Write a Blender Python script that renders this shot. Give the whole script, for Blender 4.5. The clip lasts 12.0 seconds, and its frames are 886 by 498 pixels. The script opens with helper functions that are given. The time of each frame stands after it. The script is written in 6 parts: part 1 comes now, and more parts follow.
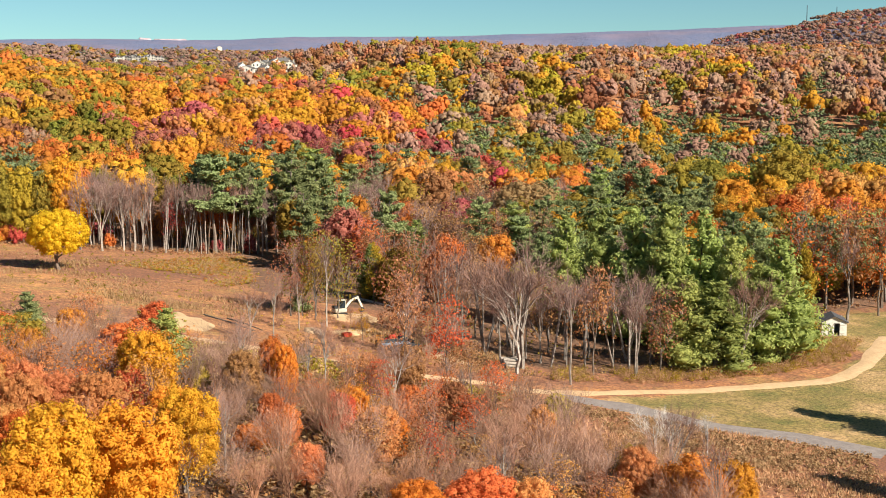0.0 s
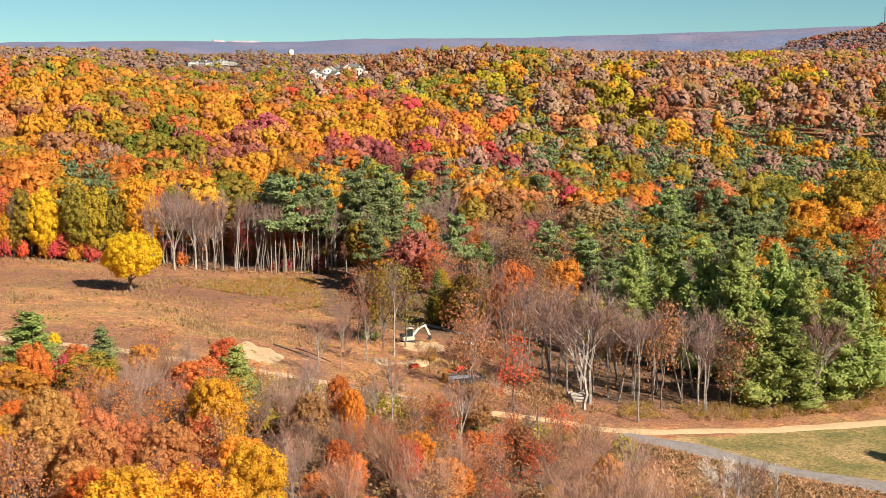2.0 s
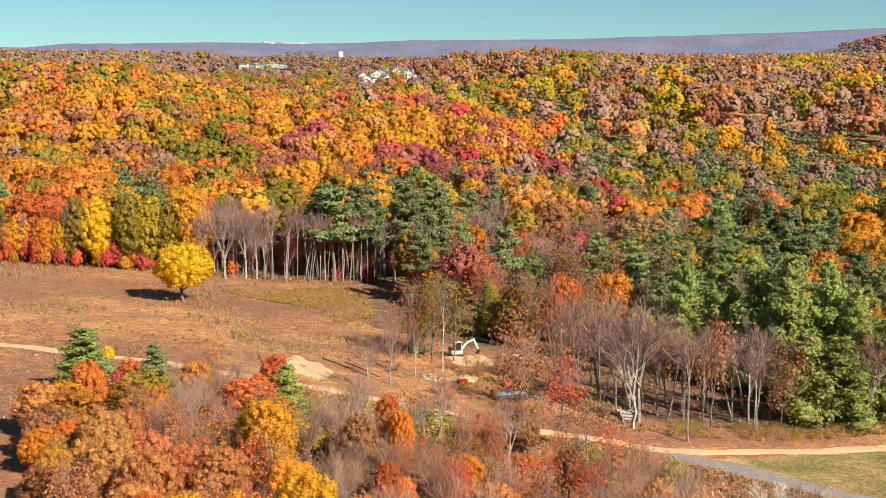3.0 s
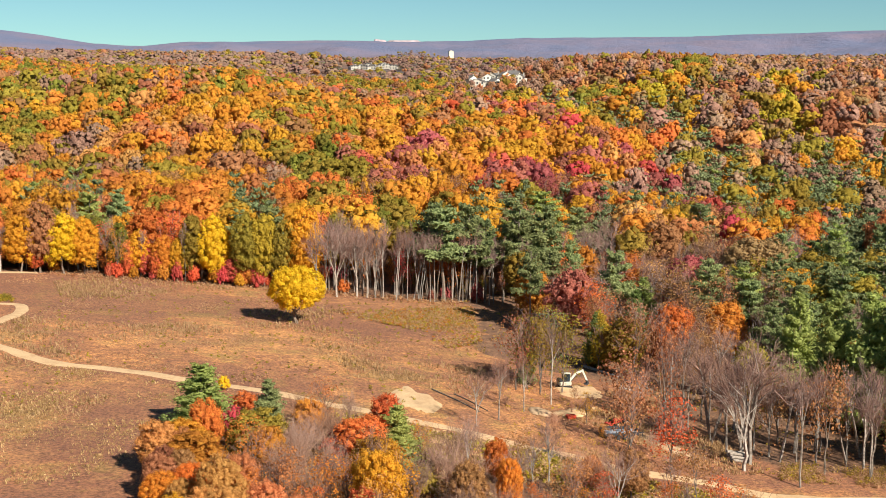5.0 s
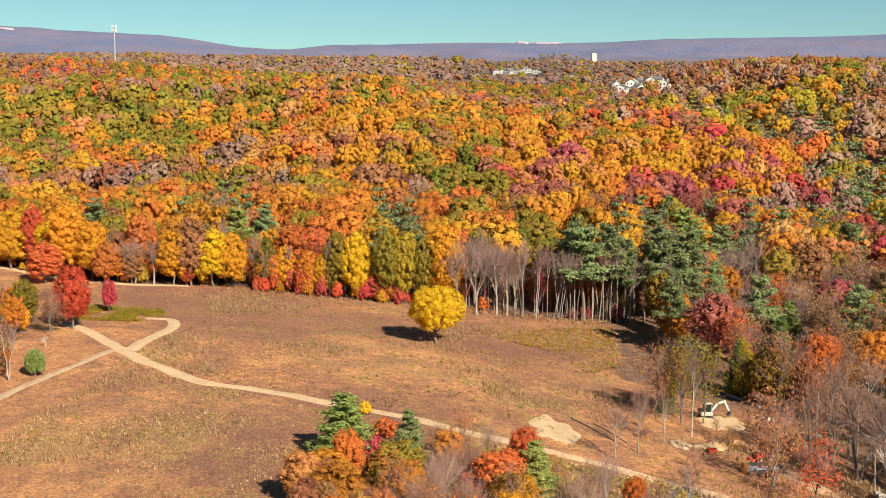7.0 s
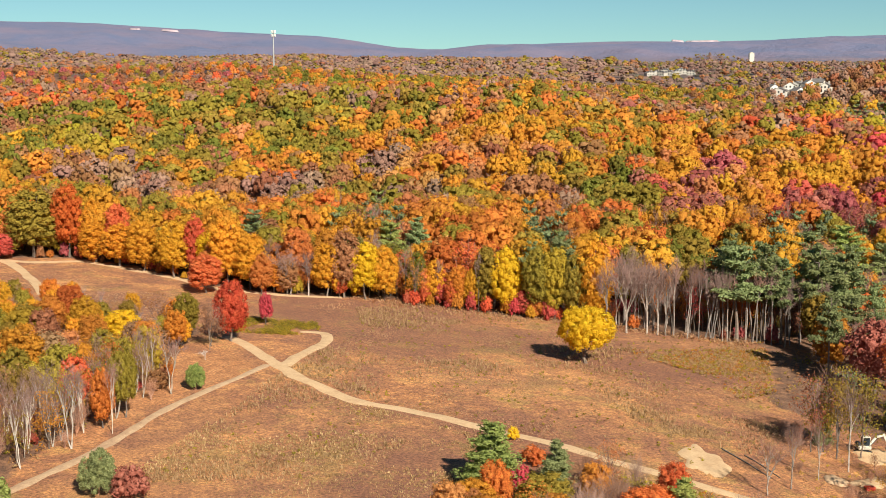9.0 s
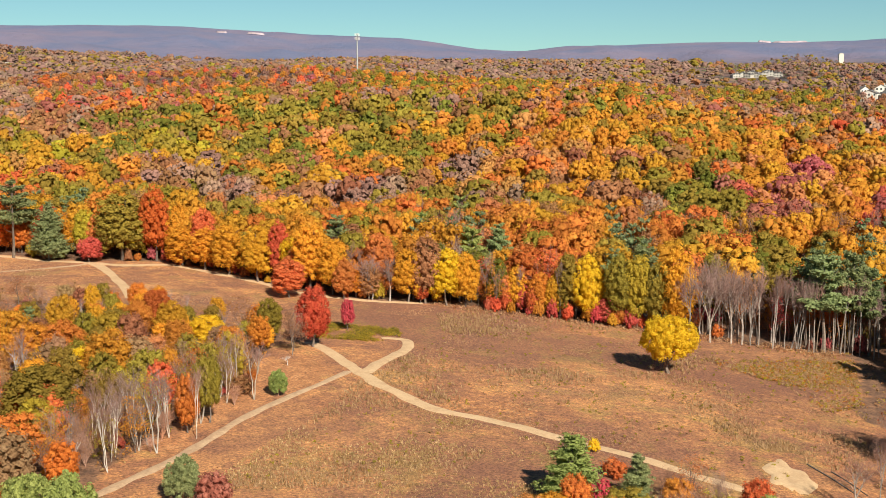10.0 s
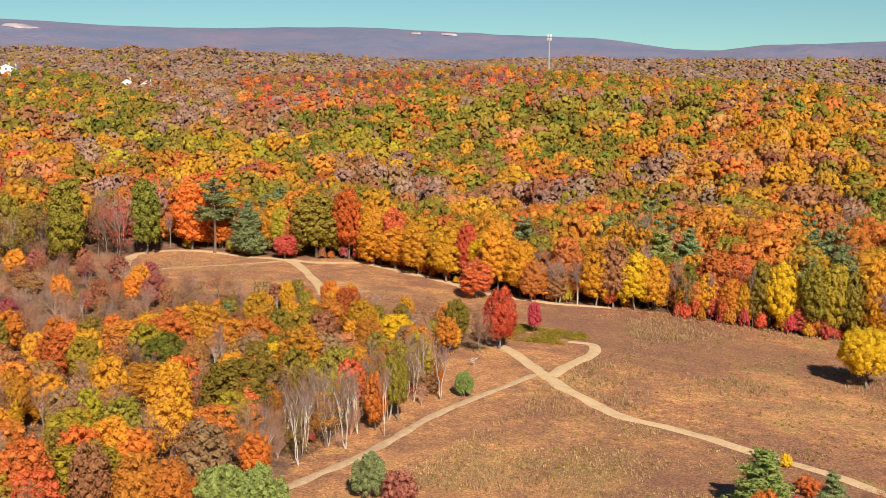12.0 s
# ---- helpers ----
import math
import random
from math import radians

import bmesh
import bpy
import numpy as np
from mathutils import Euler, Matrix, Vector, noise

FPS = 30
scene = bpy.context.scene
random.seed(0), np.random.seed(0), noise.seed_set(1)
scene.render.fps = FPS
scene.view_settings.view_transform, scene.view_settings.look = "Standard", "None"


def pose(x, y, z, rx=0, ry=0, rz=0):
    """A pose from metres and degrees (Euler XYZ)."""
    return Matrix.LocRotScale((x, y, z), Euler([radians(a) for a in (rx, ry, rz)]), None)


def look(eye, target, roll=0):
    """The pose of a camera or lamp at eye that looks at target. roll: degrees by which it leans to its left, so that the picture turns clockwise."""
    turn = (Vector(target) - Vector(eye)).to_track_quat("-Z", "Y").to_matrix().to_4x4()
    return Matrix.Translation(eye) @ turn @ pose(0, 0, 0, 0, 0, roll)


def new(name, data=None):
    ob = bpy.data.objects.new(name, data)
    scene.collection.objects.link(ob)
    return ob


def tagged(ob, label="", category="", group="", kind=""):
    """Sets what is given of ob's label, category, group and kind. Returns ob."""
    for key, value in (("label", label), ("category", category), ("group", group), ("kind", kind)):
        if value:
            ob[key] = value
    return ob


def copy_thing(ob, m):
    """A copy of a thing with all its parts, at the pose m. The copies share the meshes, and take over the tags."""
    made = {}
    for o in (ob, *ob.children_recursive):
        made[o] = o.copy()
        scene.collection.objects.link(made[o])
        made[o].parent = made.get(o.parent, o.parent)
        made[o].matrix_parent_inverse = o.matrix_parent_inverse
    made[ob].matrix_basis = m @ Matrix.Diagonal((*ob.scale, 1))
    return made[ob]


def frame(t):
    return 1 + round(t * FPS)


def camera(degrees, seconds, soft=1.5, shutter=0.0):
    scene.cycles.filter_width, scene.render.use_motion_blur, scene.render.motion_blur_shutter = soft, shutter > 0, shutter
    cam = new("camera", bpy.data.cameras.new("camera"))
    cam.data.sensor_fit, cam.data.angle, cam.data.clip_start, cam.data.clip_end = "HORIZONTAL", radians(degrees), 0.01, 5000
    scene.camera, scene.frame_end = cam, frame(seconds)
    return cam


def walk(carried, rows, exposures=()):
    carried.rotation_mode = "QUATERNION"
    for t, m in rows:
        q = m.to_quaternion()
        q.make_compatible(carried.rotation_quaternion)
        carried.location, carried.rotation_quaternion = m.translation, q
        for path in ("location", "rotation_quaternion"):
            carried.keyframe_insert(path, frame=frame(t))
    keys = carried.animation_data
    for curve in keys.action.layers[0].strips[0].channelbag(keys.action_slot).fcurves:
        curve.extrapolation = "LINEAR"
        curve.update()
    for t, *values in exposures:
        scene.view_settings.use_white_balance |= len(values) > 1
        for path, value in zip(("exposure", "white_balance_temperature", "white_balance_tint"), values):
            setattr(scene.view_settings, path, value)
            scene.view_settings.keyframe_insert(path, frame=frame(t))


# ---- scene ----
cam = camera(39.8, 12.0, 0.5)
PATH = [
    (0, (2.259, -1.534, 35.432), (22.959, 95.543, 23.279), -0.16),
    (0.5, (2.392, -1.241, 36.268), (21.946, 96.090, 24.251), -0.14),
    (1, (2.476, -1.129, 37.387), (20.730, 96.453, 25.362), -0.12),
    (1.5, (2.505, -1.145, 38.586), (19.296, 96.687, 26.465), -0.10),
    (2, (2.422, -1.202, 39.644), (17.615, 96.891, 27.522), -0.08),
    (2.5, (2.272, -1.255, 40.747), (15.568, 97.113, 28.629), -0.05),
    (3, (2.208, -1.172, 41.643), (13.555, 97.447, 29.584), -0.01),
    (5, (1.814, -1.336, 46.696), (4.401, 97.863, 34.331), 0.14),
    (5.5, (1.814, -1.531, 47.628), (2.051, 97.709, 35.328), 0.08),
    (6, (1.747, -1.554, 48.664), (-1.267, 97.639, 36.347), 0.04),
    (6.5, (1.772, -1.643, 49.621), (-4.141, 97.423, 37.330), 0.09),
    (7, (1.703, -1.665, 50.456), (-7.114, 97.180, 38.130), 0.05),
    (9, (1.642, -1.901, 54.108), (-19.231, 95.098, 41.640), -0.00),
    (9.5, (1.549, -1.807, 54.713), (-22.622, 94.438, 42.359), -0.03),
    (10, (1.573, -1.657, 55.173), (-25.749, 93.742, 42.823), -0.06),
    (10.5, (1.480, -1.635, 55.402), (-29.290, 92.703, 43.012), -0.08),
    (11, (1.413, -1.625, 55.552), (-33.104, 91.402, 43.121), -0.09),
    (11.5, (1.384, -1.555, 55.606), (-36.788, 90.039, 43.223), -0.00),
    (12, (1.405, -1.426, 55.638), (-40.255, 88.642, 43.302), -0.01),
]
walk(cam, [(t, look(e, g, r)) for t, e, g, r in PATH], [(0, 0.95), (3, 0.9), (6.5, 0.8), (9.5, 0.71), (12, 0.63)])

# ---- daylight ----
SUN_FROM = Vector((6.6, -8.6, 7.5)).normalized()
world = bpy.data.worlds.new("sky")
scene.world = world
world.use_nodes = True
wt = world.node_tree
sky = wt.nodes.new("ShaderNodeTexSky")
sky.sky_type, sky.sun_disc = "NISHITA", False
sky.sun_elevation = math.asin(SUN_FROM.z)
sky.sun_rotation = math.atan2(SUN_FROM.x, SUN_FROM.y)
sky.air_density, sky.dust_density, sky.ozone_density = 0.75, 0.1, 1.0
wt.nodes["Background"].inputs["Strength"].default_value = 0.061
clear = wt.nodes.new("ShaderNodeMix")
clear.data_type, clear.blend_type = "RGBA", "MULTIPLY"
clear.inputs[0].default_value, clear.inputs[7].default_value = 1.0, (0.548, 0.782, 0.752, 1)
wt.links.new(sky.outputs[0], clear.inputs[6])
wt.links.new(clear.outputs[2], wt.nodes["Background"].inputs["Color"])
sun = new("sun", bpy.data.lights.new("sun", "SUN"))
sun.data.energy, sun.data.angle, sun.data.color = 5.0, radians(0.53), (1.0, 0.926, 0.78)
sun.matrix_world = look(SUN_FROM * 200, (0, 0, 0))


# ---- materials ----
def material(name):
    """A fresh node material: its tree and its Principled node."""
    m = bpy.data.materials.new(name)
    m.use_nodes = True
    return m, m.node_tree, m.node_tree.nodes["Principled BSDF"]


def link(nt, a, b):
    nt.links.new(a, b)


def position(nt):
    return nt.nodes.new("ShaderNodeNewGeometry").outputs["Position"]


def noise_tex(nt, scale, detail=4.0, where=None, rough=0.6):
    n = nt.nodes.new("ShaderNodeTexNoise")
    n.inputs["Scale"].default_value, n.inputs["Detail"].default_value = scale, detail
    n.inputs["Roughness"].default_value = rough
    if where is not None:
        link(nt, where, n.inputs["Vector"])
    return n.outputs["Fac"]


def ramp(nt, fac, *stops):
    r = nt.nodes.new("ShaderNodeValToRGB")
    while len(r.color_ramp.elements) < len(stops):
        r.color_ramp.elements.new(0.5)
    for e, (p, c) in zip(r.color_ramp.elements, stops):
        e.position, e.color = p, (*c, 1) if len(c) == 3 else c
    link(nt, fac, r.inputs["Fac"])
    return r.outputs["Color"]


def mix(nt, fac, a, b, how="MIX"):
    n = nt.nodes.new("ShaderNodeMix")
    n.data_type, n.blend_type = "RGBA", how
    for socket, v in ((n.inputs[0], fac), (n.inputs[6], a), (n.inputs[7], b)):
        if isinstance(v, (int, float)):
            socket.default_value = v
        elif isinstance(v, tuple):
            socket.default_value = (*v, 1)
        else:
            link(nt, v, socket)
    return n.outputs[2]


def maths(nt, how, a, b, c=0.0):
    n = nt.nodes.new("ShaderNodeMath")
    n.operation, n.use_clamp = how, False
    for socket, v in zip(n.inputs, (a, b, c)):
        if isinstance(v, (int, float)):
            socket.default_value = v
        else:
            link(nt, v, socket)
    return n.outputs[0]


def relief(nt, bsdf, height, strength=0.4, distance=0.05):
    b = nt.nodes.new("ShaderNodeBump")
    b.inputs["Strength"].default_value, b.inputs["Distance"].default_value = strength, distance
    link(nt, height, b.inputs["Height"])
    link(nt, b.outputs[0], bsdf.inputs["Normal"])


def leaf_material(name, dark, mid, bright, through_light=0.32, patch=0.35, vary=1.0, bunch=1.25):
    """Foliage: each bunch of leaves differs a little, each tree differs a little, and light comes through it. Shaded
    leaf gaps are coloured in.
    """
    m, nt, bsdf = material(name)
    geo = nt.nodes.new("ShaderNodeNewGeometry")
    info = nt.nodes.new("ShaderNodeObjectInfo")
    low, high = (tuple(0.5 * a + 0.5 * b for a, b in zip(c, mid)) for c in (dark, bright))
    colour = ramp(nt, geo.outputs["Random Per Island"], (0.0, low), (0.5, mid), (1.0, high))
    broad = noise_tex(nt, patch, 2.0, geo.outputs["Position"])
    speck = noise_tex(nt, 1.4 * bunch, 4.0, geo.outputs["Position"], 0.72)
    # the bump's hollows tinted dark, its tips bright, like shaded gaps between leaves
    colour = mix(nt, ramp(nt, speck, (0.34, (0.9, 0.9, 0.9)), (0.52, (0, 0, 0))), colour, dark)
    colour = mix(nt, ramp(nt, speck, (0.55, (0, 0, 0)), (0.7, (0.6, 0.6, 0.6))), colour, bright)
    hsv = nt.nodes.new("ShaderNodeHueSaturation")
    tone = nt.nodes.new("ShaderNodeAttribute")
    tone.attribute_name = "tone"
    each = maths(nt, "FRACT", maths(nt, "ADD", info.outputs["Random"], tone.outputs["Fac"]), 0.0)
    link(nt, maths(nt, "MULTIPLY_ADD", each, 0.034 * vary, 0.5 - 0.017 * vary), hsv.inputs["Hue"])
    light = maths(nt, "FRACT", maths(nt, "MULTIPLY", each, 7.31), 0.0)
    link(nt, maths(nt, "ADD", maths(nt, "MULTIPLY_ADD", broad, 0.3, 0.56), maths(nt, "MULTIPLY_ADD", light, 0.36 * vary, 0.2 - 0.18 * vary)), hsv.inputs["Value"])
    hsv.inputs["Saturation"].default_value = 0.97
    link(nt, colour, hsv.inputs["Color"])
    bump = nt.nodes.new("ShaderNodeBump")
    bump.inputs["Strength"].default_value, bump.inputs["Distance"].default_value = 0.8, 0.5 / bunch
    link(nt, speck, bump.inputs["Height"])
    out = nt.nodes["Material Output"]
    nt.nodes.remove(bsdf)
    d, tr, mx = (nt.nodes.new(k) for k in ("ShaderNodeBsdfDiffuse", "ShaderNodeBsdfTranslucent", "ShaderNodeMixShader"))
    mx.inputs[0].default_value = through_light
    link(nt, hsv.outputs[0], d.inputs["Color"])
    link(nt, hsv.outputs[0], tr.inputs["Color"])
    link(nt, bump.outputs[0], d.inputs["Normal"])
    link(nt, d.outputs[0], mx.inputs[1])
    link(nt, tr.outputs[0], mx.inputs[2])
    link(nt, mx.outputs[0], out.inputs["Surface"])
    return m


def bark_material(name, dark, light, scale=3.0):
    m, nt, bsdf = material(name)
    p = position(nt)
    hsv = nt.nodes.new("ShaderNodeHueSaturation")
    each = nt.nodes.new("ShaderNodeObjectInfo").outputs["Random"]
    link(nt, maths(nt, "MULTIPLY_ADD", each, 0.6, 0.62), hsv.inputs["Value"])
    link(nt, maths(nt, "MULTIPLY_ADD", maths(nt, "FRACT", maths(nt, "MULTIPLY", each, 5.7), 0.0), 0.35, 0.85), hsv.inputs["Saturation"])
    link(nt, ramp(nt, noise_tex(nt, scale, 5.0, p), (0.35, dark), (0.65, light)), hsv.inputs["Color"])
    link(nt, hsv.outputs[0], bsdf.inputs["Base Color"])
    bsdf.inputs["Roughness"].default_value = 0.9
    relief(nt, bsdf, noise_tex(nt, scale * 6, 3.0, p), 0.5, 0.03)
    return m


def plain_material(name, colour, roughness=0.6, metallic=0.0, wear=0.25, scale=2.0):
    """Paint, metal or plastic with slight dirt and wear."""
    m, nt, bsdf = material(name)
    p = position(nt)
    worn = tuple(c * (1 - wear) for c in colour)
    link(nt, ramp(nt, noise_tex(nt, scale, 5.0, p), (0.4, worn), (0.62, colour)), bsdf.inputs["Base Color"])
    bsdf.inputs["Roughness"].default_value, bsdf.inputs["Metallic"].default_value = roughness, metallic
    return m


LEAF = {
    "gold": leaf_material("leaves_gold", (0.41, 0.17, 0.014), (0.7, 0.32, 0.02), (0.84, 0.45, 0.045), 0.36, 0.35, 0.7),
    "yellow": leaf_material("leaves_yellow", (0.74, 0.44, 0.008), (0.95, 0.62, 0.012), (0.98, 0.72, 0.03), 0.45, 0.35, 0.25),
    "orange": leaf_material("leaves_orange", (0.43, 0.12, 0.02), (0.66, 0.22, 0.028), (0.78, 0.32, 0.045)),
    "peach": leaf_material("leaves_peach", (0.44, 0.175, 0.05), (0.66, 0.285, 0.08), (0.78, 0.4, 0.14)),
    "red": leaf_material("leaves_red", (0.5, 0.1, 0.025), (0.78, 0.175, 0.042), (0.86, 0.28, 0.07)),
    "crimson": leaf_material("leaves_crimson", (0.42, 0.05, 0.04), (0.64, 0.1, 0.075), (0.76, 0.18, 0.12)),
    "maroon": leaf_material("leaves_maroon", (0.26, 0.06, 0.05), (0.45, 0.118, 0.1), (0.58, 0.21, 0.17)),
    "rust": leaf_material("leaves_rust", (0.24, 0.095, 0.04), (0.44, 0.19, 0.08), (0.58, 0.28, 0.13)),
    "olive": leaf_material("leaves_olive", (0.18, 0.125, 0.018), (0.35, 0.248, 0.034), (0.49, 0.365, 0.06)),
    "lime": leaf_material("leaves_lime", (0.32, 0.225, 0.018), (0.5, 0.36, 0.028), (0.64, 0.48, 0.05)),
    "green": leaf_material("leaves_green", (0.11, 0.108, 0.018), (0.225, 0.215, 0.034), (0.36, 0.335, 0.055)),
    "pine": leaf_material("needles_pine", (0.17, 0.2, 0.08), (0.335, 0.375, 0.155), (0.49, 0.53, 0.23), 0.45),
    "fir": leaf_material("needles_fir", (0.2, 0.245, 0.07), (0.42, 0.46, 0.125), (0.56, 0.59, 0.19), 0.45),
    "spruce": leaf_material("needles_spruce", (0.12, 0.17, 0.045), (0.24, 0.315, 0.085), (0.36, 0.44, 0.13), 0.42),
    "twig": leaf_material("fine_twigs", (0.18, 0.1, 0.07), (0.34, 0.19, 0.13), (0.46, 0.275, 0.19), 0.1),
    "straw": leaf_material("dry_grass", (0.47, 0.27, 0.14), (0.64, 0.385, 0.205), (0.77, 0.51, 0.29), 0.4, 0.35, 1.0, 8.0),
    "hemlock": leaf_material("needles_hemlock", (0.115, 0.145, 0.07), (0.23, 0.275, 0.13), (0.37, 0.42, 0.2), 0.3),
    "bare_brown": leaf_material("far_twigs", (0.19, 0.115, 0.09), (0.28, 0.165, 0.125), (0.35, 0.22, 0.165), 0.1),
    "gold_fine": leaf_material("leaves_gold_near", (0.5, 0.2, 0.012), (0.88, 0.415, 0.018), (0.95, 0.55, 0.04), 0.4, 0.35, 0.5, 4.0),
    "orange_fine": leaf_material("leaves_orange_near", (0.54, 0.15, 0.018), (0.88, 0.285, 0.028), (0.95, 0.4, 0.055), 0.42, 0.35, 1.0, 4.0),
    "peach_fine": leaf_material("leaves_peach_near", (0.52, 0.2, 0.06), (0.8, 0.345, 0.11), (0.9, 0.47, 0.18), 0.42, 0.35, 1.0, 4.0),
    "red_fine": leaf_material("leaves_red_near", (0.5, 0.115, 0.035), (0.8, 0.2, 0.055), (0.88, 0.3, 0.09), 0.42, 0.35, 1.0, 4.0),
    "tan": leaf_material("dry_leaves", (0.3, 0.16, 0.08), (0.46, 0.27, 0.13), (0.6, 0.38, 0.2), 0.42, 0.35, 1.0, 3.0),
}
BARK = bark_material("grey_bark", (0.1, 0.075, 0.06), (0.22, 0.175, 0.14))
PALE_BARK = bark_material("pale_bark", (0.2, 0.165, 0.14), (0.42, 0.36, 0.31))
BIRCH_BARK = bark_material("birch_bark", (0.33, 0.28, 0.23), (0.62, 0.55, 0.46), 1.6)
DEAD_BARK = bark_material("bleached_wood", (0.45, 0.4, 0.36), (0.7, 0.65, 0.6))
TWIG_BARK = bark_material("twig_bark", (0.28, 0.145, 0.1), (0.5, 0.29, 0.2))
BRANCH_BARK = bark_material("branch_bark", (0.19, 0.105, 0.085), (0.36, 0.22, 0.175))


# ---- lie of the land ----
GX = [-260, -166, -100, -64, -20, 5, 26, 50, 75, 130]
GY = [60, 110, 150, 180, 210, 255, 300]
GZ = np.array([
    [14, 13, 12, 11, 10, 7.5, 3.5, 0, -1, -1],
    [14, 13, 12, 11, 10, 7.5, 3.5, 0, -1, -1],
    [15, 14, 12.5, 11.2, 10, 7.8, 4, 0.5, 0, 0],
    [16, 15, 13.5, 12, 9.5, 6.5, 3.3, 1, 0.5, 0],
    [16, 15, 13, 11, 7.2, 5.5, 3.5, 2, 1, 1],
    [17, 15.5, 12.5, 9.5, 6.6, 4.2, 3, 3, 3, 3],
    [20, 18, 15, 13, 11, 8, 6, 5, 5, 5]])
CREST_AZ = [-70, -44, -41, -37, -32, -27, -22, -14, -7, -5, 0, 2, 3.5, 5.3, 10, 15, 23, 32, 60]
CREST_Z = [70, 72, 64, 59, 65, 68, 71, 61, 59, 54, 51, 52, 57, 59, 67, 61, 58, 56, 55]
FAR_AZ = [-70, -44, -39.7, -34.7, -29.6, -27, -21.8, -19.3, -17, -15.3, -13, -10.2, -7.7, -5, 0, 2.2, 5.2, 10, 16, 20, 26, 60]
FAR_Z = [310, 298, 282, 275, 283, 277, 258, 252, 240, 217, 199, 222, 221, 228, 225, 227, 238, 239, 247, 252, 264, 264]
HILL_AZ = [20, 23, 25.6, 27.8, 30, 31.7, 36, 60]
HILL_Z = [70, 116, 155, 175, 189, 194, 204, 209]
# the wooded slopes behind the meadow: height by direction and distance, up to the crest
SLOPE_AZ = [-45, -30, -20, -15, -9, -1, 4, 8, 12, 15, 20, 24, 40]
SLOPE_R = [300, 350, 400, 450, 500, 550, 600, 700, 800, 900]
SLOPE = [
    [16, 18, 21, 24, 28, 32, 36, 44, 53],
    [14, 17, 20, 23.5, 28, 32, 36, 44, 53],
    [12, 15, 18, 21.5, 27, 34, 42, 49, 57],
    [11.5, 14.5, 19, 24.5, 31, 37, 42, 49, 55],
    [10, 14, 24, 34, 39, 42.5, 46, 50, 55],
    [10, 17, 21, 25, 28.5, 31, 33, 37, 43],
    [8, 16, 20, 24, 28, 31, 32, 34, 41],
    [6, 14, 19, 23.5, 27, 29, 31, 35, 46],
    [5, 8, 12, 16, 21, 26, 32, 43, 57],
    [4, 5.5, 9, 12, 16, 22, 31, 44, 53],
    [4, 5, 8, 12, 19, 29, 36, 46, 53],
    [4, 4.5, 6, 9, 17, 25, 33, 43, 51],
    [4, 4.5, 6, 9, 17, 25, 33, 43, 51],
]


def table(x, y):
    """The near ground's height by straight lines between the plan's nodes."""
    x, y = np.clip(x, GX[0], GX[-1]), np.clip(y, GY[0], GY[-1])
    i = np.clip(np.searchsorted(GX, x) - 1, 0, len(GX) - 2)
    j = np.clip(np.searchsorted(GY, y) - 1, 0, len(GY) - 2)
    gx, gy = np.array(GX, float), np.array(GY, float)
    u, v = (x - gx[i]) / (gx[i + 1] - gx[i]), (y - gy[j]) / (gy[j + 1] - gy[j])
    return (GZ[j, i] * (1 - u) + GZ[j, i + 1] * u) * (1 - v) + (GZ[j + 1, i] * (1 - u) + GZ[j + 1, i + 1] * u) * v


def ease(a, b, v):
    s = np.clip((v - a) / (b - a), 0, 1)
    return s * s * (3 - 2 * s)


def ground_z(x, y):
    """The height of the ground at x, y (arrays or numbers)."""
    x, y = np.asarray(x, float), np.asarray(y, float)
    near = sum(table(x + a, y + b) for a in (-9, 0, 9) for b in (-9, 0, 9)) / 9
    r, az = np.hypot(x, y), np.degrees(np.arctan2(x, np.maximum(y, 1e-3)))
    az = np.where(y < 0, np.where(x < 0, -70, 60), az)
    crest = sum(np.interp(az + d, CREST_AZ, CREST_Z) for d in (-1.5, 0, 1.5)) / 3
    side = np.clip(np.interp(az, SLOPE_AZ, np.arange(len(SLOPE_AZ))), 0, len(SLOPE_AZ) - 1.001)
    k, u = np.floor(side).astype(int), side - np.floor(side)
    u = u * u * (3 - 2 * u)
    far = np.zeros(np.shape(r))
    hills = np.array([row + [0.0] for row in SLOPE])
    for j, (ra, rb) in enumerate(zip(SLOPE_R, SLOPE_R[1:])):
        lo, hi = (hills[k, i] * (1 - u) + hills[k + 1, i] * u if i < len(SLOPE_R) - 1 else crest for i in (j, j + 1))
        far = np.where((r >= ra) | (j == 0), lo + (hi - lo) * np.clip((r - ra) / (rb - ra), 0, 1), far)
    out = near * (1 - ease(270, 345, r)) + far * ease(270, 345, r)
    ridge = sum(np.interp(az + d, FAR_AZ, FAR_Z) for d in (-0.5, 0, 0.5)) / 3
    vale = np.interp(az, [-44, -34, -30, -24, -5, 0, 6, 15], [122, 122, 112, 104, 102, 106, 98, 84])
    beyond = crest + (84 - crest) * ease(900, 1500, r) + (vale - 84) * ease(1150, 2300, r)
    beyond = beyond + (ridge - beyond) * ease(2300, 4200, r) - 20 * ease(4200, 4700, r)
    hill = 60 + (np.interp(az, HILL_AZ, HILL_Z) - 60) * ease(1300, 2500, r)
    beyond = np.where(az > 20, np.maximum(beyond, hill), beyond)
    return np.where(r > 900, beyond, out)


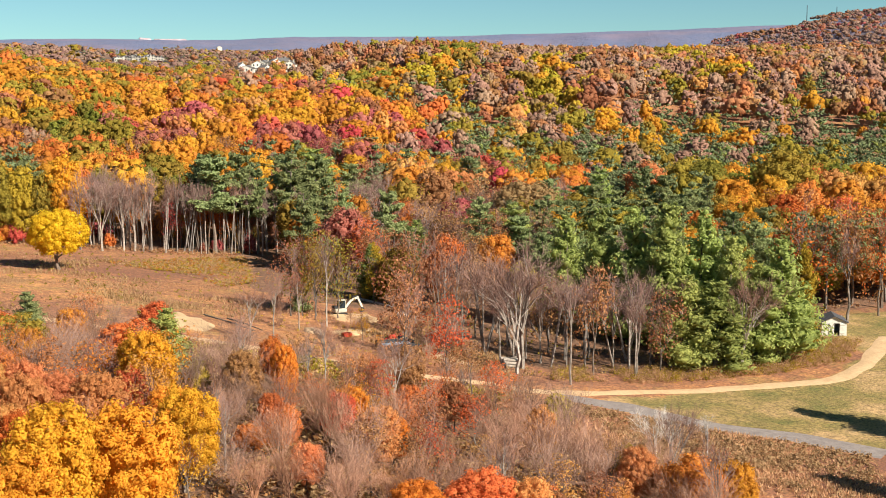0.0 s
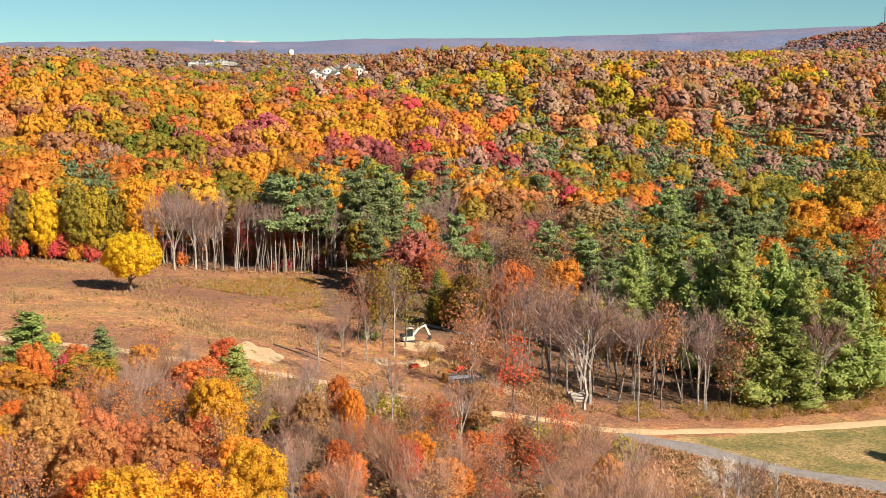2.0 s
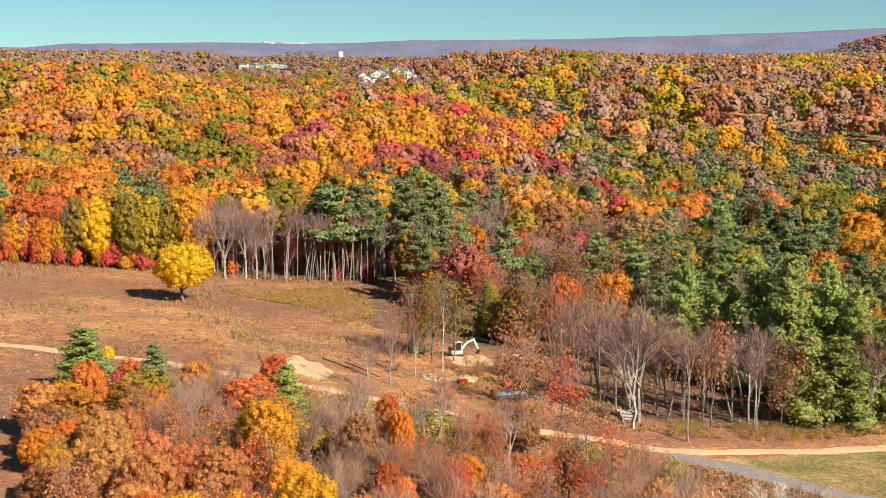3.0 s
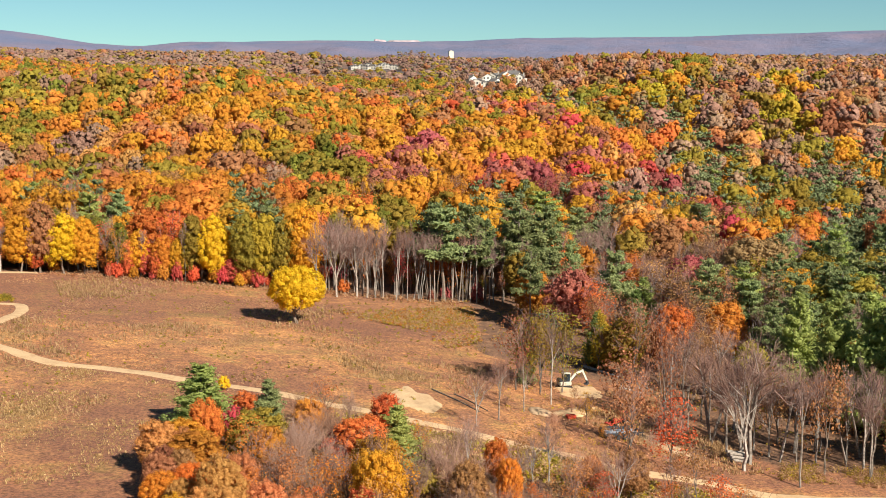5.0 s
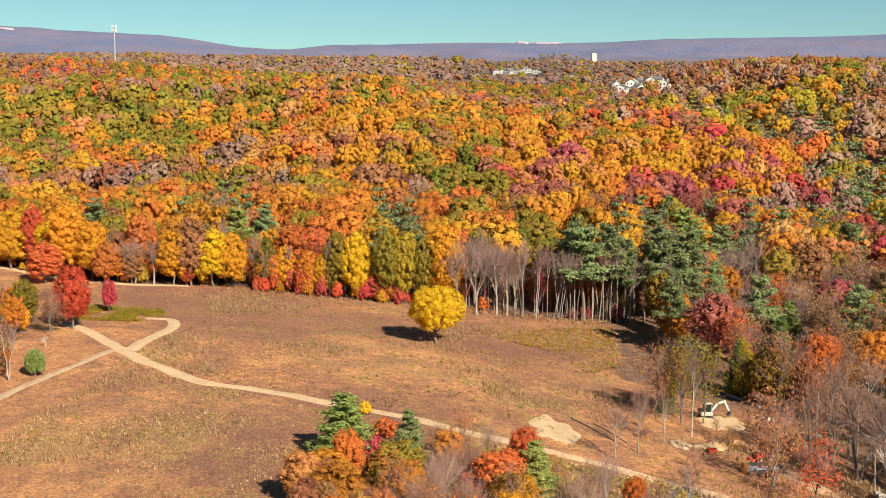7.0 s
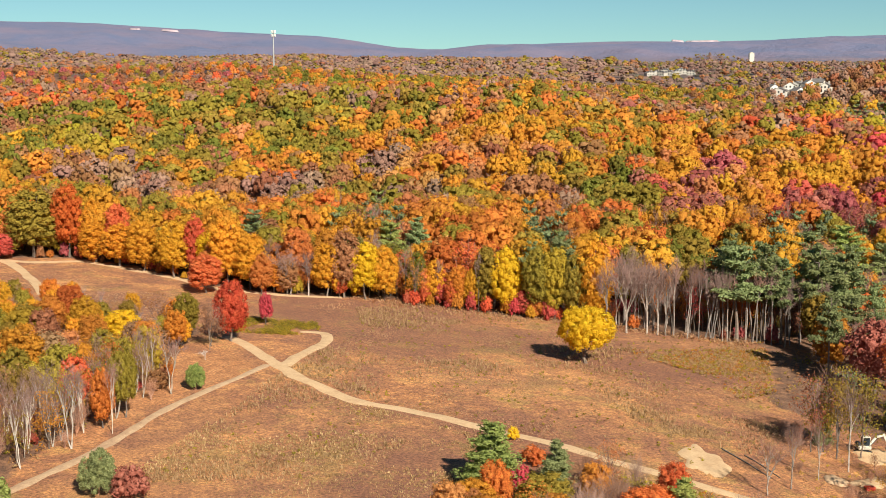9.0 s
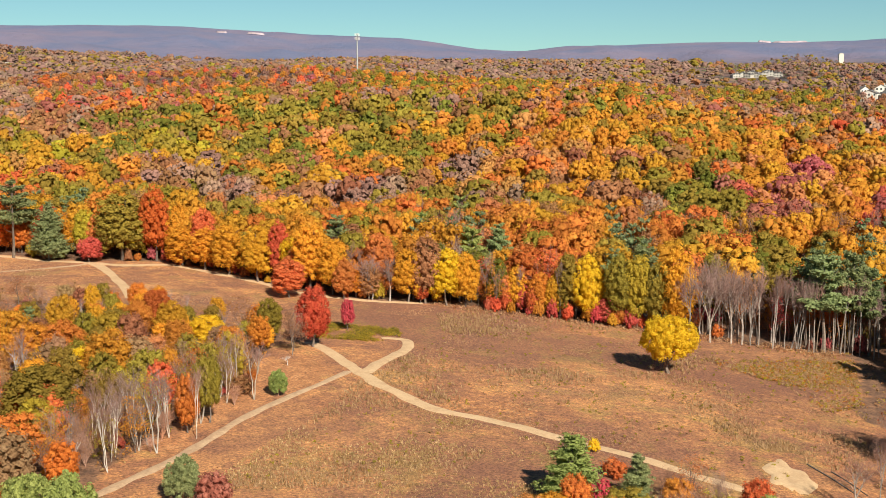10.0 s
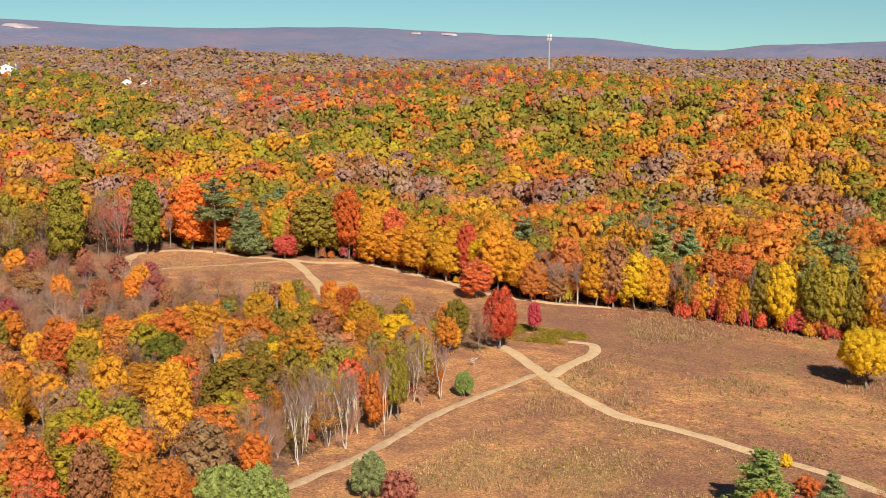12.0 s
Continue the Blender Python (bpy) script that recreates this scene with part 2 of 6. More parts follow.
# ---- the ground, one sheet to the horizon ----
def rough_noise(x, y, size, seed=0):
    """Smooth value noise between 0 and 1, one cell to `size` metres."""
    def cell(i, j):
        v = np.sin(i * 127.1 + j * 311.7 + seed * 74.7) * 43758.5453
        return v - np.floor(v)
    u, v = np.asarray(x, float) / size, np.asarray(y, float) / size
    i, j = np.floor(u), np.floor(v)
    a, b = u - i, v - j
    a, b = a * a * (3 - 2 * a), b * b * (3 - 2 * b)
    return (cell(i, j) * (1 - a) + cell(i + 1, j) * a) * (1 - b) + (cell(i, j + 1) * (1 - a) + cell(i + 1, j + 1) * a) * b


def mesh_from(name, verts, faces, mats, face_mats=None, smooth=False):
    """A mesh from arrays; faces are an (n, 3) or (n, 4) array."""
    me = bpy.data.meshes.new(name)
    verts, faces = np.asarray(verts, np.float32), np.asarray(faces, np.int32)
    me.vertices.add(len(verts))
    me.vertices.foreach_set("co", verts.ravel())
    me.loops.add(faces.size)
    me.loops.foreach_set("vertex_index", faces.ravel())
    me.polygons.add(len(faces))
    me.polygons.foreach_set("loop_start", np.arange(len(faces), dtype=np.int32) * faces.shape[1])
    if face_mats is not None:
        me.polygons.foreach_set("material_index", np.asarray(face_mats, np.int32))
    me.polygons.foreach_set("use_smooth", np.full(len(faces), smooth))
    for m in mats:
        me.materials.append(m)
    me.update(calc_edges=True)
    return me


TRACK_MAIN = [(-79.3, 195.5), (-75.7, 192.3), (-71.1, 187.2), (-66.2, 180.8), (-62.1, 176.2), (-58.2, 171.6), (-53.2, 167.5), (-46.5, 162.2), (-37.9, 160.0), (-27.4, 155.3), (-17.8, 151.5), (-8.7, 146.8), (-0.2, 144.0), (5.2, 141.7), (13.2, 139.2), (20.4, 137.0), (26.8, 135.4), (32.3, 135.2), (37.6, 134.7), (42.0, 133.3), (46.7, 133.1), (54.2, 134.4), (61.6, 135.2), (73.0, 136.0), (81.9, 137.6), (88.0, 141.5), (94.0, 147.5), (104.0, 160.0)]
TRACK_LOW = [(-72.0, 112.4), (-71.5, 115.2), (-71.0, 119.5), (-70.1, 126.0), (-69.8, 137.7), (-69.9, 148.2), (-68.3, 160.3), (-66.5, 169.4), (-65.4, 177.5)]
TRACK_BEND = [(-62.7, 177.7), (-63.0, 186.8), (-62.7, 196.5), (-63.5, 203.2), (-65.8, 207.8), (-69.8, 206.6)]
TRACK_FAR = [(-190.0, 230.7), (-195.6, 238.9), (-198.7, 246.5), (-195.5, 255.1), (-185.8, 258.9), (-172.8, 257.7), (-163.5, 258.9), (-153.7, 258.9), (-143.4, 263.6), (-132.1, 259.8), (-120.5, 254.7), (-109.3, 248.9), (-101.6, 243.8), (-92.0, 243.0), (-83.6, 244.8), (-74.9, 249.1)]
TRACK_CROSS = [(-163.2, 258.5), (-158.5, 256.1), (-148.7, 245.4), (-138.8, 233.8), (-129.4, 221.4)]
TRACK_OLD = [(-181.6, 222.5), (-179.6, 229.9), (-171.8, 241.5), (-164.3, 252.4), (-162.2, 258.2)]
GRAVEL = [(44.1, 131.7), (45.2, 130.7), (50.5, 127.4), (55.1, 122.1), (60.1, 118.3), (65.0, 115.1), (69.2, 110.9), (71.9, 108.0)]
EDGE = [(-198.2, 224.0), (-200.1, 249.4), (-194.2, 260.6), (-174.5, 260.2), (-164.7, 260.8), (-151.6, 266.6), (-130.5, 262.8), (-113.7, 252.5), (-99.9, 246.2), (-88.5, 244.0), (-74.9, 249.1), (-71.7, 252.3), (-55.7, 251.0), (-39.8, 249.8), (-23.0, 247.8), (-3.1, 248.7), (12.2, 249.5), (19.1, 248.1)]


azs = np.radians(np.concatenate([np.arange(-180, -60, 4.0), np.arange(-60, 50, 0.4), np.arange(50, 180, 4.0)]))
rings = np.concatenate([[0.02, 3, 10], np.arange(20, 90, 8.0), np.arange(90, 340, 1.5), np.arange(340, 960, 10.0), np.arange(960, 2400, 40.0), np.arange(2400, 4760, 80.0)])
A, R = np.meshgrid(azs, rings)
GXX, GYY = R * np.sin(A), R * np.cos(A)


def land_z(x, y):
    """The ground with its small unevenness and the far hills' folds."""
    r = np.hypot(x, y)
    folds = (rough_noise(x, y, 60, 5) - 0.5) * 14 + (rough_noise(x, y, 170, 6) - 0.5) * 22
    return ground_z(x, y) + (rough_noise(x, y, 7, 3) - 0.5) * 0.25 * (r < 330) + np.where(r > 960, folds, 0) * ease(1350, 2000, r) * (1 - 0.85 * ease(3300, 4100, r))


GZZ = land_z(GXX, GYY)
n_az, n_r = len(azs), len(rings)
idx = np.arange(n_az * n_r).reshape(n_r, n_az)
nxt = np.roll(idx, -1, axis=1)
quads = np.stack([idx[:-1], nxt[:-1], nxt[1:], idx[1:]], -1).reshape(-1, 4)[:, ::-1]

gm, nt, bsdf = material("dry_meadow")
p = position(nt)
soil = ramp(nt, noise_tex(nt, 0.035, 9.0, p, 0.7), (0.4, (0.17, 0.078, 0.058)), (0.48, (0.3, 0.14, 0.08)), (0.54, (0.45, 0.215, 0.095)), (0.61, (0.66, 0.36, 0.15)))
grass = ramp(nt, noise_tex(nt, 0.75, 8.0, p, 0.8), (0.38, (0.14, 0.06, 0.036)), (0.5, (0.38, 0.175, 0.075)), (0.6, (0.7, 0.4, 0.155)))
field = mix(nt, 0.4, soil, grass)
zone = noise_tex(nt, 0.02, 10.0, p, 0.62)
field = mix(nt, maths(nt, "MULTIPLY", ramp(nt, zone, (0.42, (1, 1, 1)), (0.5, (0, 0, 0))), 0.55), field, (0.2, 0.095, 0.066))
field = mix(nt, maths(nt, "MULTIPLY", ramp(nt, zone, (0.52, (0, 0, 0)), (0.62, (1, 1, 1))), 0.38), field, (0.62, 0.34, 0.14))
worn = ramp(nt, noise_tex(nt, 0.16, 10.0, p, 0.82), (0.45, (1, 1, 1)), (0.53, (0, 0, 0)))
field = mix(nt, maths(nt, "MULTIPLY", worn, 0.62), field, (0.23, 0.11, 0.068))
mauve = ramp(nt, noise_tex(nt, 0.045, 7.0, p, 0.66), (0.49, (0, 0, 0)), (0.57, (1, 1, 1)))
field = mix(nt, maths(nt, "MULTIPLY", mauve, 0.42), field, (0.2, 0.095, 0.066))
field = mix(nt, 1.0, field, (1.05, 0.93, 0.82), "MULTIPLY")
olive_patch = ramp(nt, noise_tex(nt, 0.07, 10.0, p, 0.8), (0.53, (0, 0, 0)), (0.6, (1, 1, 1)))
field = mix(nt, maths(nt, "MULTIPLY", olive_patch, 0.5), field, (0.26, 0.18, 0.05))
blades = ramp(nt, noise_tex(nt, 2.6, 6.0, p, 0.75), (0.38, (0.5, 0.47, 0.46)), (0.5, (1, 1, 1)), (0.62, (1.5, 1.45, 1.35)))
cover = nt.nodes.new("ShaderNodeAttribute")
cover.attribute_name = "cover"
split = nt.nodes.new("ShaderNodeSeparateColor")
link(nt, cover.outputs["Color"], split.inputs[0])
lawn = ramp(nt, noise_tex(nt, 0.11, 8.0, p, 0.68), (0.36, (0.13, 0.125, 0.03)), (0.5, (0.26, 0.185, 0.06)), (0.62, (0.43, 0.275, 0.125)))
litter = ramp(nt, noise_tex(nt, 0.5, 5.0, p), (0.3, (0.1, 0.055, 0.035)), (0.55, (0.2, 0.1, 0.055)), (0.75, (0.32, 0.17, 0.09)))
red_earth = ramp(nt, noise_tex(nt, 0.4, 9.0, p, 0.75), (0.3, (0.26, 0.11, 0.05)), (0.5, (0.42, 0.18, 0.07)), (0.7, (0.58, 0.3, 0.13)))
edge = noise_tex(nt, 0.12, 6.0, p)
def soft_edge(v):
    return ramp(nt, maths(nt, "ADD", v, maths(nt, "MULTIPLY_ADD", edge, 1.3, -0.65)), (0.45, (0, 0, 0)), (0.6, (1, 1, 1)))
colour = mix(nt, soft_edge(split.outputs[1]), field, litter)
colour = mix(nt, soft_edge(split.outputs[2]), colour, red_earth)
colour = mix(nt, soft_edge(split.outputs[0]), colour, lawn)
link(nt, mix(nt, 1.0, colour, blades, "MULTIPLY"), bsdf.inputs["Base Color"])
bsdf.inputs["Roughness"].default_value = 0.95
relief(nt, bsdf, noise_tex(nt, 2.2, 6.0, p, 0.7), 0.9, 0.25)

hm, nt, bsdf = material("far_wooded_hills")
p = position(nt)
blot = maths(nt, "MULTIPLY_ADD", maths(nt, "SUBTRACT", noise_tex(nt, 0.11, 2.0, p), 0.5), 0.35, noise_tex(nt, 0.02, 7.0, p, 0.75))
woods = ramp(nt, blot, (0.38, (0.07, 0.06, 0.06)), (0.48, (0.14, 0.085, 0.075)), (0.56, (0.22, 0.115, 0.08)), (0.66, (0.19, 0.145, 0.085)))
haze_tone = ramp(nt, noise_tex(nt, 0.004, 3.0, p), (0.4, (0.12, 0.15, 0.265)), (0.62, (0.18, 0.165, 0.255)))
# blue-violet distance haze put into the hills' colour, stronger with height
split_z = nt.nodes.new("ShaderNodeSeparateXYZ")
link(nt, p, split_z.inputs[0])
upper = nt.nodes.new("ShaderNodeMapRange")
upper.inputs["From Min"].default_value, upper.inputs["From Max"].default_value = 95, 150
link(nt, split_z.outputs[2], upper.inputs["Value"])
haze_tone = mix(nt, 0.16, haze_tone, woods)
link(nt, mix(nt, upper.outputs[0], woods, haze_tone), bsdf.inputs["Base Color"])
bsdf.inputs["Roughness"].default_value = 1.0
relief(nt, bsdf, noise_tex(nt, 0.06, 5.0, p), 1.0, 6.0)

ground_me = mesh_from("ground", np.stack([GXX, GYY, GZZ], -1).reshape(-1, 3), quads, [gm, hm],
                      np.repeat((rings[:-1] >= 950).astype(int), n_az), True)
ground = tagged(new("ground", ground_me), "dry brown meadow running into wooded hills", "ground", kind="structure")


# what covers the ground: mown grass, leaf litter under trees, bare red earth
def near_line(x, y, line):
    """The distance from places to a line of the plan."""
    best = np.full(np.shape(x), 1e9)
    for (ax, ay), (bx, by) in zip(line, line[1:]):
        dx, dy = bx - ax, by - ay
        u = np.clip(((x - ax) * dx + (y - ay) * dy) / (dx * dx + dy * dy + 1e-9), 0, 1)
        best = np.minimum(best, np.hypot(x - ax - u * dx, y - ay - u * dy))
    return best


def edge_range(az):
    """How far off the woods' edge stands, by direction."""
    a = [math.degrees(math.atan2(x, y)) for x, y in EDGE]
    return np.interp(az, a, [math.hypot(x, y) for x, y in EDGE])


def inside(x, y, ring):
    """Whether places lie inside a ring of the plan."""
    hit_ = np.zeros(np.shape(x), bool)
    for (ax, ay), (bx, by) in zip(ring, ring[1:] + ring[:1]):
        cross = ((ay > y) != (by > y)) & (x < (bx - ax) * (y - ay) / (by - ay + 1e-12) + ax)
        hit_ ^= cross
    return hit_


LEFT_WOOD = [(-74, 100), (-75, 122), (-76, 140), (-77, 152), (-76, 166), (-80, 176), (-86, 200), (-100, 205), (-128, 212), (-150, 205), (-180, 215), (-215, 225), (-300, 260), (-250, 90), (-90, 60)]
RIGHT_WOOD = [(8, 262), (14, 246), (14, 215), (12, 197), (22, 187), (36, 182), (41, 160), (47, 143), (66, 143), (78, 148), (85, 158), (91, 176), (130, 188), (180, 240), (180, 300), (8, 300)]
FRONT_WOOD = [(-25, 124), (-21, 136), (-8, 138), (6, 130), (30, 127), (41, 122), (40, 108), (46, 88), (40, 60), (-13, 60), (-20, 100)]
LAWN = [(47, 130), (60, 133.5), (84, 139), (95, 150), (92, 172), (128, 184), (160, 160), (120, 60), (72, 109), (60, 120)]
RAW_EARTH = [(-76, 136), (-71.5, 128), (-71.5, 152), (-69, 165), (-67, 176), (-76, 188), (-80, 176), (-77, 160)]
DIGGINGS = [(12, 178), (22, 182), (36, 176), (40, 160), (46, 142), (30, 136), (14, 142), (12, 160)]
fx, fy = GXX.ravel(), GYY.ravel()
faz, fr = np.degrees(np.arctan2(fx, np.maximum(fy, 1e-3))), np.hypot(fx, fy)


def within(ring):
    """1 well inside a ring of the plan, 0 well outside, and a soft margin between."""
    d = near_line(fx, fy, ring + ring[:1])
    return np.clip(0.5 + np.where(inside(fx, fy, ring), d, -d) / 7, 0, 1)


lit = np.clip(0.5 + (fr - edge_range(faz)) / 7, 0, 1) * (faz < 5)
for wood in (LEFT_WOOD, RIGHT_WOOD, FRONT_WOOD):
    lit = np.maximum(lit, within(wood))
cover_of = np.zeros((len(fx), 4), np.float32)
cover_of[:, 0], cover_of[:, 1] = within(LAWN), lit
cover_of[:, 2] = np.maximum(within(RAW_EARTH), 0.32 * within(DIGGINGS))
cover_of[:, 3] = 1
layer = ground_me.color_attributes.new("cover", "FLOAT_COLOR", "POINT")
layer.data.foreach_set("color", cover_of.ravel())


# ---- tracks ----
def ribbon(name, line, width, mat, label, lift=0.1, wobble=0.25, seed=1):
    """A track with uneven edges that follows the ground."""
    pts = [Vector((*p, 0)) for p in line]
    fine = []
    for i in range(len(pts) - 1):
        p0, p1, p2, p3 = pts[max(i - 1, 0)], pts[i], pts[i + 1], pts[min(i + 2, len(pts) - 1)]
        n = max(2, int((p2 - p1).length / 1.0))
        for k in range(n):
            t = k / n
            fine.append(0.5 * (2 * p1 + (p2 - p0) * t + (2 * p0 - 5 * p1 + 4 * p2 - p3) * t * t + (3 * p1 - p0 - 3 * p2 + p3) * t ** 3))
    fine.append(pts[-1])
    verts, faces, cols = [], [], 7
    for i, c in enumerate(fine):
        d = fine[min(i + 1, len(fine) - 1)] - fine[max(i - 1, 0)]
        side = Vector((d.y, -d.x, 0)).normalized()
        for k in range(cols):
            s = k / (cols - 1) * 2 - 1
            w = width / 2 * (1 + wobble * (float(rough_noise(i * 0.7 + seed * 13, s * 0.6 + seed, 2.2)) - 0.5) * 2)
            q = c + side * (s * w)
            rut = -0.03 if k in (1, 5) else 0.0
            z = float(ground_z(q.x, q.y)) + (float(rough_noise(q.x, q.y, 7, 3)) - 0.5) * 0.25
            verts.append((q.x, q.y, z + lift * (1 - abs(s) ** 4) + rut - 0.02))
        if i:
            a, b = (i - 1) * cols, i * cols
            faces += [(a + k, a + k + 1, b + k + 1, b + k) for k in range(cols - 1)]
    me = mesh_from(name, verts, faces, [mat], None, True)
    return tagged(new(name, me), label, "track", kind="structure")


def earth(name, a, b, c, scale=0.6):
    m, nt, bsdf = material(name)
    p = position(nt)
    fine = noise_tex(nt, scale * 5, 6.0, p, 0.7)
    col = ramp(nt, noise_tex(nt, scale, 5.0, p), (0.3, a), (0.5, b), (0.72, c))
    link(nt, mix(nt, 0.45, col, ramp(nt, fine, (0.35, a), (0.65, c))), bsdf.inputs["Base Color"])
    bsdf.inputs["Roughness"].default_value = 0.95
    relief(nt, bsdf, fine, 0.6, 0.06)
    return m


SAND = earth("sandy_earth", (0.43, 0.255, 0.13), (0.57, 0.375, 0.205), (0.65, 0.455, 0.26))
FAINT = earth("trodden_earth", (0.3, 0.175, 0.1), (0.46, 0.295, 0.17), (0.58, 0.4, 0.24))
GRIT = earth("grey_gravel", (0.15, 0.12, 0.11), (0.235, 0.195, 0.178), (0.33, 0.275, 0.25), 1.0)
ribbon("dirt_track", TRACK_MAIN, 2.7, SAND, "pale sandy dirt track crossing the dry meadow", seed=1)
ribbon("dirt_track", TRACK_LOW, 1.7, FAINT, "narrow trodden track beside the orange litter", seed=2)
ribbon("dirt_track", TRACK_BEND, 2.4, SAND, "short sandy spur that bends back on itself", 0.12, seed=3)
ribbon("dirt_track", TRACK_FAR, 3.0, SAND, "sandy track looping along the wood's edge", seed=4)
ribbon("dirt_track", TRACK_CROSS, 2.6, SAND, "sandy track crossing the upper meadow", 0.12, seed=5)
ribbon("dirt_track", TRACK_OLD, 1.6, FAINT, "faint worn track in the upper meadow", seed=6)
ribbon("gravel_road", GRAVEL, 4.2, GRIT, "grey gravel road along the mown grass", seed=7)


# ---- tree building ----
rng_np = np.random.default_rng(11)


def tube(points, radii, sides=4):
    """Verts and quads of a tapered tube along points."""
    pts = np.asarray(points, float)
    verts, faces = [], []
    for i, (c, r) in enumerate(zip(pts, radii)):
        d = pts[min(i + 1, len(pts) - 1)] - pts[max(i - 1, 0)]
        d = d / (np.linalg.norm(d) + 1e-9)
        u = np.cross(d, (0.3, 0.9, 0.1))
        u /= np.linalg.norm(u) + 1e-9
        v = np.cross(d, u)
        for k in range(sides):
            a = 2 * math.pi * k / sides
            verts.append(c + r * (math.cos(a) * u + math.sin(a) * v))
    for i in range(len(pts) - 1):
        for k in range(sides):
            k2 = (k + 1) % sides
            faces.append((i * sides + k, i * sides + k2, (i + 1) * sides + k2, (i + 1) * sides + k))
    return np.array(verts), np.array(faces)


def join(pieces):
    """Several (verts, faces) as one."""
    verts, faces, n = [], [], 0
    for v, f in pieces:
        verts.append(v)
        faces.append(f + n)
        n += len(v)
    return np.concatenate(verts), np.concatenate(faces)


def sprays(centres, normals, sizes, rng, tilt=0.55, long=1.35):
    """Leaf sprays: one slightly folded four-cornered blade at each centre, facing roughly along its normal."""
    n = len(centres)
    nrm = normals + rng.normal(0, tilt, (n, 3))
    nrm /= np.linalg.norm(nrm, axis=1, keepdims=True) + 1e-9
    side = np.cross(nrm, rng.normal(0, 1, (n, 3)))
    side /= np.linalg.norm(side, axis=1, keepdims=True) + 1e-9
    up = np.cross(nrm, side)
    s = (sizes * rng.uniform(0.7, 1.3, n))[:, None] * 0.5
    bend = nrm * s * rng.uniform(-0.5, 0.5, (n, 1))
    a = centres - side * s * long
    b = centres - up * s * rng.uniform(0.6, 1.1, (n, 1)) + bend
    c = centres + side * s * long
    d = centres + up * s * rng.uniform(0.6, 1.1, (n, 1)) + bend
    i = 4 * np.arange(n)[:, None]
    return np.stack([a, b, c, d], 1).reshape(-1, 3), np.concatenate([i + (0, 1, 2), i + (0, 2, 3)])


def tufts(centres, normals, sizes, rng, tilt=0.35):
    """Small leaf clusters seen from afar: one three-cornered blade at each centre."""
    n = len(centres)
    nrm = unit(normals + rng.normal(0, tilt, (n, 3)))
    side = unit(np.cross(nrm, rng.normal(0, 1, (n, 3))))
    up = np.cross(nrm, side)
    s = (sizes * rng.uniform(0.7, 1.4, n))[:, None] * 0.6
    v = np.stack([centres - side * s, centres + side * s * rng.uniform(0.4, 1.1, (n, 1)) - up * s * 0.7, centres + up * s], 1)
    return v.reshape(-1, 3), np.arange(3 * n).reshape(-1, 3)


def lumps(centres, radii, rng, middle=None, squash=None, shut=-0.3, uneven=(0.7, 1.25)):
    """Uneven little mounds of foliage, one at each centre; where a middle is given, the sides turned towards it are left open."""
    t = (1 + 5 ** 0.5) / 2
    v = unit(np.array([(-1, t, 0), (1, t, 0), (-1, -t, 0), (1, -t, 0), (0, -1, t), (0, 1, t), (0, -1, -t), (0, 1, -t), (t, 0, -1), (t, 0, 1), (-t, 0, -1), (-t, 0, 1)]))
    f = np.array([(0, 11, 5), (0, 5, 1), (0, 1, 7), (0, 7, 10), (0, 10, 11), (1, 5, 9), (5, 11, 4), (11, 10, 2), (10, 7, 6), (7, 1, 8),
                  (3, 9, 4), (3, 4, 2), (3, 2, 6), (3, 6, 8), (3, 8, 9), (4, 9, 5), (2, 4, 11), (6, 2, 10), (8, 6, 7), (9, 8, 1)])
    facing = unit(v[f].mean(1))
    out = []
    for i, (c, r) in enumerate(zip(centres, radii)):
        keep = f if middle is None else f[facing @ unit(c - middle) > shut]
        used, again = np.unique(keep, return_inverse=True)
        shape = v[used] * rng.uniform(*uneven, (len(used), 1)) * r
        if squash is not None:
            shape = shape @ squash[i]
        out.append((shape + c, again.reshape(-1, 3)))
    return join(out)


def unit(v):
    return v / (np.linalg.norm(v, axis=-1, keepdims=True) + 1e-9)


def round_crown(rng, count, size, base=0.12, width=0.36, clumps=26, fill=0.1, skirt=-0.75, core=0.62):
    """A broadleaf crown for a tree 1 m tall: leaf sprays over many overlapping clumps, with hollows between."""
    mid, tall = (1 + base) / 2 - 0.02, (1 - base) / 2
    d = unit(rng.normal(0, 1, (clumps, 3)))
    d[:, 2] = np.where(d[:, 2] < skirt, -d[:, 2], d[:, 2])
    reach = rng.uniform(0.6, 0.8, (clumps, 1))
    reach[: clumps // 5] *= 0.5
    cc = d * reach * np.array([width, width, tall]) + (0, 0, mid)
    cr = rng.uniform(0.3, 0.46, clumps) * min(width, tall)
    which = rng.choice(clumps, count, p=cr ** 2 / np.sum(cr ** 2))
    out = unit(rng.normal(0, 1, (count, 3)) + 0.95 * unit(cc[which] - (0, 0, mid)) + (0, 0, 0.15))
    centres = cc[which] + out * (cr[which] * rng.uniform(0.78, 1.06, count))[:, None]
    inner = rng.random(count) < fill
    centres[inner] = (centres[inner] - (0, 0, mid)) * 0.6 + (0, 0, mid)
    leaves = sprays(centres, out, np.full(count, size), rng, 0.55)
    return join([lumps(cc, cr * core, rng), leaves]) if core else leaves


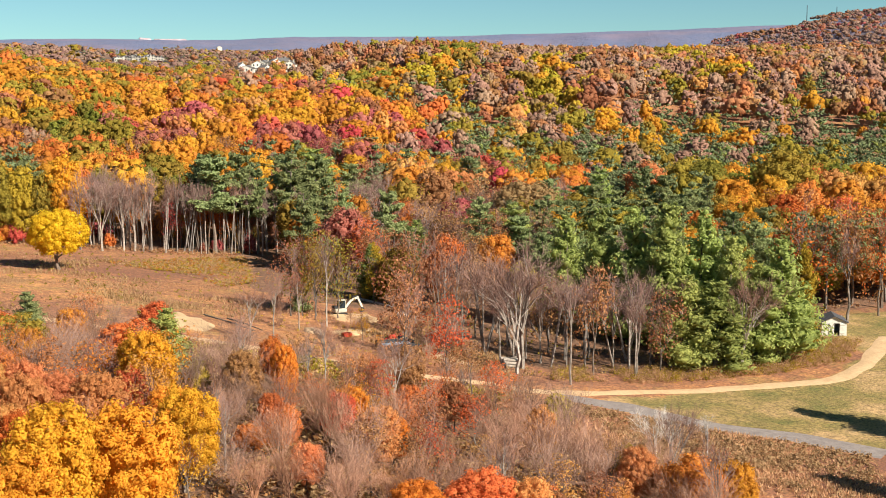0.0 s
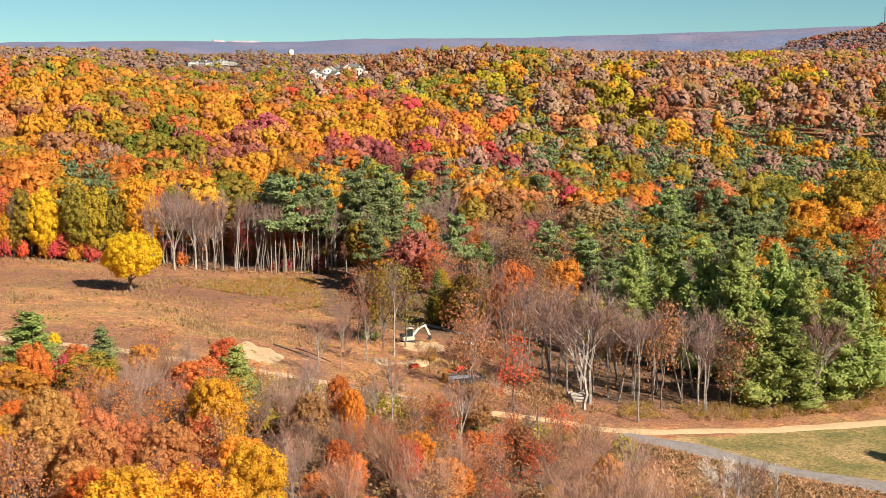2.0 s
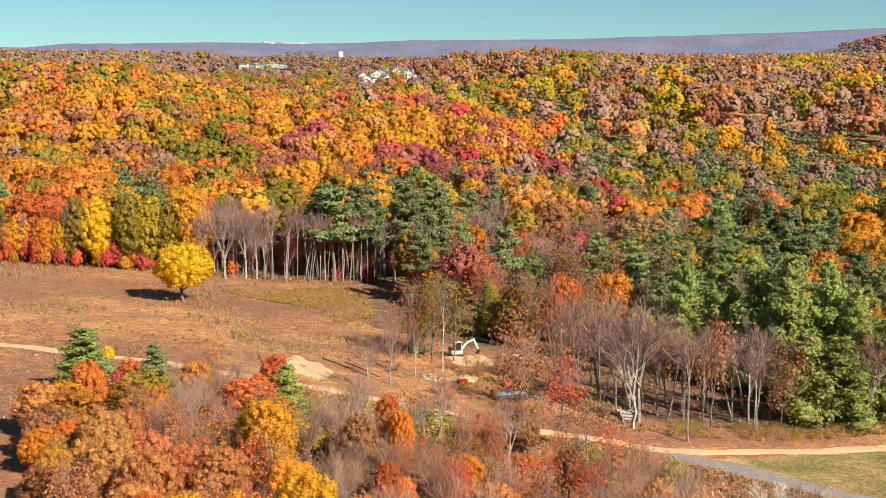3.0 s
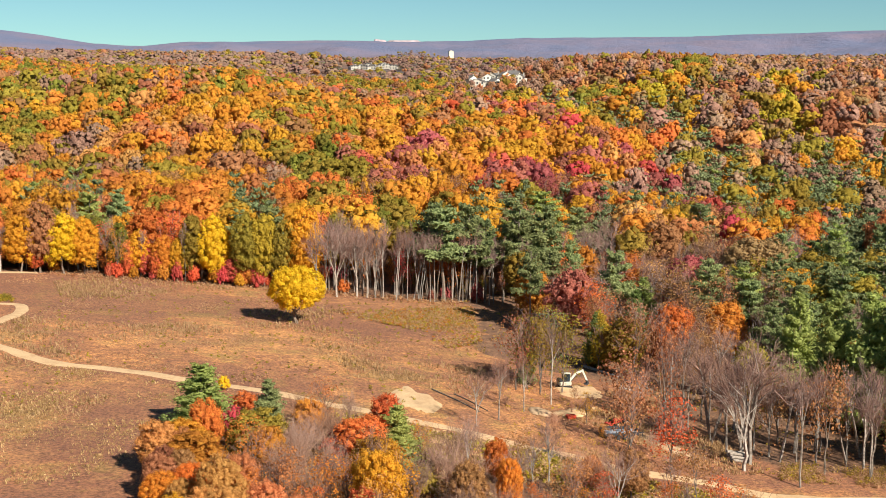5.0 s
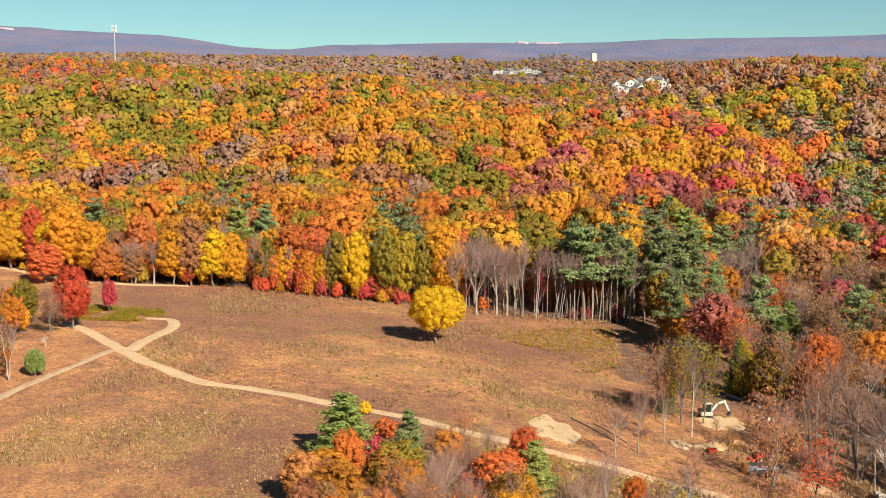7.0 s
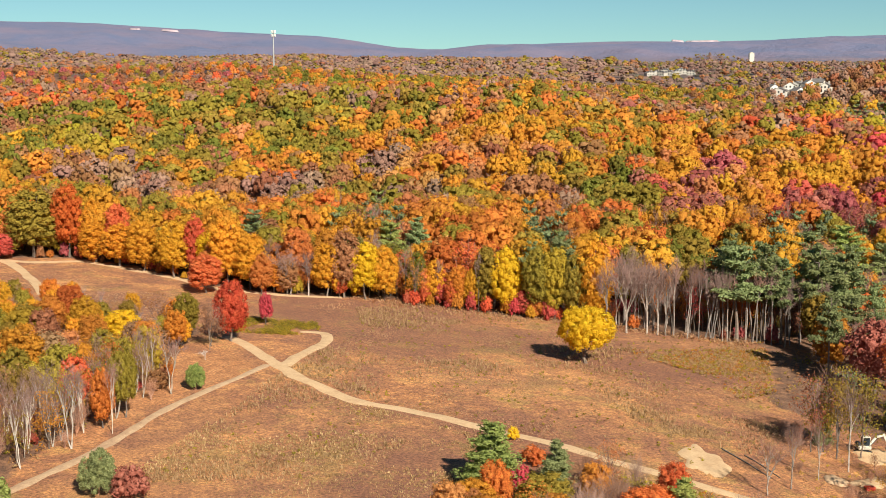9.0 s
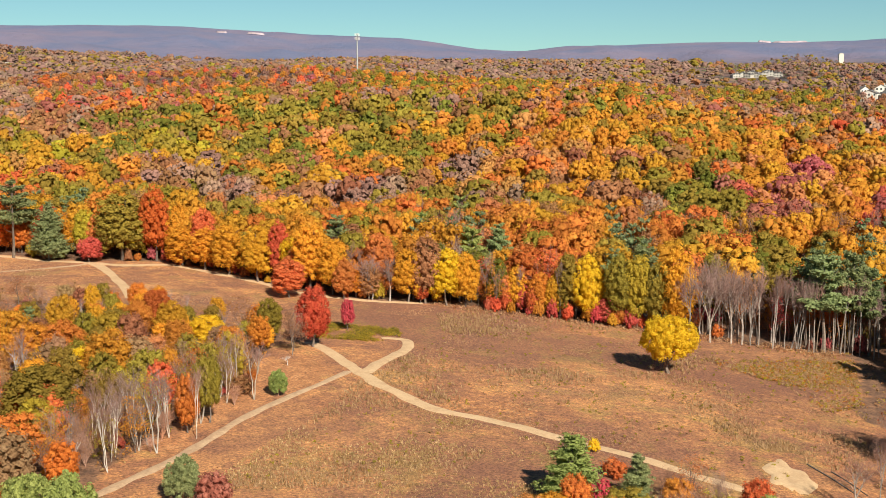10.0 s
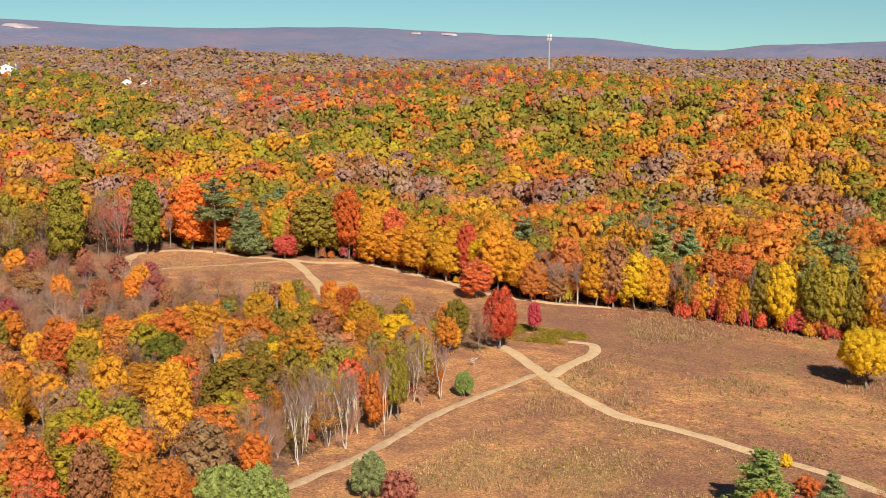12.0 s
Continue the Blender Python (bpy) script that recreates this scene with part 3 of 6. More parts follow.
def dome_crown(rng, count, size, base=0.15, width=0.37, bumps=40, low=-0.55, cone=0.0, lobes=6, swell=1.0, tilt=0.27, long=1.3, core=0.62, mesh=(5, 8), far=False):
    """A full crown for a tree 1 m tall: many rounded bunches of foliage over a lobed dome, each clad in leaf sprays."""
    mid, tall = (1 + base) / 2, (1 - base) / 2
    great = unit(rng.normal(0, 1, (lobes, 3)) + (0, 0, 0.35))
    girth = rng.uniform(0.75, 1.0, lobes)
    shape = np.array([width, width, tall])

    def place(d, u):
        out = 0.72 + 0.3 * np.max(np.exp((d @ great.T - 1) * 4.0) * girth, axis=1)
        p = d * (out * u)[:, None] * shape
        p[:, :2] *= 1 - cone * (p[:, 2:3] / tall + 0.2)
        return p + (0, 0, mid)

    # bunches spread evenly over the dome
    n = np.arange(bumps)
    z = 1 - (n + 0.5) * (1 - low) / bumps
    a = n * 2.39996 + rng.uniform(0, 6)
    q = np.sqrt(1 - np.minimum(z * z, 1))
    d = unit(np.stack([q * np.cos(a), q * np.sin(a), z], -1) + rng.normal(0, 0.55 / math.sqrt(bumps), (bumps, 3)))
    gap = math.sqrt(2 * math.pi * (1 - low) * width * (width + 2 * tall) / 3 / bumps)
    cr = gap * 0.62 * swell * rng.uniform(0.72, 1.25, bumps)
    hub = place(d, rng.uniform(0.74, 0.98, bumps))
    middle = np.array([0, 0, mid - 0.2 * tall])
    which = rng.choice(bumps, count, p=cr ** 2 / np.sum(cr ** 2))
    off = unit(rng.normal(0, 1, (count, 3)) + 0.9 * unit(hub[which] - middle) + (0, 0, 0.1))
    spots = hub[which] + off * (cr[which] * rng.uniform(0.7, 1.15, count))[:, None]
    leaves = tufts(spots, off, np.full(count, size), rng) if far else sprays(spots, off, np.full(count, size), rng, tilt, long)
    # the shaded inside
    n_ring, n_az_ = mesh
    th = np.linspace(0, math.acos(max(low, -0.95)), n_ring)[:, None]
    ph = np.arange(n_az_)[None] * 2 * math.pi / n_az_ + th * 0.7
    g = np.stack([np.sin(th) * np.cos(ph), np.sin(th) * np.sin(ph), np.cos(th) + 0 * ph], -1).reshape(-1, 3)
    v = place(g, np.full(len(g), core))
    v[:n_az_] = v[0]
    f = []
    for i in range(n_ring - 1):
        for k in range(n_az_):
            a, b = i * n_az_ + k, i * n_az_ + (k + 1) % n_az_
            f += [(a, a + n_az_, b + n_az_)] + ([(a, b + n_az_, b)] if i else [])
    return join([(v, np.array(f)), lumps(hub, cr * (0.72 if far else 0.64), rng, middle, None, *((0.0, (0.5, 1.35)) if far else ())), leaves])


def trunk_and_limbs(rng, top=0.62, thick=0.022, limbs=6, sides=5, lean=0.03, first=0.22, reach=0.26):
    """A tapered trunk with limbs that climb into the crown, for a tree 1 m tall."""
    zs = np.linspace(0, top, 6)
    path = np.stack([np.cumsum(rng.normal(0, lean * 0.35, 6)), np.cumsum(rng.normal(0, lean * 0.35, 6)), zs], 1)
    path[0, :2] = 0
    rad = thick * np.linspace(1, 0.35, 6)
    rad[0] *= 1.35
    out = [tube(path, rad, sides)]
    for k in range(limbs):
        u = rng.uniform(first / top, 0.95)
        s = np.array([np.interp(u * top, zs, path[:, i]) for i in range(3)])
        a = rng.uniform(0, 2 * math.pi)
        l = reach * rng.uniform(0.6, 1.1)
        e = s + (math.cos(a) * l, math.sin(a) * l, l * rng.uniform(0.5, 1.1))
        m = (s + e) / 2 + (0, 0, -0.03)
        out.append(tube([s, m, e], [thick * 0.45, thick * 0.3, thick * 0.1], 3))
    return join(out)


def branches(rng, start, way, length, radius, depth, out, spread=0.55, up=0.25, kids=(3, 4), fine=None):
    """A limb that forks again and again; fine twigs go to `fine` where it is given."""
    if depth == 0:
        e = np.array(start) + unit(np.array(way) + rng.normal(0, 0.1, 3)) * length
        m = (np.array(start) + e) / 2 + rng.normal(0, 0.05, 3) * length
        w = unit(np.cross(e - start, rng.normal(0, 1, 3))) * max(radius, 0.0014)
        fine.append((np.array([start - w, m - w * 0.8, e, m + w * 0.8]), np.array([[0, 1, 2, 3]])))
        return
    n = 4
    pts, d = [np.array(start, float)], np.array(way, float)
    for i in range(n - 1):
        d = unit(d + rng.normal(0, 0.12, 3) + (0, 0, up * 0.15))
        pts.append(pts[-1] + d * length / (n - 1))
    out.append(tube(pts, radius * np.linspace(1, 0.45, n), 4 if depth > 1 else 3)) if depth > 1 else fine.append(tube(pts[::3] if n > 3 else pts, radius * np.array([1, 0.5]), 3))
    for k in range(rng.integers(kids[0], kids[1] + 1) + (13 if depth == 1 else 0)):
        u = rng.uniform(0.3, 1.0)
        i = min(int(u * (n - 1)), n - 2)
        s = pts[i] + (pts[i + 1] - pts[i]) * (u * (n - 1) - i)
        w = unit(d + rng.normal(0, spread, 3) + (0, 0, up))
        branches(rng, s, w, length * rng.uniform(0.5, 0.78), radius * 0.5, depth - 1, out, spread, up, kids, fine)


def bare_tree(rng, fork=0.35, stems=1, depth=4, thick=0.013, spread=0.5, kids=(3, 4), wide=0.35, splay=(0.1, 0.3)):
    """A leafless tree 1 m tall: (wood, fine twigs)."""
    wood, fine = [], []
    for s in range(stems):
        a = rng.uniform(0, 2 * math.pi)
        tilt = 0.0 if stems == 1 else rng.uniform(*splay)
        way = unit(np.array([math.cos(a) * tilt, math.sin(a) * tilt, 1.0]))
        pts = [np.zeros(3) + way * fork * i / 4 + (rng.normal(0, 0.006, 3) if i else 0) for i in range(5)]
        wood.append(tube(pts, thick * np.linspace(1.25, 0.75, 5), 5))
        for k in range(rng.integers(3, 6)):
            b = rng.uniform(0, 2 * math.pi)
            w = unit(np.array([math.cos(b) * wide, math.sin(b) * wide, 0.9]) + way * 0.4)
            s0 = pts[-1] - way * fork * rng.uniform(0, 0.25)
            branches(rng, s0, w, (1 - fork) * rng.uniform(0.4, 0.55), thick * 0.6, depth - 1, wood, spread, 0.25, kids, fine)
        # leader
        branches(rng, pts[-1], way, (1 - fork) * 0.55, thick * 0.7, depth - 1, wood, spread, 0.3, kids, fine)
    return join(wood), join(fine)


def pine_crown(rng, count, size, base=0.3, width=0.24, whorls=11, lift=0.25, taper=0.75, full=0.3, per=(4, 7)):
    """A pine's crown for a tree 1 m tall: plumes of needles, thicker towards their tips, in uneven whorls round the stem."""
    cs, rs, turns, ends = [], [], [], []
    for w in range(whorls):
        u = (w + rng.uniform(-0.35, 0.35)) / whorls
        z = base + (1 - base) * min(max(u, 0), 0.97)
        l = width * (1 - min(max(u, 0), 0.97)) ** taper * rng.uniform(0.7, 1.15) + 0.025
        for k in range(rng.integers(*per)):
            a, ll = rng.uniform(0, 2 * math.pi), l * rng.uniform(0.6, 1.1)
            way = unit(np.array([math.cos(a), math.sin(a), lift * rng.uniform(0.3, 1.6) + 0.5 * u]))
            side = unit(np.cross(way, (0, 0, 1)))
            up = np.cross(side, way)
            half = 0.42 * ll + 0.012
            cs.append(np.array([0, 0, z]) + way * ll * 0.6)
            rs.append(1.0)
            turns.append(np.stack([way * half, side * half * (full + 0.25), up * half * full]))
    cs, turns = np.array(cs), np.array(turns)
    weight = np.array([np.linalg.norm(t[0]) ** 1.6 for t in turns])
    which = rng.choice(len(cs), count, p=weight / weight.sum())
    d = unit(rng.normal(0, 1, (count, 3)) + (0.35, 0, 0.45))
    spots = cs[which] + np.einsum("ni,nij->nj", d * rng.uniform(0.9, 1.3, (count, 1)), turns[which])
    nrm = unit(np.einsum("ni,nij->nj", d, turns[which]) + (0, 0, 0.01))
    return join([lumps(cs, rs, rng, None, turns * 0.72), sprays(spots, nrm, np.full(count, size), rng, 0.6, 1.9)])


def part(name, data, mat, parent, label=""):
    """One mesh object under a thing."""
    v, f = data
    ob = new(name, mesh_from(name, v, f, [mat], None, name == "crown"))
    ob.parent = parent
    if label:
        ob["label"] = label
    return ob


STOCK = []


def stock_tree(name, wood, crown, bark, leaves, twigs=None):
    """A tree 1 m tall from which others are copied: an Empty with its trunk and crown."""
    root = new(name)
    part("trunk", wood, bark, root)
    if twigs is not None:
        part("branchwork", twigs, TWIG_BARK if bark is TWIG_BARK else BRANCH_BARK, root, "fine brown leafless twigs")["kind"] = "stuff"
    if crown is not None:
        part("crown", crown, LEAF[leaves], root)
    for o in root.children:
        for s in o.material_slots:
            m = s.material
            s.link = "OBJECT"
            s.material = m
    STOCK.append(root)
    return root


def plant(stock, x, y, height, wide=1.0, leaves=None, bark=None, label="", category="tree", group="", turn=None, lean=0.0, rng=rng_np, sink=0.15, z=None):
    """Copies a stock tree to x, y on the ground."""
    zz = float(ground_z(x, y)) - sink if z is None else z
    turn = rng.uniform(0, 360) if turn is None else turn
    m = pose(x, y, zz, lean * 1.0, 0, turn) @ Matrix.Diagonal((height * wide, height * wide, height, 1))
    t = copy_thing(stock, m)
    for o in t.children:
        if leaves and o.name.startswith("crown"):
            o.material_slots[0].material = LEAF[leaves]
        if bark and o.name.startswith("trunk"):
            o.material_slots[0].material = bark
    tagged(t, label, category, group)
    return t


def rr(seed):
    return np.random.default_rng(seed)


MAPLE = [stock_tree("maple_tree", trunk_and_limbs(rr(20 + i)), dome_crown(rr(30 + i), 4400, 0.024, 0.06 + 0.03 * (i % 3), 0.36, 80 + 6 * i, -0.85), BARK, "gold") for i in range(5)]
NEAR = [stock_tree("maple_tree", trunk_and_limbs(rr(23 + i)), dome_crown(rr(33 + i), 9500, 0.0165, 0.06, 0.38, 150, -0.85, swell=0.9), BARK, "gold") for i in range(3)]
FULL = [stock_tree("maple_tree", trunk_and_limbs(rr(26), 0.5, 0.03, 9, 6, 0.02, 0.1, 0.3), dome_crown(rr(36), 7000, 0.024, 0.2, 0.47, 130, -0.9, lobes=14, swell=0.9), BARK, "yellow")]
BROAD = [stock_tree("woodland_tree", trunk_and_limbs(rr(40 + i), thick=0.016, sides=4), dome_crown(rr(50 + i), 1800, 0.029, 0.02 + 0.04 * (i % 3), 0.34, 66 + 4 * i, -0.85), BARK, "gold") for i in range(6)]
TALL = [stock_tree("edge_tree", trunk_and_limbs(rr(60 + i), 0.85, 0.014, 8, 5, 0.03, 0.4, 0.16), dome_crown(rr(70 + i), 3600, 0.023, 0.03, 0.27, 100, -0.8, 0.12, 9), BARK, "gold") for i in range(5)]
BARE = [stock_tree("bare_tree", w, None, PALE_BARK, None, f) for w, f in (bare_tree(rr(80 + i), 0.26 + 0.05 * i, 1, 4) for i in range(4))]
POLE = [stock_tree("slender_tree", w, None, PALE_BARK, None, f) for w, f in (bare_tree(rr(90 + i), 0.55, 1 + i % 2, 3, 0.0105, 0.4, (4, 5), 0.2) for i in range(4))]
BIRCH = [stock_tree("birch_tree", w, None, BIRCH_BARK, None, f) for w, f in (bare_tree(rr(95 + i), 0.55, 2 + i % 2, 3, 0.0052, 0.5, (2, 3), 0.22, (0.05, 0.2)) for i in range(3))]
SPARSE = []
for i in range(4):
    w, f = bare_tree(rr(100 + i), 0.3, 1, 3, 0.01, 0.5, (3, 4))
    SPARSE.append(stock_tree("thin_leaved_tree", w, round_crown(rr(110 + i), 900, 0.021, 0.12, 0.3, 30, 0.3, -0.8, 0), BARK, "rust", f))
BRUSH = [stock_tree("bare_shrub", w, None, TWIG_BARK, None, f) for w, f in (bare_tree(rr(120 + i), 0.16, 5, 3, 0.006, 0.45, (2, 4), 0.5) for i in range(4))]
PINE = [stock_tree("pine_tree", trunk_and_limbs(rr(130 + i), 0.96, 0.014, 10, 5, 0.02, 0.3, 0.12), pine_crown(rr(140 + i), 2800, 0.02, 0.44, 0.22, 9 + i % 3, 0.2, 0.5, 0.3), BARK, "pine") for i in range(4)]
FIR = [stock_tree("dense_pine_tree", trunk_and_limbs(rr(150 + i), 0.9, 0.017, 4, 5, 0.02, 0.3, 0.1), pine_crown(rr(160 + i), 5600, 0.0175, 0.04, 0.29, 17 + i, 0.45, 0.62, 0.42, (6, 10)), BARK, "fir") for i in range(4)]
SHRUB = [stock_tree("bush", trunk_and_limbs(rr(170 + i), 0.7, 0.02, 6, 4, 0.08, 0.1, 0.3), dome_crown(rr(180 + i), 700, 0.055, -0.1, 0.5, 30), TWIG_BARK, "rust") for i in range(3)]

EVERGREEN = [stock_tree("evergreen_bush", trunk_and_limbs(rr(190 + i), 0.7, 0.02, 6, 4, 0.08, 0.1, 0.3), dome_crown(rr(195 + i), 6000, 0.026, -0.1, 0.5, 90, long=2.2, tilt=0.6, swell=0.9), TWIG_BARK, "fir") for i in range(2)]


# ---- the woods behind the meadow ----
WOOD_AZ, WOOD_STEP = -48, 2.0
def crown_batch(rng, xs, ys, heights, widths, kinds, count, size, name, label, bumps=26):
    """Far crowns joined as one sheet of canopy, by colour."""
    names = sorted(LEAF)
    vs, fs, ms, tones, n = [], [], [], [], 0
    moulds = [dome_crown(rr(200 + i), count, size, 0.2, 0.36, bumps, -0.25, lobes=4 + i % 3, mesh=(4, 7), far=True) for i in range(8)]
    spires = [pine_crown(rr(210 + i), count, size * 0.8, 0.25, 0.34, max(3, bumps // 6), 0.3, 0.6, 0.4, (4, 6)) for i in range(4)]
    zs = land_z(xs, ys)
    kinds = ["hemlock" if k == "pine" else k for k in kinds]
    for x, y, z, h, w, k in zip(xs, ys, zs, heights, widths, kinds):
        v, f = spires[rng.integers(4)] if k in ("hemlock", "fir") else moulds[rng.integers(8)]
        a = rng.uniform(0, 2 * math.pi)
        c, s = math.cos(a) * h * w, math.sin(a) * h * w
        out = np.empty_like(v)
        out[:, 0], out[:, 1], out[:, 2] = v[:, 0] * c - v[:, 1] * s + x, v[:, 0] * s + v[:, 1] * c + y, v[:, 2] * h + z
        vs.append(out)
        fs.append(f + n)
        ms.append(np.full(len(f), names.index(k)))
        tones.append(np.full(len(v), rng.random(), np.float32))
        n += len(v)
    me = mesh_from(name, np.concatenate(vs), np.concatenate(fs), [LEAF[k] for k in names], np.concatenate(ms), True)
    me.attributes.new("tone", "FLOAT", "POINT").data.foreach_set("value", np.concatenate(tones))
    return tagged(new(name, me), label, "woodland", kind="stuff")


MIXES = {
    "G": ("gold",) * 5 + ("olive",) * 3 + ("orange", "orange", "rust"),
    "O": ("orange",) * 4 + ("gold",) * 2 + ("rust", "rust", "olive", "olive"),
    "R": ("red", "orange", "orange", "rust", "peach", "gold"),
    "M": ("maroon",) * 4 + ("peach", "gold", "orange", "crimson"),
    "B": ("rust",) * 4 + ("twig",) * 4 + ("tan", "peach", "olive"),
    "P": ("pine",) * 6 + ("fir", "olive", "gold", "twig"),
    "V": ("olive",) * 5 + ("green", "green", "gold", "rust", "orange"),
    "Y": ("lime",) * 4 + ("gold", "olive", "gold", "tan"),
    "T": ("twig",) * 6 + ("rust", "tan", "olive"),
    "D": ("rust",) * 4 + ("red", "orange", "maroon", "olive", "twig"),
    "E": ("rust",) * 3 + ("orange", "orange", "gold", "olive", "olive", "olive", "twig"),
    "C": ("rust", "peach", "tan", "twig", "red", "orange"),
    "Q": ("pine", "pine", "twig", "rust", "peach", "twig"),
    "H": ("peach",) * 2 + ("gold",) * 4 + ("orange", "orange", "rust"),
}
# what grows where: rings from near to far, each letter two degrees wide from the left
WOOD_RINGS = [255, 290, 330, 380, 440, 520, 620, 760, 960]
WOOD_MAP = [
    "VVVTRBBPGGGOGOOOPROOPOVVGPPCTQTBPPPPVVRRRRR",
    "VVVTRBBPGGGOGOOOPROOPOVGGPPGQHTMGPPPVVVRBRR",
    "OOOBBRRPGOOBBBBVPBOOBVVMMHMMGPPPPPPPPPVPPVP",
    "RRROVRRGOBBGVHOOBHHHGOVHMHHMRMPPPPPPPPPPPPP",
    "OOOBYVYYVYYVVHVVGOHGGGGOOGGMGRPPBPPPPPPPPPB",
    "EEEVVBBBVVVVVVVVEVEVVEGEEDDYPPPBYBBPBBPBBBB",
    "VVVVVBBDDDDVBVEEEVEEEDDBBVYPVYPBYBBBYBBBBBB",
    "VVVVBBBDDDDEDDVVEVVEEEVVVBBBBBVBBBBYBBBBBBB",
]


def mix_at(x, y):
    az, r = math.degrees(math.atan2(x, y)), math.hypot(x, y)
    row = WOOD_MAP[min(max(int(np.searchsorted(WOOD_RINGS, r)) - 1, 0), len(WOOD_MAP) - 1)]
    return row[min(max(int((az - WOOD_AZ) / WOOD_STEP), 0), len(row) - 1)]


def species(rng, x, y):
    """What grows at a place: neighbours tend to be alike."""
    kinds = MIXES[mix_at(x + rng.normal(0, 4), y + rng.normal(0, 7))]
    u = float(rough_noise(x, y, 30, 9)) * 1.8 + rng.uniform(0, 0.55)
    return kinds[int((u % 1) * len(kinds))]


def scatter(rng, r0, r1, a0, a1, spacing):
    """Places in a sector, about `spacing` metres apart, uneven."""
    xs, ys = [], []
    r = r0
    while r < r1:
        n = max(1, int(radians(a1 - a0) * r / spacing))
        for k in range(n):
            a = radians(a0 + (a1 - a0) * (k + rng.uniform(0.1, 0.9)) / n)
            q = r + rng.uniform(-0.4, 0.4) * spacing
            xs.append(q * math.sin(a))
            ys.append(q * math.cos(a))
        r += spacing * 0.92
    return np.array(xs), np.array(ys)


HOUSE_PLOTS = [(50, 877), (46, 907), (58, 900), (64, 906), (70, 897), (78, 907), (80, 876), (61, 870), (-631, 646), (-640, 662), (-562, 690), (-551, 699)]
rng = rr(5)
for r0, r1, spacing, count, size, high, bumps in ((335, 500, 7.2, 170, 0.04, 12.5, 34), (500, 960, 8.8, 34, 0.055, 13, 20)):
    xs, ys = scatter(rng, r0, r1, -50, 38, spacing)
    house_plot = np.zeros(len(xs), bool)
    for a, b in HOUSE_PLOTS:
        q = math.hypot(a, b)
        along, across = (xs * a + ys * b) / q - q, (xs * b - ys * a) / q
        house_plot |= (np.abs(across) < 5) & (along > -30) & (along < 8)
    xs, ys = xs[~house_plot], ys[~house_plot]
    kinds = [species(rng, x, y) for x, y in zip(xs, ys)]
    turn = np.degrees(np.arctan2(xs, ys))
    low = ease(600, 900, np.hypot(xs, ys)) * ease(-8, -2, -turn) * 0.42
    hs = rng.uniform(0.7, 1.22, len(xs)) * high * (1 - low)
    crown_batch(rng, xs, ys, hs, rng.uniform(0.7, 1.15, len(xs)), kinds, count, size, "distant_woods", "dense autumn woodland in gold, orange, rust and green", bumps)

# woods over the rise beyond the crest, over the plain and over the hill
FAR_PLOTS = [(-57, 1257), (-51, 1272), (-44, 1263), (-37, 1268), (-30, 1278), (-24, 1288), (-16, 1273), (-42, 1298), (-28, 1308), (70.8, 2148.8)]
BROWN = ("bare_brown",) * 5 + ("rust", "olive", "tan", "hemlock")
for a0, a1, r0, r1, gap, high, kinds in (
        (-46, -2, 975, 1400, 14, 9, BROWN), (7, 30, 975, 1400, 14, 10, BROWN),
        (-46, -27, 1450, 2300, 14, 10, BROWN), (-27, -3, 1400, 2450, 14, 10, BROWN), (-5, 10, 1420, 2050, 15, 5.5, ("hemlock", "bare_brown", "olive", "hemlock", "bare_brown")),
        (-4, 9, 985, 1420, 12, 6.5, ("hemlock", "bare_brown", "bare_brown", "olive", "rust", "bare_brown")), (24, 40, 1500, 2350, 12, 8, ("bare_brown",) * 5 + ("maroon", "rust"))):
    xs, ys = scatter(rng, r0, r1, a0, a1, gap)
    turn = np.degrees(np.arctan2(xs, ys))
    keep = rng.random(len(xs)) < np.minimum((turn - a0) / 2, (a1 - turn) / 5)
    for a, b in FAR_PLOTS:
        q = math.hypot(a, b)
        along, across = (xs * a + ys * b) / q - q, (xs * b - ys * a) / q
        keep &= (np.abs(across) > 5.5) | (along < -90) | (along > 8)
    xs, ys = xs[keep], ys[keep]
    crown_batch(rng, xs, ys, rng.uniform(0.8, 1.25, len(xs)) * high, rng.uniform(1.1, 1.7, len(xs)), [str(rng.choice(kinds)) for _ in xs], 6, 0.09, "distant_woods", "brown autumn woodland on a far hillside", 6)


# ---- single trees and shrubs ----
HUES = {"gold": "golden", "yellow": "bright yellow", "orange": "orange", "peach": "pale peach-orange", "red": "red-orange", "crimson": "crimson", "maroon": "dark maroon",
        "rust": "rust-brown", "olive": "olive-green", "lime": "yellow-green", "green": "deep green", "pine": "blue-green", "fir": "green", "spruce": "deep green", "twig": "brown", "tan": "pale tan"}
TAKEN = []
turn_of = {}


def pick(stock):
    """The next of a kind's stock trees, in turn."""
    i = turn_of.get(id(stock), 0)
    turn_of[id(stock)] = i + 1
    return stock[i % len(stock)]


def maple(x, y, h, w, leaves="gold"):
    TAKEN.append((x, y, h * 0.22))
    if leaves == "yellow" and h > 9:
        return plant(FULL[0], x, y, h * 1.05, 1.06, leaves, label="lone round maple with bright yellow autumn leaves", turn=40)
    close = y < 112 and -40 < x < 40
    return plant(pick(NEAR if close else MAPLE), x, y, h, w, leaves + "_fine" if close and leaves + "_fine" in LEAF else leaves, label=f"broad round-crowned maple with {HUES[leaves]} autumn leaves", group="maples")


def edge_tree(x, y, h, w, leaves="gold"):
    TAKEN.append((x, y, 2.2))
    return plant(pick(TALL), x, y, h, w, leaves + "_fine" if leaves in ("gold", "orange", "red") else leaves, label=f"tall narrow woodland tree with {HUES[leaves]} autumn leaves", group="trees at the wood's edge")


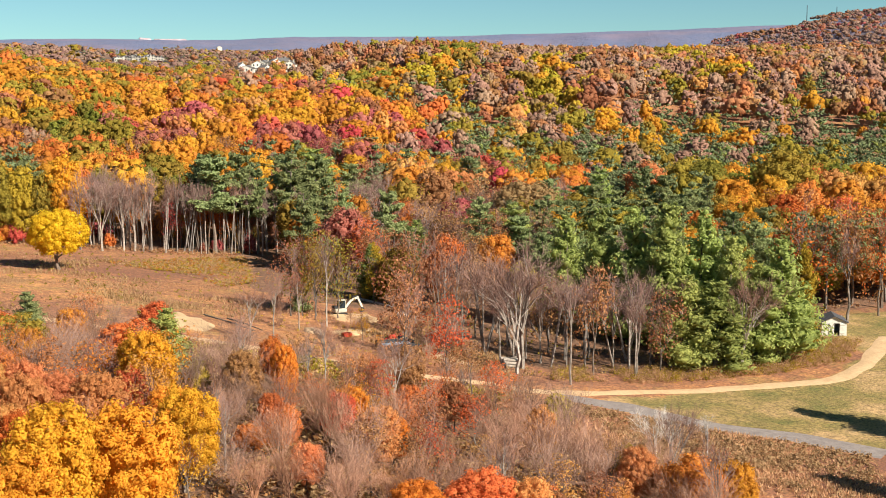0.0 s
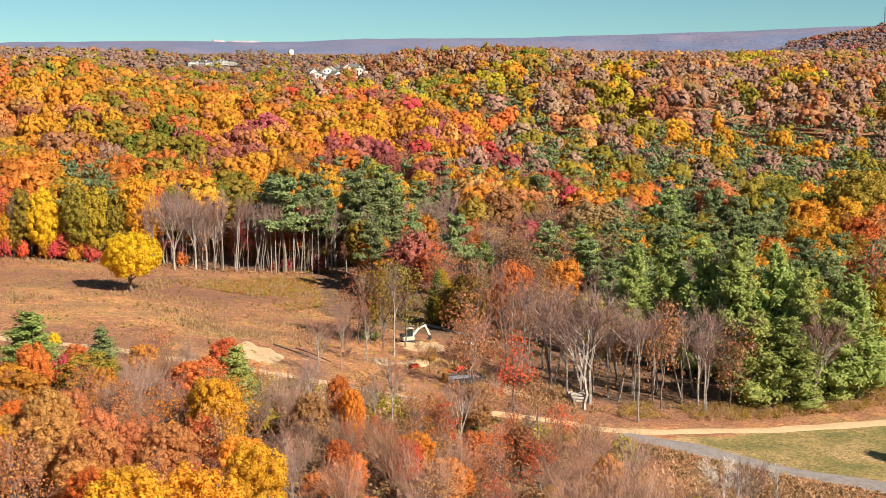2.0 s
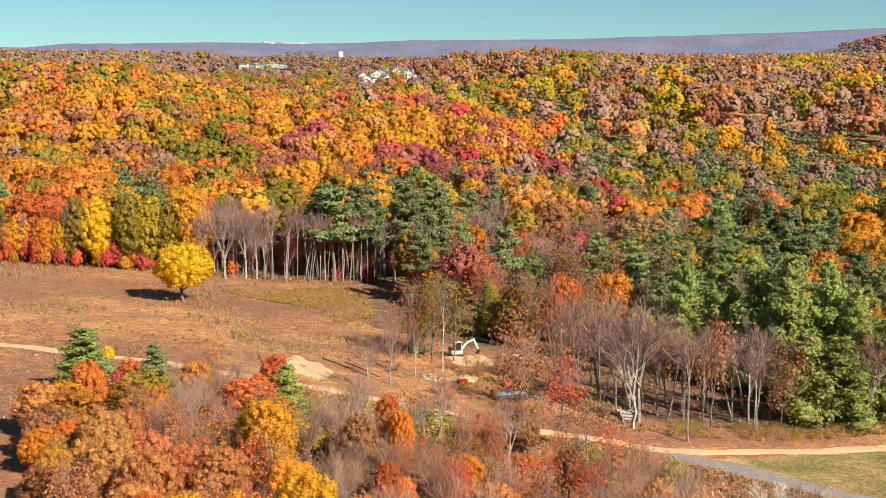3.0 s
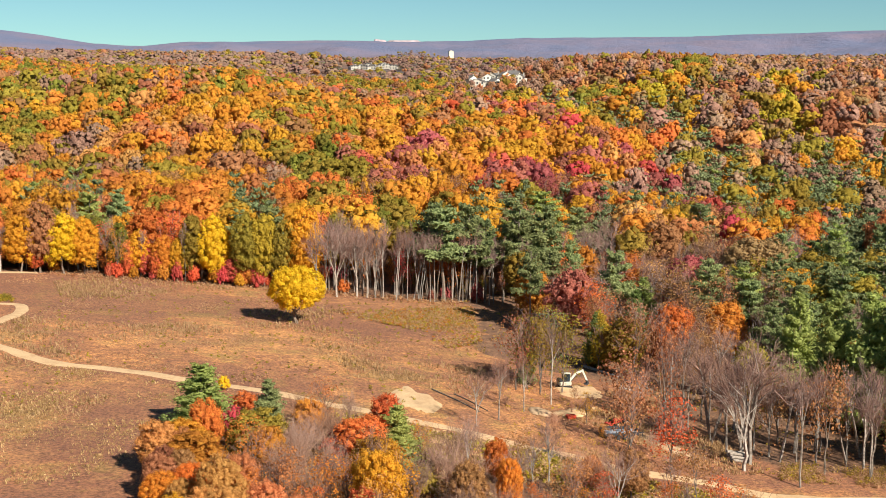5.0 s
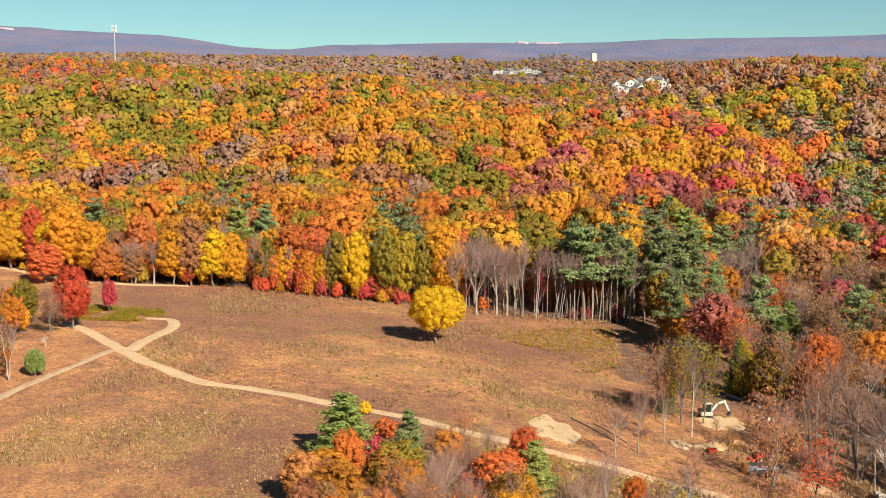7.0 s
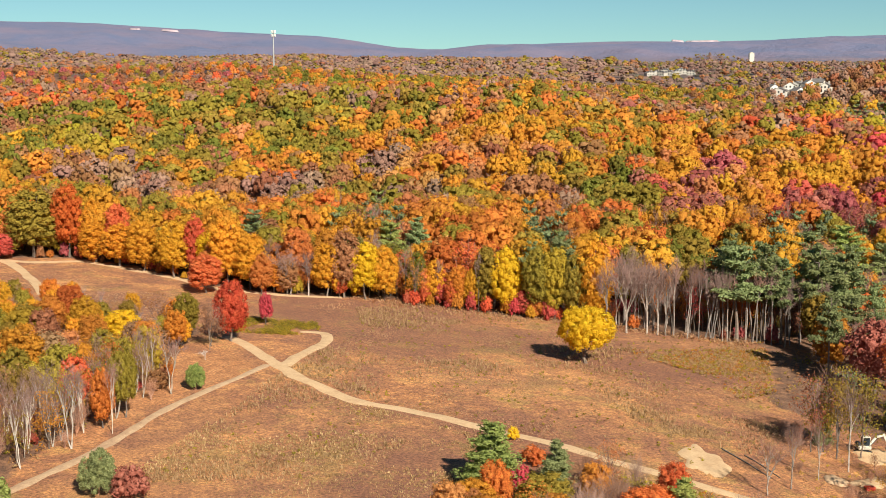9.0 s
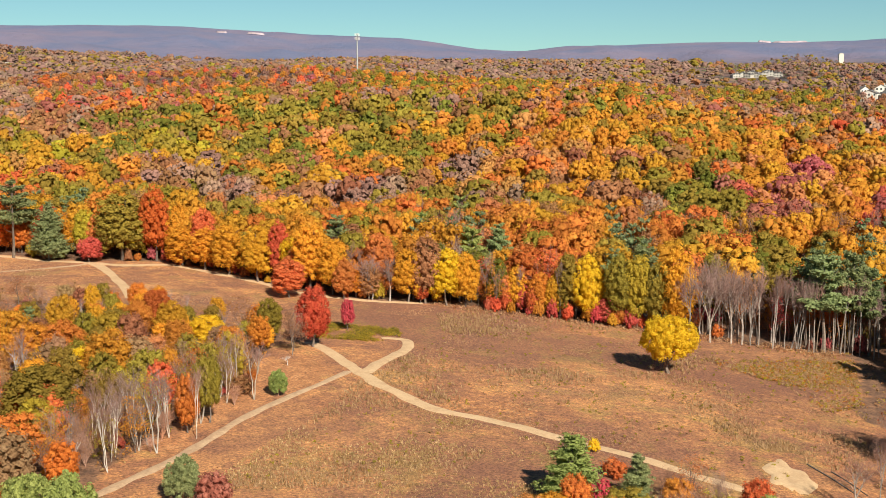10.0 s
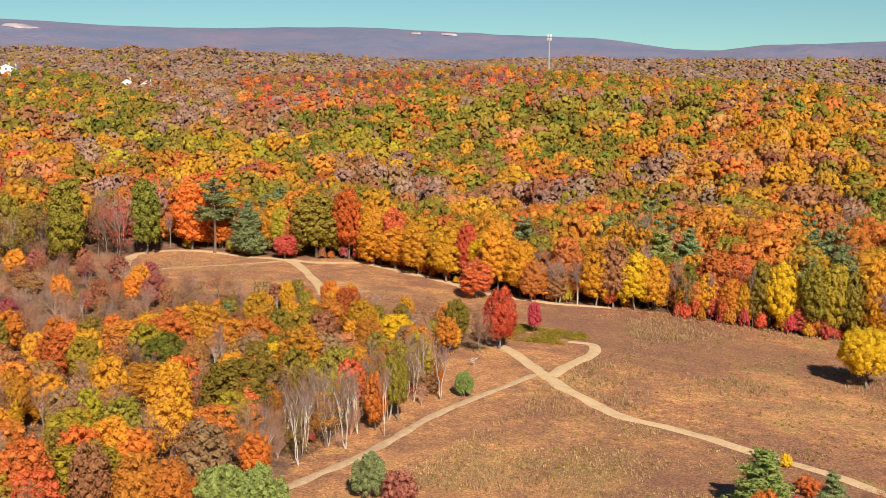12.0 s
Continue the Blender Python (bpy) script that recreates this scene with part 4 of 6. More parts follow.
def bare(x, y, h, w, leaves=None):
    TAKEN.append((x, y, 2.0))
    if leaves:
        return plant(pick(SPARSE), x, y, h, w, leaves, label=f"tall tree keeping only a few {HUES[leaves]} leaves", group="thin-leaved trees")
    return plant(pick(BARE), x, y, h, w, label="leafless grey tree with fine brown twigs", group="bare trees")


def slender(x, y, h, w, bark=None):
    TAKEN.append((x, y, 1.0))
    return plant(pick(POLE), x, y, h, w, bark=bark, label="slender dark-barked leafless tree with a long trunk" if bark else "slender pale leafless tree with a long trunk", group="slender trunks")


def dead_tree(x, y, h, w):
    TAKEN.append((x, y, 1.5))
    t = plant(pick(BARE), x, y, h, w, bark=DEAD_BARK, label="dead tree with bleached white branches", group="dead trees")
    for o in t.children:
        o.material_slots[0].material = DEAD_BARK
    return t


def birch(x, y, h, w):
    TAKEN.append((x, y, 1.0))
    return plant(pick(BIRCH), x, y, h, w, bark=BIRCH_BARK, label="leaning white-barked birch with thin bare twigs", group="birches", lean=3)


def tall_pine(x, y, h, w, leaves="pine"):
    TAKEN.append((x, y, 2.2))
    return plant(pick(PINE), x, y, h, w, leaves, label=f"tall {HUES[leaves]} pine with tufted layered boughs", group="pines")


def dense_pine(x, y, h, w, leaves="fir"):
    TAKEN.append((x, y, h * 0.28))
    TAKEN.append((x * 0.96, y * 0.96, h * 0.25))
    return plant(pick(FIR), x, y, h, w, leaves, label=f"dense {HUES[leaves]} pine with boughs to the ground", group="dense pines")


def bush(x, y, h, w, leaves="rust"):
    TAKEN.append((x, y, 1.2))
    return plant(pick(SHRUB), x, y, h, w, leaves, label=f"low bush with {HUES[leaves]} leaves", category="shrub", group="bushes")


def evergreen_bush(x, y, h, w, leaves="pine"):
    TAKEN.append((x, y, 1.5))
    return plant(pick(EVERGREEN), x, y, h, w, leaves, label="round blue-green evergreen bush beside the track", category="shrub")


def brush(x, y, h, w):
    TAKEN.append((x, y, 1.6))
    return plant(pick(BRUSH), x, y, h, w, label="fan-shaped leafless shrub with many brown stems", category="shrub", group="bare shrubs")


def thin_tree(x, y, h, w, leaves="rust"):
    TAKEN.append((x, y, 2.0))
    return plant(pick(SPARSE), x, y, h, w, leaves, label=f"thin tree with scattered {HUES[leaves]} leaves", group="thin-leaved trees")


maple(-18.3, 210.2, 10.1, 1.34, "yellow")
maple(-77.2, 191.8, 10.7, 0.82, "red")
maple(-77.9, 210.8, 6.2, 0.67, "crimson")
thin_tree(-77.9, 184.4, 8.5, 0.9, "tan")
maple(-21.6, 119.1, 4.9, 1.69, "gold")
maple(-19.2, 113.3, 5.2, 1.74, "orange")
maple(-14.0, 120.9, 5.8, 1.61, "olive")
maple(-12.4, 117.1, 5.2, 1.04, "orange")
maple(-3.2, 124.4, 5.3, 1.57, "red")
maple(-5.7, 71.8, 9.8, 0.98, "gold")
maple(-1.7, 74.1, 9.3, 1.05, "gold")
maple(-7.3, 69.5, 7.3, 1.07, "gold")
maple(-1.0, 100.8, 9.2, 0.85, "gold")
maple(1.9, 84.1, 8.3, 0.90, "gold")
maple(-9.6, 88.9, 7.6, 0.88, "peach")
maple(-7.3, 93.8, 6.6, 0.96, "peach")
maple(-4.5, 91.9, 7.1, 0.97, "peach")
maple(-2.3, 98.7, 6.3, 0.84, "red")
maple(11.1, 110.4, 7.2, 0.58, "orange")
maple(9.2, 102.0, 4.2, 0.91, "red")
maple(21.9, 78.4, 5.9, 1.44, "red")
maple(17.2, 77.8, 4.8, 1.39, "orange")
maple(41.2, 86.3, 6.3, 1.24, "orange")
maple(45.3, 87.2, 5.9, 1.02, "gold")
maple(136.0, 255.2, 21.1, 1.17, "olive")
maple(124.8, 270.5, 17.2, 0.83, "green")
maple(71.7, 244.0, 16.8, 1.25, "tan")
maple(112.7, 278.1, 16.8, 1.02, "peach")
maple(55.7, 203.7, 10.8, 1.08, "orange")
maple(68.8, 320.4, 10.2, 1.25, "maroon")
maple(-78.5, 96.2, 8.2, 0.96, "orange")
maple(-75.4, 97.7, 7.7, 0.94, "orange")
maple(-72.6, 98.4, 6.1, 0.88, "orange")
maple(-87.4, 89.5, 10.2, 1.01, "orange")
maple(-84.2, 87.7, 7.9, 0.98, "red")
maple(-96.2, 106.5, 7.9, 1.14, "lime")
maple(-86.4, 97.6, 8.0, 1.52, "lime")
maple(-114.6, 116.1, 8.6, 0.89, "gold")
maple(-101.5, 101.2, 7.0, 1.25, "orange")
maple(-82.9, 115.8, 8.0, 1.09, "orange")
maple(-88.1, 128.2, 10.2, 1.38, "olive")
maple(-106.3, 133.5, 6.8, 1.85, "gold")
maple(-112.4, 144.8, 8.1, 1.26, "green")
maple(-122.9, 149.0, 8.0, 1.91, "orange")
maple(-125.3, 136.4, 9.1, 1.02, "orange")
maple(-122.4, 129.2, 5.7, 0.91, "yellow")
maple(-115.0, 158.1, 10.3, 1.15, "gold")
maple(-118.7, 155.0, 9.2, 1.30, "orange")
maple(-116.0, 175.2, 8.9, 0.91, "gold")
maple(-104.1, 158.7, 8.8, 1.20, "orange")
maple(-111.2, 158.9, 7.8, 1.48, "gold")
maple(-105.5, 142.9, 8.0, 0.97, "peach")
maple(-105.2, 155.2, 5.7, 1.35, "gold")
maple(-97.4, 151.1, 7.0, 1.10, "yellow")
maple(-91.8, 150.5, 9.9, 1.14, "gold")
maple(-107.6, 178.4, 6.7, 1.28, "olive")
maple(-131.0, 163.0, 5.1, 2.00, "gold")
maple(-105.2, 181.4, 7.8, 1.10, "orange")
maple(-105.0, 187.1, 8.6, 0.99, "orange")
maple(-100.1, 184.5, 7.4, 1.12, "gold")
maple(-90.7, 178.7, 6.7, 1.47, "yellow")
maple(-91.4, 170.5, 7.8, 0.98, "orange")
maple(-94.1, 164.0, 5.4, 1.45, "gold")
maple(-84.9, 175.5, 6.1, 1.27, "orange")
maple(-85.7, 193.2, 7.8, 0.93, "olive")
maple(-73.6, 139.3, 8.0, 0.61, "orange")
maple(-73.1, 144.6, 10.0, 0.54, "olive")
maple(-162.6, 258.8, 6.6, 1.33, "crimson")
maple(-1.6, 119.7, 4.4, 1.81, "gold")
maple(-15.3, 113.3, 3.1, 2.00, "rust")
edge_tree(-94.4, 245.9, 12.7, 1.21, "gold")
edge_tree(-89.0, 245.8, 7.6, 1.62, "orange")
edge_tree(-86.0, 245.8, 8.3, 1.24, "rust")
edge_tree(-77.8, 248.1, 12.6, 1.01, "gold")
edge_tree(-74.3, 249.4, 15.5, 0.91, "rust")
edge_tree(-69.8, 250.5, 12.7, 1.19, "yellow")
edge_tree(-65.7, 251.0, 12.2, 0.92, "gold")
edge_tree(-59.0, 252.9, 11.6, 0.80, "green")
edge_tree(-56.7, 252.6, 8.5, 0.92, "red")
edge_tree(-54.7, 252.8, 10.4, 0.94, "gold")
edge_tree(-52.7, 252.4, 6.7, 1.17, "crimson")
edge_tree(-49.5, 251.8, 9.4, 1.08, "orange")
edge_tree(-46.4, 251.1, 9.5, 0.81, "gold")
edge_tree(-43.5, 251.6, 15.0, 0.8, "olive")
edge_tree(-39.0, 251.0, 14.6, 0.92, "yellow")
edge_tree(-35.1, 250.5, 5.9, 1.38, "crimson")
edge_tree(-32.5, 250.4, 15.4, 0.80, "olive")
edge_tree(-28.6, 250.3, 16.0, 0.75, "lime")
edge_tree(-24.0, 249.2, 15.5, 0.75, "olive")
edge_tree(-20.5, 249.0, 18.6, 0.84, "gold")
edge_tree(-101.0, 237.3, 8.4, 1.73, "red")
edge_tree(-88.3, 265.3, 11.5, 1.26, "gold")
edge_tree(-107.0, 257.3, 13.0, 1.41, "orange")
edge_tree(-157.4, 265.3, 17.8, 1.33, "olive")
edge_tree(-149.2, 267.4, 19.0, 0.81, "orange")
edge_tree(-196.6, 247.2, 19.7, 0.81, "green")
edge_tree(-191.1, 258.8, 18.1, 1.03, "orange")
edge_tree(-199.5, 221.5, 21.9, 0.82, "olive")
edge_tree(-140.7, 264.4, 10.0, 1.68, "gold")
edge_tree(-132.8, 261.2, 10.4, 1.59, "gold")
edge_tree(-124.9, 257.6, 12.2, 1.33, "gold")
edge_tree(-114.8, 251.7, 13.1, 1.11, "gold")
edge_tree(-103.8, 247.3, 9.5, 1.32, "red")
edge_tree(-99.9, 246.2, 16.3, 0.92, "gold")
edge_tree(-90.3, 242.0, 9.2, 1.06, "red")
bare(-84.9, 244.9, 10.8, 1.0)
bare(-81.6, 246.9, 10.1, 1.21)
bare(-61.5, 252.6, 12.3, 0.67)
bare(-17.5, 245.4, 15.9, 0.78)
bare(-13.4, 245.6, 16.2, 0.88)
bare(-9.4, 247.0, 15.5, 0.78)
bare(-5.6, 247.9, 15.2, 0.65)
bare(30.1, 249.0, 8.8, 1.30)
bare(9.8, 144.5, 7.8, 0.82)
bare(12.8, 148.8, 9.4, 0.74)
bare(16.6, 155.6, 8.7, 0.70)
bare(39.2, 236.4, 11.2, 1.31)
bare(28.8, 145.5, 13.4, 0.96, "rust")
bare(44.4, 181.4, 10.4, 1.11, "rust")
bare(34.4, 168.2, 6.5, 1.23)
bare(61.2, 239.7, 13.5, 1.26)
bare(43.8, 145.3, 16.1, 1.33)
bare(4.9, 90.7, 6.4, 1.24)
bare(25.4, 127.4, 13.7, 0.63, "rust")
bare(42.3, 142.2, 15.8, 1.08)
bare(41.9, 149.2, 12.6, 0.76)
bare(57.0, 148.2, 11.3, 0.69)
bare(53.0, 164.2, 11.5, 0.76)
bare(73.7, 144.6, 13.9, 0.98)
tall_pine(-98.8, 260.6, 15.9, 1.25, "pine")
tall_pine(-62.9, 270.6, 15.5, 1.08, "pine")
tall_pine(8.5, 251.0, 19.6, 1.33, "pine")
tall_pine(17.3, 252.8, 18.2, 1.00, "pine")
tall_pine(24.1, 253.0, 21.2, 1.13, "pine")
tall_pine(30.1, 254.4, 20.8, 1.00, "pine")
tall_pine(117.3, 182.7, 14.4, 1.34, "pine")
tall_pine(70.5, 285.1, 18.1, 1.22, "pine")
tall_pine(60.1, 315.2, 16.4, 1.26, "pine")
tall_pine(34.5, 300.0, 17.3, 1.55, "fir")
tall_pine(25.9, 296.3, 15.9, 1.49, "pine")
tall_pine(42.4, 296.0, 15.1, 1.36, "pine")
tall_pine(-183.6, 258.3, 19.5, 1.30, "pine")
bush(-15.1, 263.1, 3.5, 1.64, "maroon")
bush(32.2, 257.0, 2.7, 2.00, "red")
bush(34.4, 255.2, 2.5, 1.77, "rust")
bush(4.1, 271.6, 6.4, 0.50, "red")
bush(55.2, 204.5, 6.8, 1.23, "orange")
bush(-17.6, 129.5, 3.5, 0.77, "crimson")
bush(-17.8, 141.3, 2.4, 1.51, "red")
bush(-21.9, 150.5, 1.9, 0.85, "yellow")
bush(-6.0, 125.7, 3.3, 1.06, "maroon")
bush(-1.4, 113.5, 2.4, 1.25, "crimson")
bush(7.0, 96.8, 2.4, 1.22, "red")
bush(2.9, 114.9, 3.3, 0.93, "olive")
bush(41.2, 98.0, 3.9, 1.04, "lime")
bush(40.1, 118.7, 3.3, 1.00, "lime")
bush(-58.1, 115.6, 3.9, 1.07, "maroon")
bush(-78.5, 130.0, 2.2, 0.92, "crimson")
bush(-96.1, 118.7, 3.3, 1.46, "crimson")
bush(-120.1, 140.9, 3.5, 1.66, "maroon")
bush(-165.9, 199.0, 3.0, 1.06, "crimson")
bush(-181.0, 190.7, 4.7, 1.69, "rust")
bush(-163.0, 182.1, 3.3, 2.00, "olive")
slender(-4.0, 247.6, 17.1, 0.57)
slender(-1.3, 247.6, 16.8, 0.58)
slender(1.0, 248.1, 16.3, 0.52)
slender(3.4, 248.6, 15.9, 0.53)
slender(5.7, 249.3, 15.5, 0.51)
slender(10.4, 250.7, 16.2, 0.50)
slender(12.6, 251.6, 15.7, 0.50)
slender(14.1, 251.7, 15.2, 0.50)
slender(15.4, 250.4, 16.7, 0.67)
slender(19.1, 251.6, 16.2, 0.53)
slender(21.0, 251.5, 16.3, 0.53)
slender(25.3, 251.1, 15.4, 0.86)
slender(21.1, 163.2, 12.6, 0.70)
slender(40.9, 153.0, 10.4, 1.03)
slender(47.7, 137.5, 14.7, 0.79)
slender(58.0, 142.6, 11.1, 1.10)
slender(106.3, 174.5, 13.3, 1.00)
dense_pine(35.4, 251.9, 14.2, 1.11, "pine")
dense_pine(41.3, 210.6, 10.5, 1.04, "spruce")
dense_pine(54.9, 277.5, 7.8, 1.52, "pine")
dense_pine(31.8, 193.4, 9.3, 0.99, "spruce")
dense_pine(-21.3, 130.6, 8.0, 2.00, "fir")
dense_pine(-14.1, 132.8, 6.0, 1.5, "pine")
dense_pine(0.2, 124.9, 6.6, 1.5, "fir")
dense_pine(60.9, 181.2, 16.6, 0.98, "fir")
dense_pine(62.0, 168.1, 19.1, 0.97, "fir")
dense_pine(65.7, 163.8, 19.4, 0.95, "fir")
dense_pine(69.1, 159.4, 20.7, 0.93, "fir")
dense_pine(74.0, 158.6, 19.7, 0.91, "fir")
dense_pine(76.4, 154.7, 16.5, 0.97, "fir")
dense_pine(70.1, 145.5, 11.7, 1.68, "fir")
dense_pine(66.4, 146.9, 12.6, 1.33, "fir")
dense_pine(79.8, 147.0, 17.0, 1.18, "fir")
dense_pine(85.2, 150.5, 16.0, 0.60, "lime")
dense_pine(76.8, 147.6, 13.6, 0.95, "fir")
dense_pine(46.8, 231.7, 9.7, 1.17, "fir")
dense_pine(39.5, 289.3, 10.3, 1.60, "fir")
dense_pine(32.3, 193.5, 9.6, 1.03, "lime")
dense_pine(-119.6, 171.9, 7.1, 1.30, "pine")
dense_pine(-124.8, 148.1, 4.3, 1.86, "pine")
dense_pine(-173.7, 258.9, 14.5, 1.37, "pine")
thin_tree(46.0, 218.3, 5.2, 1.45, "red")
thin_tree(48.7, 259.9, 7.3, 1.41, "red")
thin_tree(31.7, 189.7, 9.1, 0.84, "lime")
thin_tree(23.7, 171.6, 12.8, 0.87, "olive")
thin_tree(20.2, 169.3, 12.2, 0.78, "olive")
thin_tree(42.1, 180.7, 8.7, 1.20, "rust")
thin_tree(2.1, 81.7, 6.2, 0.98, "gold")
thin_tree(28.3, 106.6, 5.4, 1.45, "red")
thin_tree(36.4, 122.1, 4.3, 1.45, "orange")
thin_tree(21.6, 92.6, 5.6, 1.10, "red")
thin_tree(32.2, 137.3, 10.2, 1.06, "red")
thin_tree(34.1, 151.3, 17.0, 0.52, "rust")
thin_tree(52.7, 143.6, 15.1, 0.77, "rust")
thin_tree(62.1, 144.2, 11.6, 0.90, "rust")
thin_tree(100.6, 176.9, 19.9, 1.04, "orange")
thin_tree(104.5, 171.4, 20.0, 0.94, "rust")
thin_tree(112.5, 175.8, 18.9, 0.78, "orange")
thin_tree(20.7, 172.8, 13.3, 0.95, "olive")
thin_tree(18.6, 171.4, 11.5, 0.9, "olive")
thin_tree(22.3, 174.2, 12.5, 0.85, "pine")
dense_pine(18.9, 175.2, 8.6, 0.75, "pine")
thin_tree(16.8, 169.9, 11.7, 0.88, "rust")
thin_tree(-90.4, 191.3, 8.5, 1.22, "rust")
thin_tree(-78.7, 187.0, 6.8, 1.23, "tan")
thin_tree(-197.4, 237.7, 17.2, 0.87, "crimson")
thin_tree(-206.2, 210.4, 14.4, 1.28, "olive")
thin_tree(-205.0, 220.0, 16.1, 1.17, "rust")
brush(-9.0, 117.6, 7.0, 1.07)
brush(-6.9, 124.9, 7.1, 1.12)
brush(-5.0, 134.7, 5.3, 0.87)
brush(-9.7, 121.1, 5.7, 1.56)
brush(-7.5, 126.6, 4.7, 1.36)
brush(-12.3, 120.6, 4.7, 1.30)
brush(13.7, 99.1, 6.8, 1.26)
brush(15.5, 91.9, 7.8, 1.17)
brush(13.4, 105.4, 6.5, 1.13)
brush(19.8, 100.8, 7.3, 0.97)
brush(13.5, 83.8, 6.1, 1.30)
brush(9.1, 84.5, 5.4, 1.18)
brush(22.1, 92.7, 5.6, 1.17)
brush(29.7, 108.0, 7.9, 0.89)
brush(27.5, 91.4, 7.5, 0.95)
brush(32.7, 97.5, 8.0, 0.96)
brush(16.2, 82.7, 5.4, 1.35)
brush(6.6, 82.4, 4.9, 1.09)
brush(-80.0, 117.5, 6.2, 1.44)
brush(-80.0, 125.0, 7.2, 0.94)
brush(-79.4, 133.7, 9.1, 0.88)
brush(-92.8, 117.9, 7.2, 1.44)
brush(-104.0, 122.9, 6.1, 1.66)
brush(-110.8, 125.3, 5.5, 1.56)
brush(-160.2, 174.3, 6.5, 2.00)
brush(-165.8, 171.5, 6.5, 1.85)
brush(-178.5, 208.6, 7.5, 2.00)
brush(-207.2, 218.6, 9.4, 1.76)
dead_tree(45.1, 103.7, 6.4, 1.24)
dead_tree(47.4, 105.8, 5.5, 1.00)
dead_tree(52.7, 109.0, 4.5, 1.13)
evergreen_bush(-68.3, 97.2, 8.3, 0.83, "fir")
evergreen_bush(-64.7, 98.3, 8.2, 0.77, "fir")
evergreen_bush(-70.0, 160.4, 4.1, 0.72, "fir")
evergreen_bush(-62.0, 116.0, 5.2, 0.87, "pine")
birch(-81.3, 131.1, 9.0, 1.16)
birch(-77.4, 132.5, 10.3, 1.20)
birch(-73.0, 130.1, 10.7, 1.32)
birch(-71.4, 137.5, 10.4, 0.73)
birch(-77.6, 117.5, 6.2, 1.86)
birch(-77.3, 156.1, 7.1, 1.44)
birch(-72.3, 157.1, 9.9, 1.50)


# birch stems and brush along the copse's edge
rng = rr(14)
for k in range(30):
    u = (k + rng.uniform(0, 0.8)) / 30
    x, y = -77.5 - 3 * math.sin(u * 5) - rng.uniform(0, 5), 116 + 52 * u
    (brush, birch, birch, thin_tree, bush)[k % 5](x, y, (rng.uniform(4, 6), rng.uniform(6, 9), rng.uniform(6, 9), rng.uniform(5, 8), rng.uniform(1.5, 3))[k % 5], rng.uniform(0.9, 1.3))

for k in range(24):
    x, y = -79.5 + rng.uniform(0, 5.5), 117 + 44 * (k + rng.uniform(0, 0.9)) / 24
    if k % 3:
        birch(x, y, rng.uniform(7, 10.5), rng.uniform(0.8, 1.2))
    else:
        thin_tree(x - 1, y, rng.uniform(7, 10), rng.uniform(0.7, 1.0), ("gold", "olive", "orange", "lime")[k // 3 % 4])
    if k % 2:
        brush(-79 + rng.uniform(0, 6), 117 + 44 * (k + rng.uniform(0, 0.9)) / 24, rng.uniform(2.5, 5), rng.uniform(0.9, 1.2))

# the copse's front row, with bushes at its foot
for k in range(17):
    u = (k + rng.uniform(0, 0.7)) / 17
    x, y = -80.5 - 3 * math.sin(u * 5) - rng.uniform(0, 4.5), 113 + 55 * u
    if k % 3 == 2:
        thin_tree(x, y, rng.uniform(6.5, 9), rng.uniform(1.0, 1.3), ("gold", "rust", "orange")[k % 7 % 3])
    else:
        plant(BROAD[k % 6], x, y, rng.uniform(6.5, 9), rng.uniform(0.75, 1.0), ("gold", "olive", "orange", "lime", "red", "gold")[k % 6], label=f"woodland tree with {HUES[('gold', 'olive', 'orange', 'lime', 'red', 'gold')[k % 6]]} autumn leaves", group="woodland trees")
    bush(x + rng.uniform(1, 4), y + rng.uniform(-2, 2), rng.uniform(0.9, 2.4), rng.uniform(0.8, 1.3), ("rust", "orange", "tan", "crimson", "rust")[k % 5])

# pale trunks along the wood's dark edge, and before the pines
for k in range(42):
    slender(-17 + 40 * (k + rng.uniform(-0.8, 1.2)) / 42, 248.5 + rng.uniform(0, 9) ** 1.05, rng.uniform(10, 17.5), rng.uniform(0.45, 0.9), BARK if k % 5 in (1, 3, 4) else None)
for k in range(7):
    bare(-17 + 13 * (k + rng.uniform(0, 0.8)) / 7, 247.5 + rng.uniform(0, 5), rng.uniform(13.5, 17), rng.uniform(0.7, 0.95))
for k in range(12):
    thin_tree(-10 + 32 * (k + rng.uniform(0, 0.9)) / 12, 252 + rng.uniform(0, 8), rng.uniform(6, 13), rng.uniform(0.5, 0.8), ("red", "orange", "gold", "crimson", "olive", "rust")[k % 6])
for k in range(4):
    tall_pine(6 + 30 * (k + rng.uniform(0, 0.9)) / 4, 252 + rng.uniform(0, 10), rng.uniform(17, 21), rng.uniform(0.9, 1.2))
for k in range(26):
    u = (k + rng.uniform(0, 0.9)) / 26
    (slender if k % 3 else bare)(35 + 34 * u, 154 - 9 * min(u * 2.2, 1) + rng.uniform(0, 9), rng.uniform(9.5, 15.5), rng.uniform(0.7, 1.1))

# twiggy shrubs over the dug slope
for k in range(34):
    x, y = rng.uniform(10, 40), rng.uniform(137, 184)
    if inside(np.array(x), np.array(y), DIGGINGS) and math.hypot(x - 25, y - 175) > 5 and math.hypot(x - 28.5, y - 151) > 5:
        if k % 4 == 3:
            thin_tree(x, y, rng.uniform(2.5, 5), rng.uniform(0.8, 1.1), ("rust", "orange", "gold")[k % 3])
        else:
            brush(x, y, rng.uniform(1.8, 4), rng.uniform(0.8, 1.2))

# trees east of the lawn, whose shadows fall across it
dense_pine(84.0, 108.5, 15.0, 1.1, "fir")
dense_pine(88.0, 104.0, 14.0, 1.1, "fir")
dense_pine(72.5, 86.5, 14.0, 1.2, "pine")


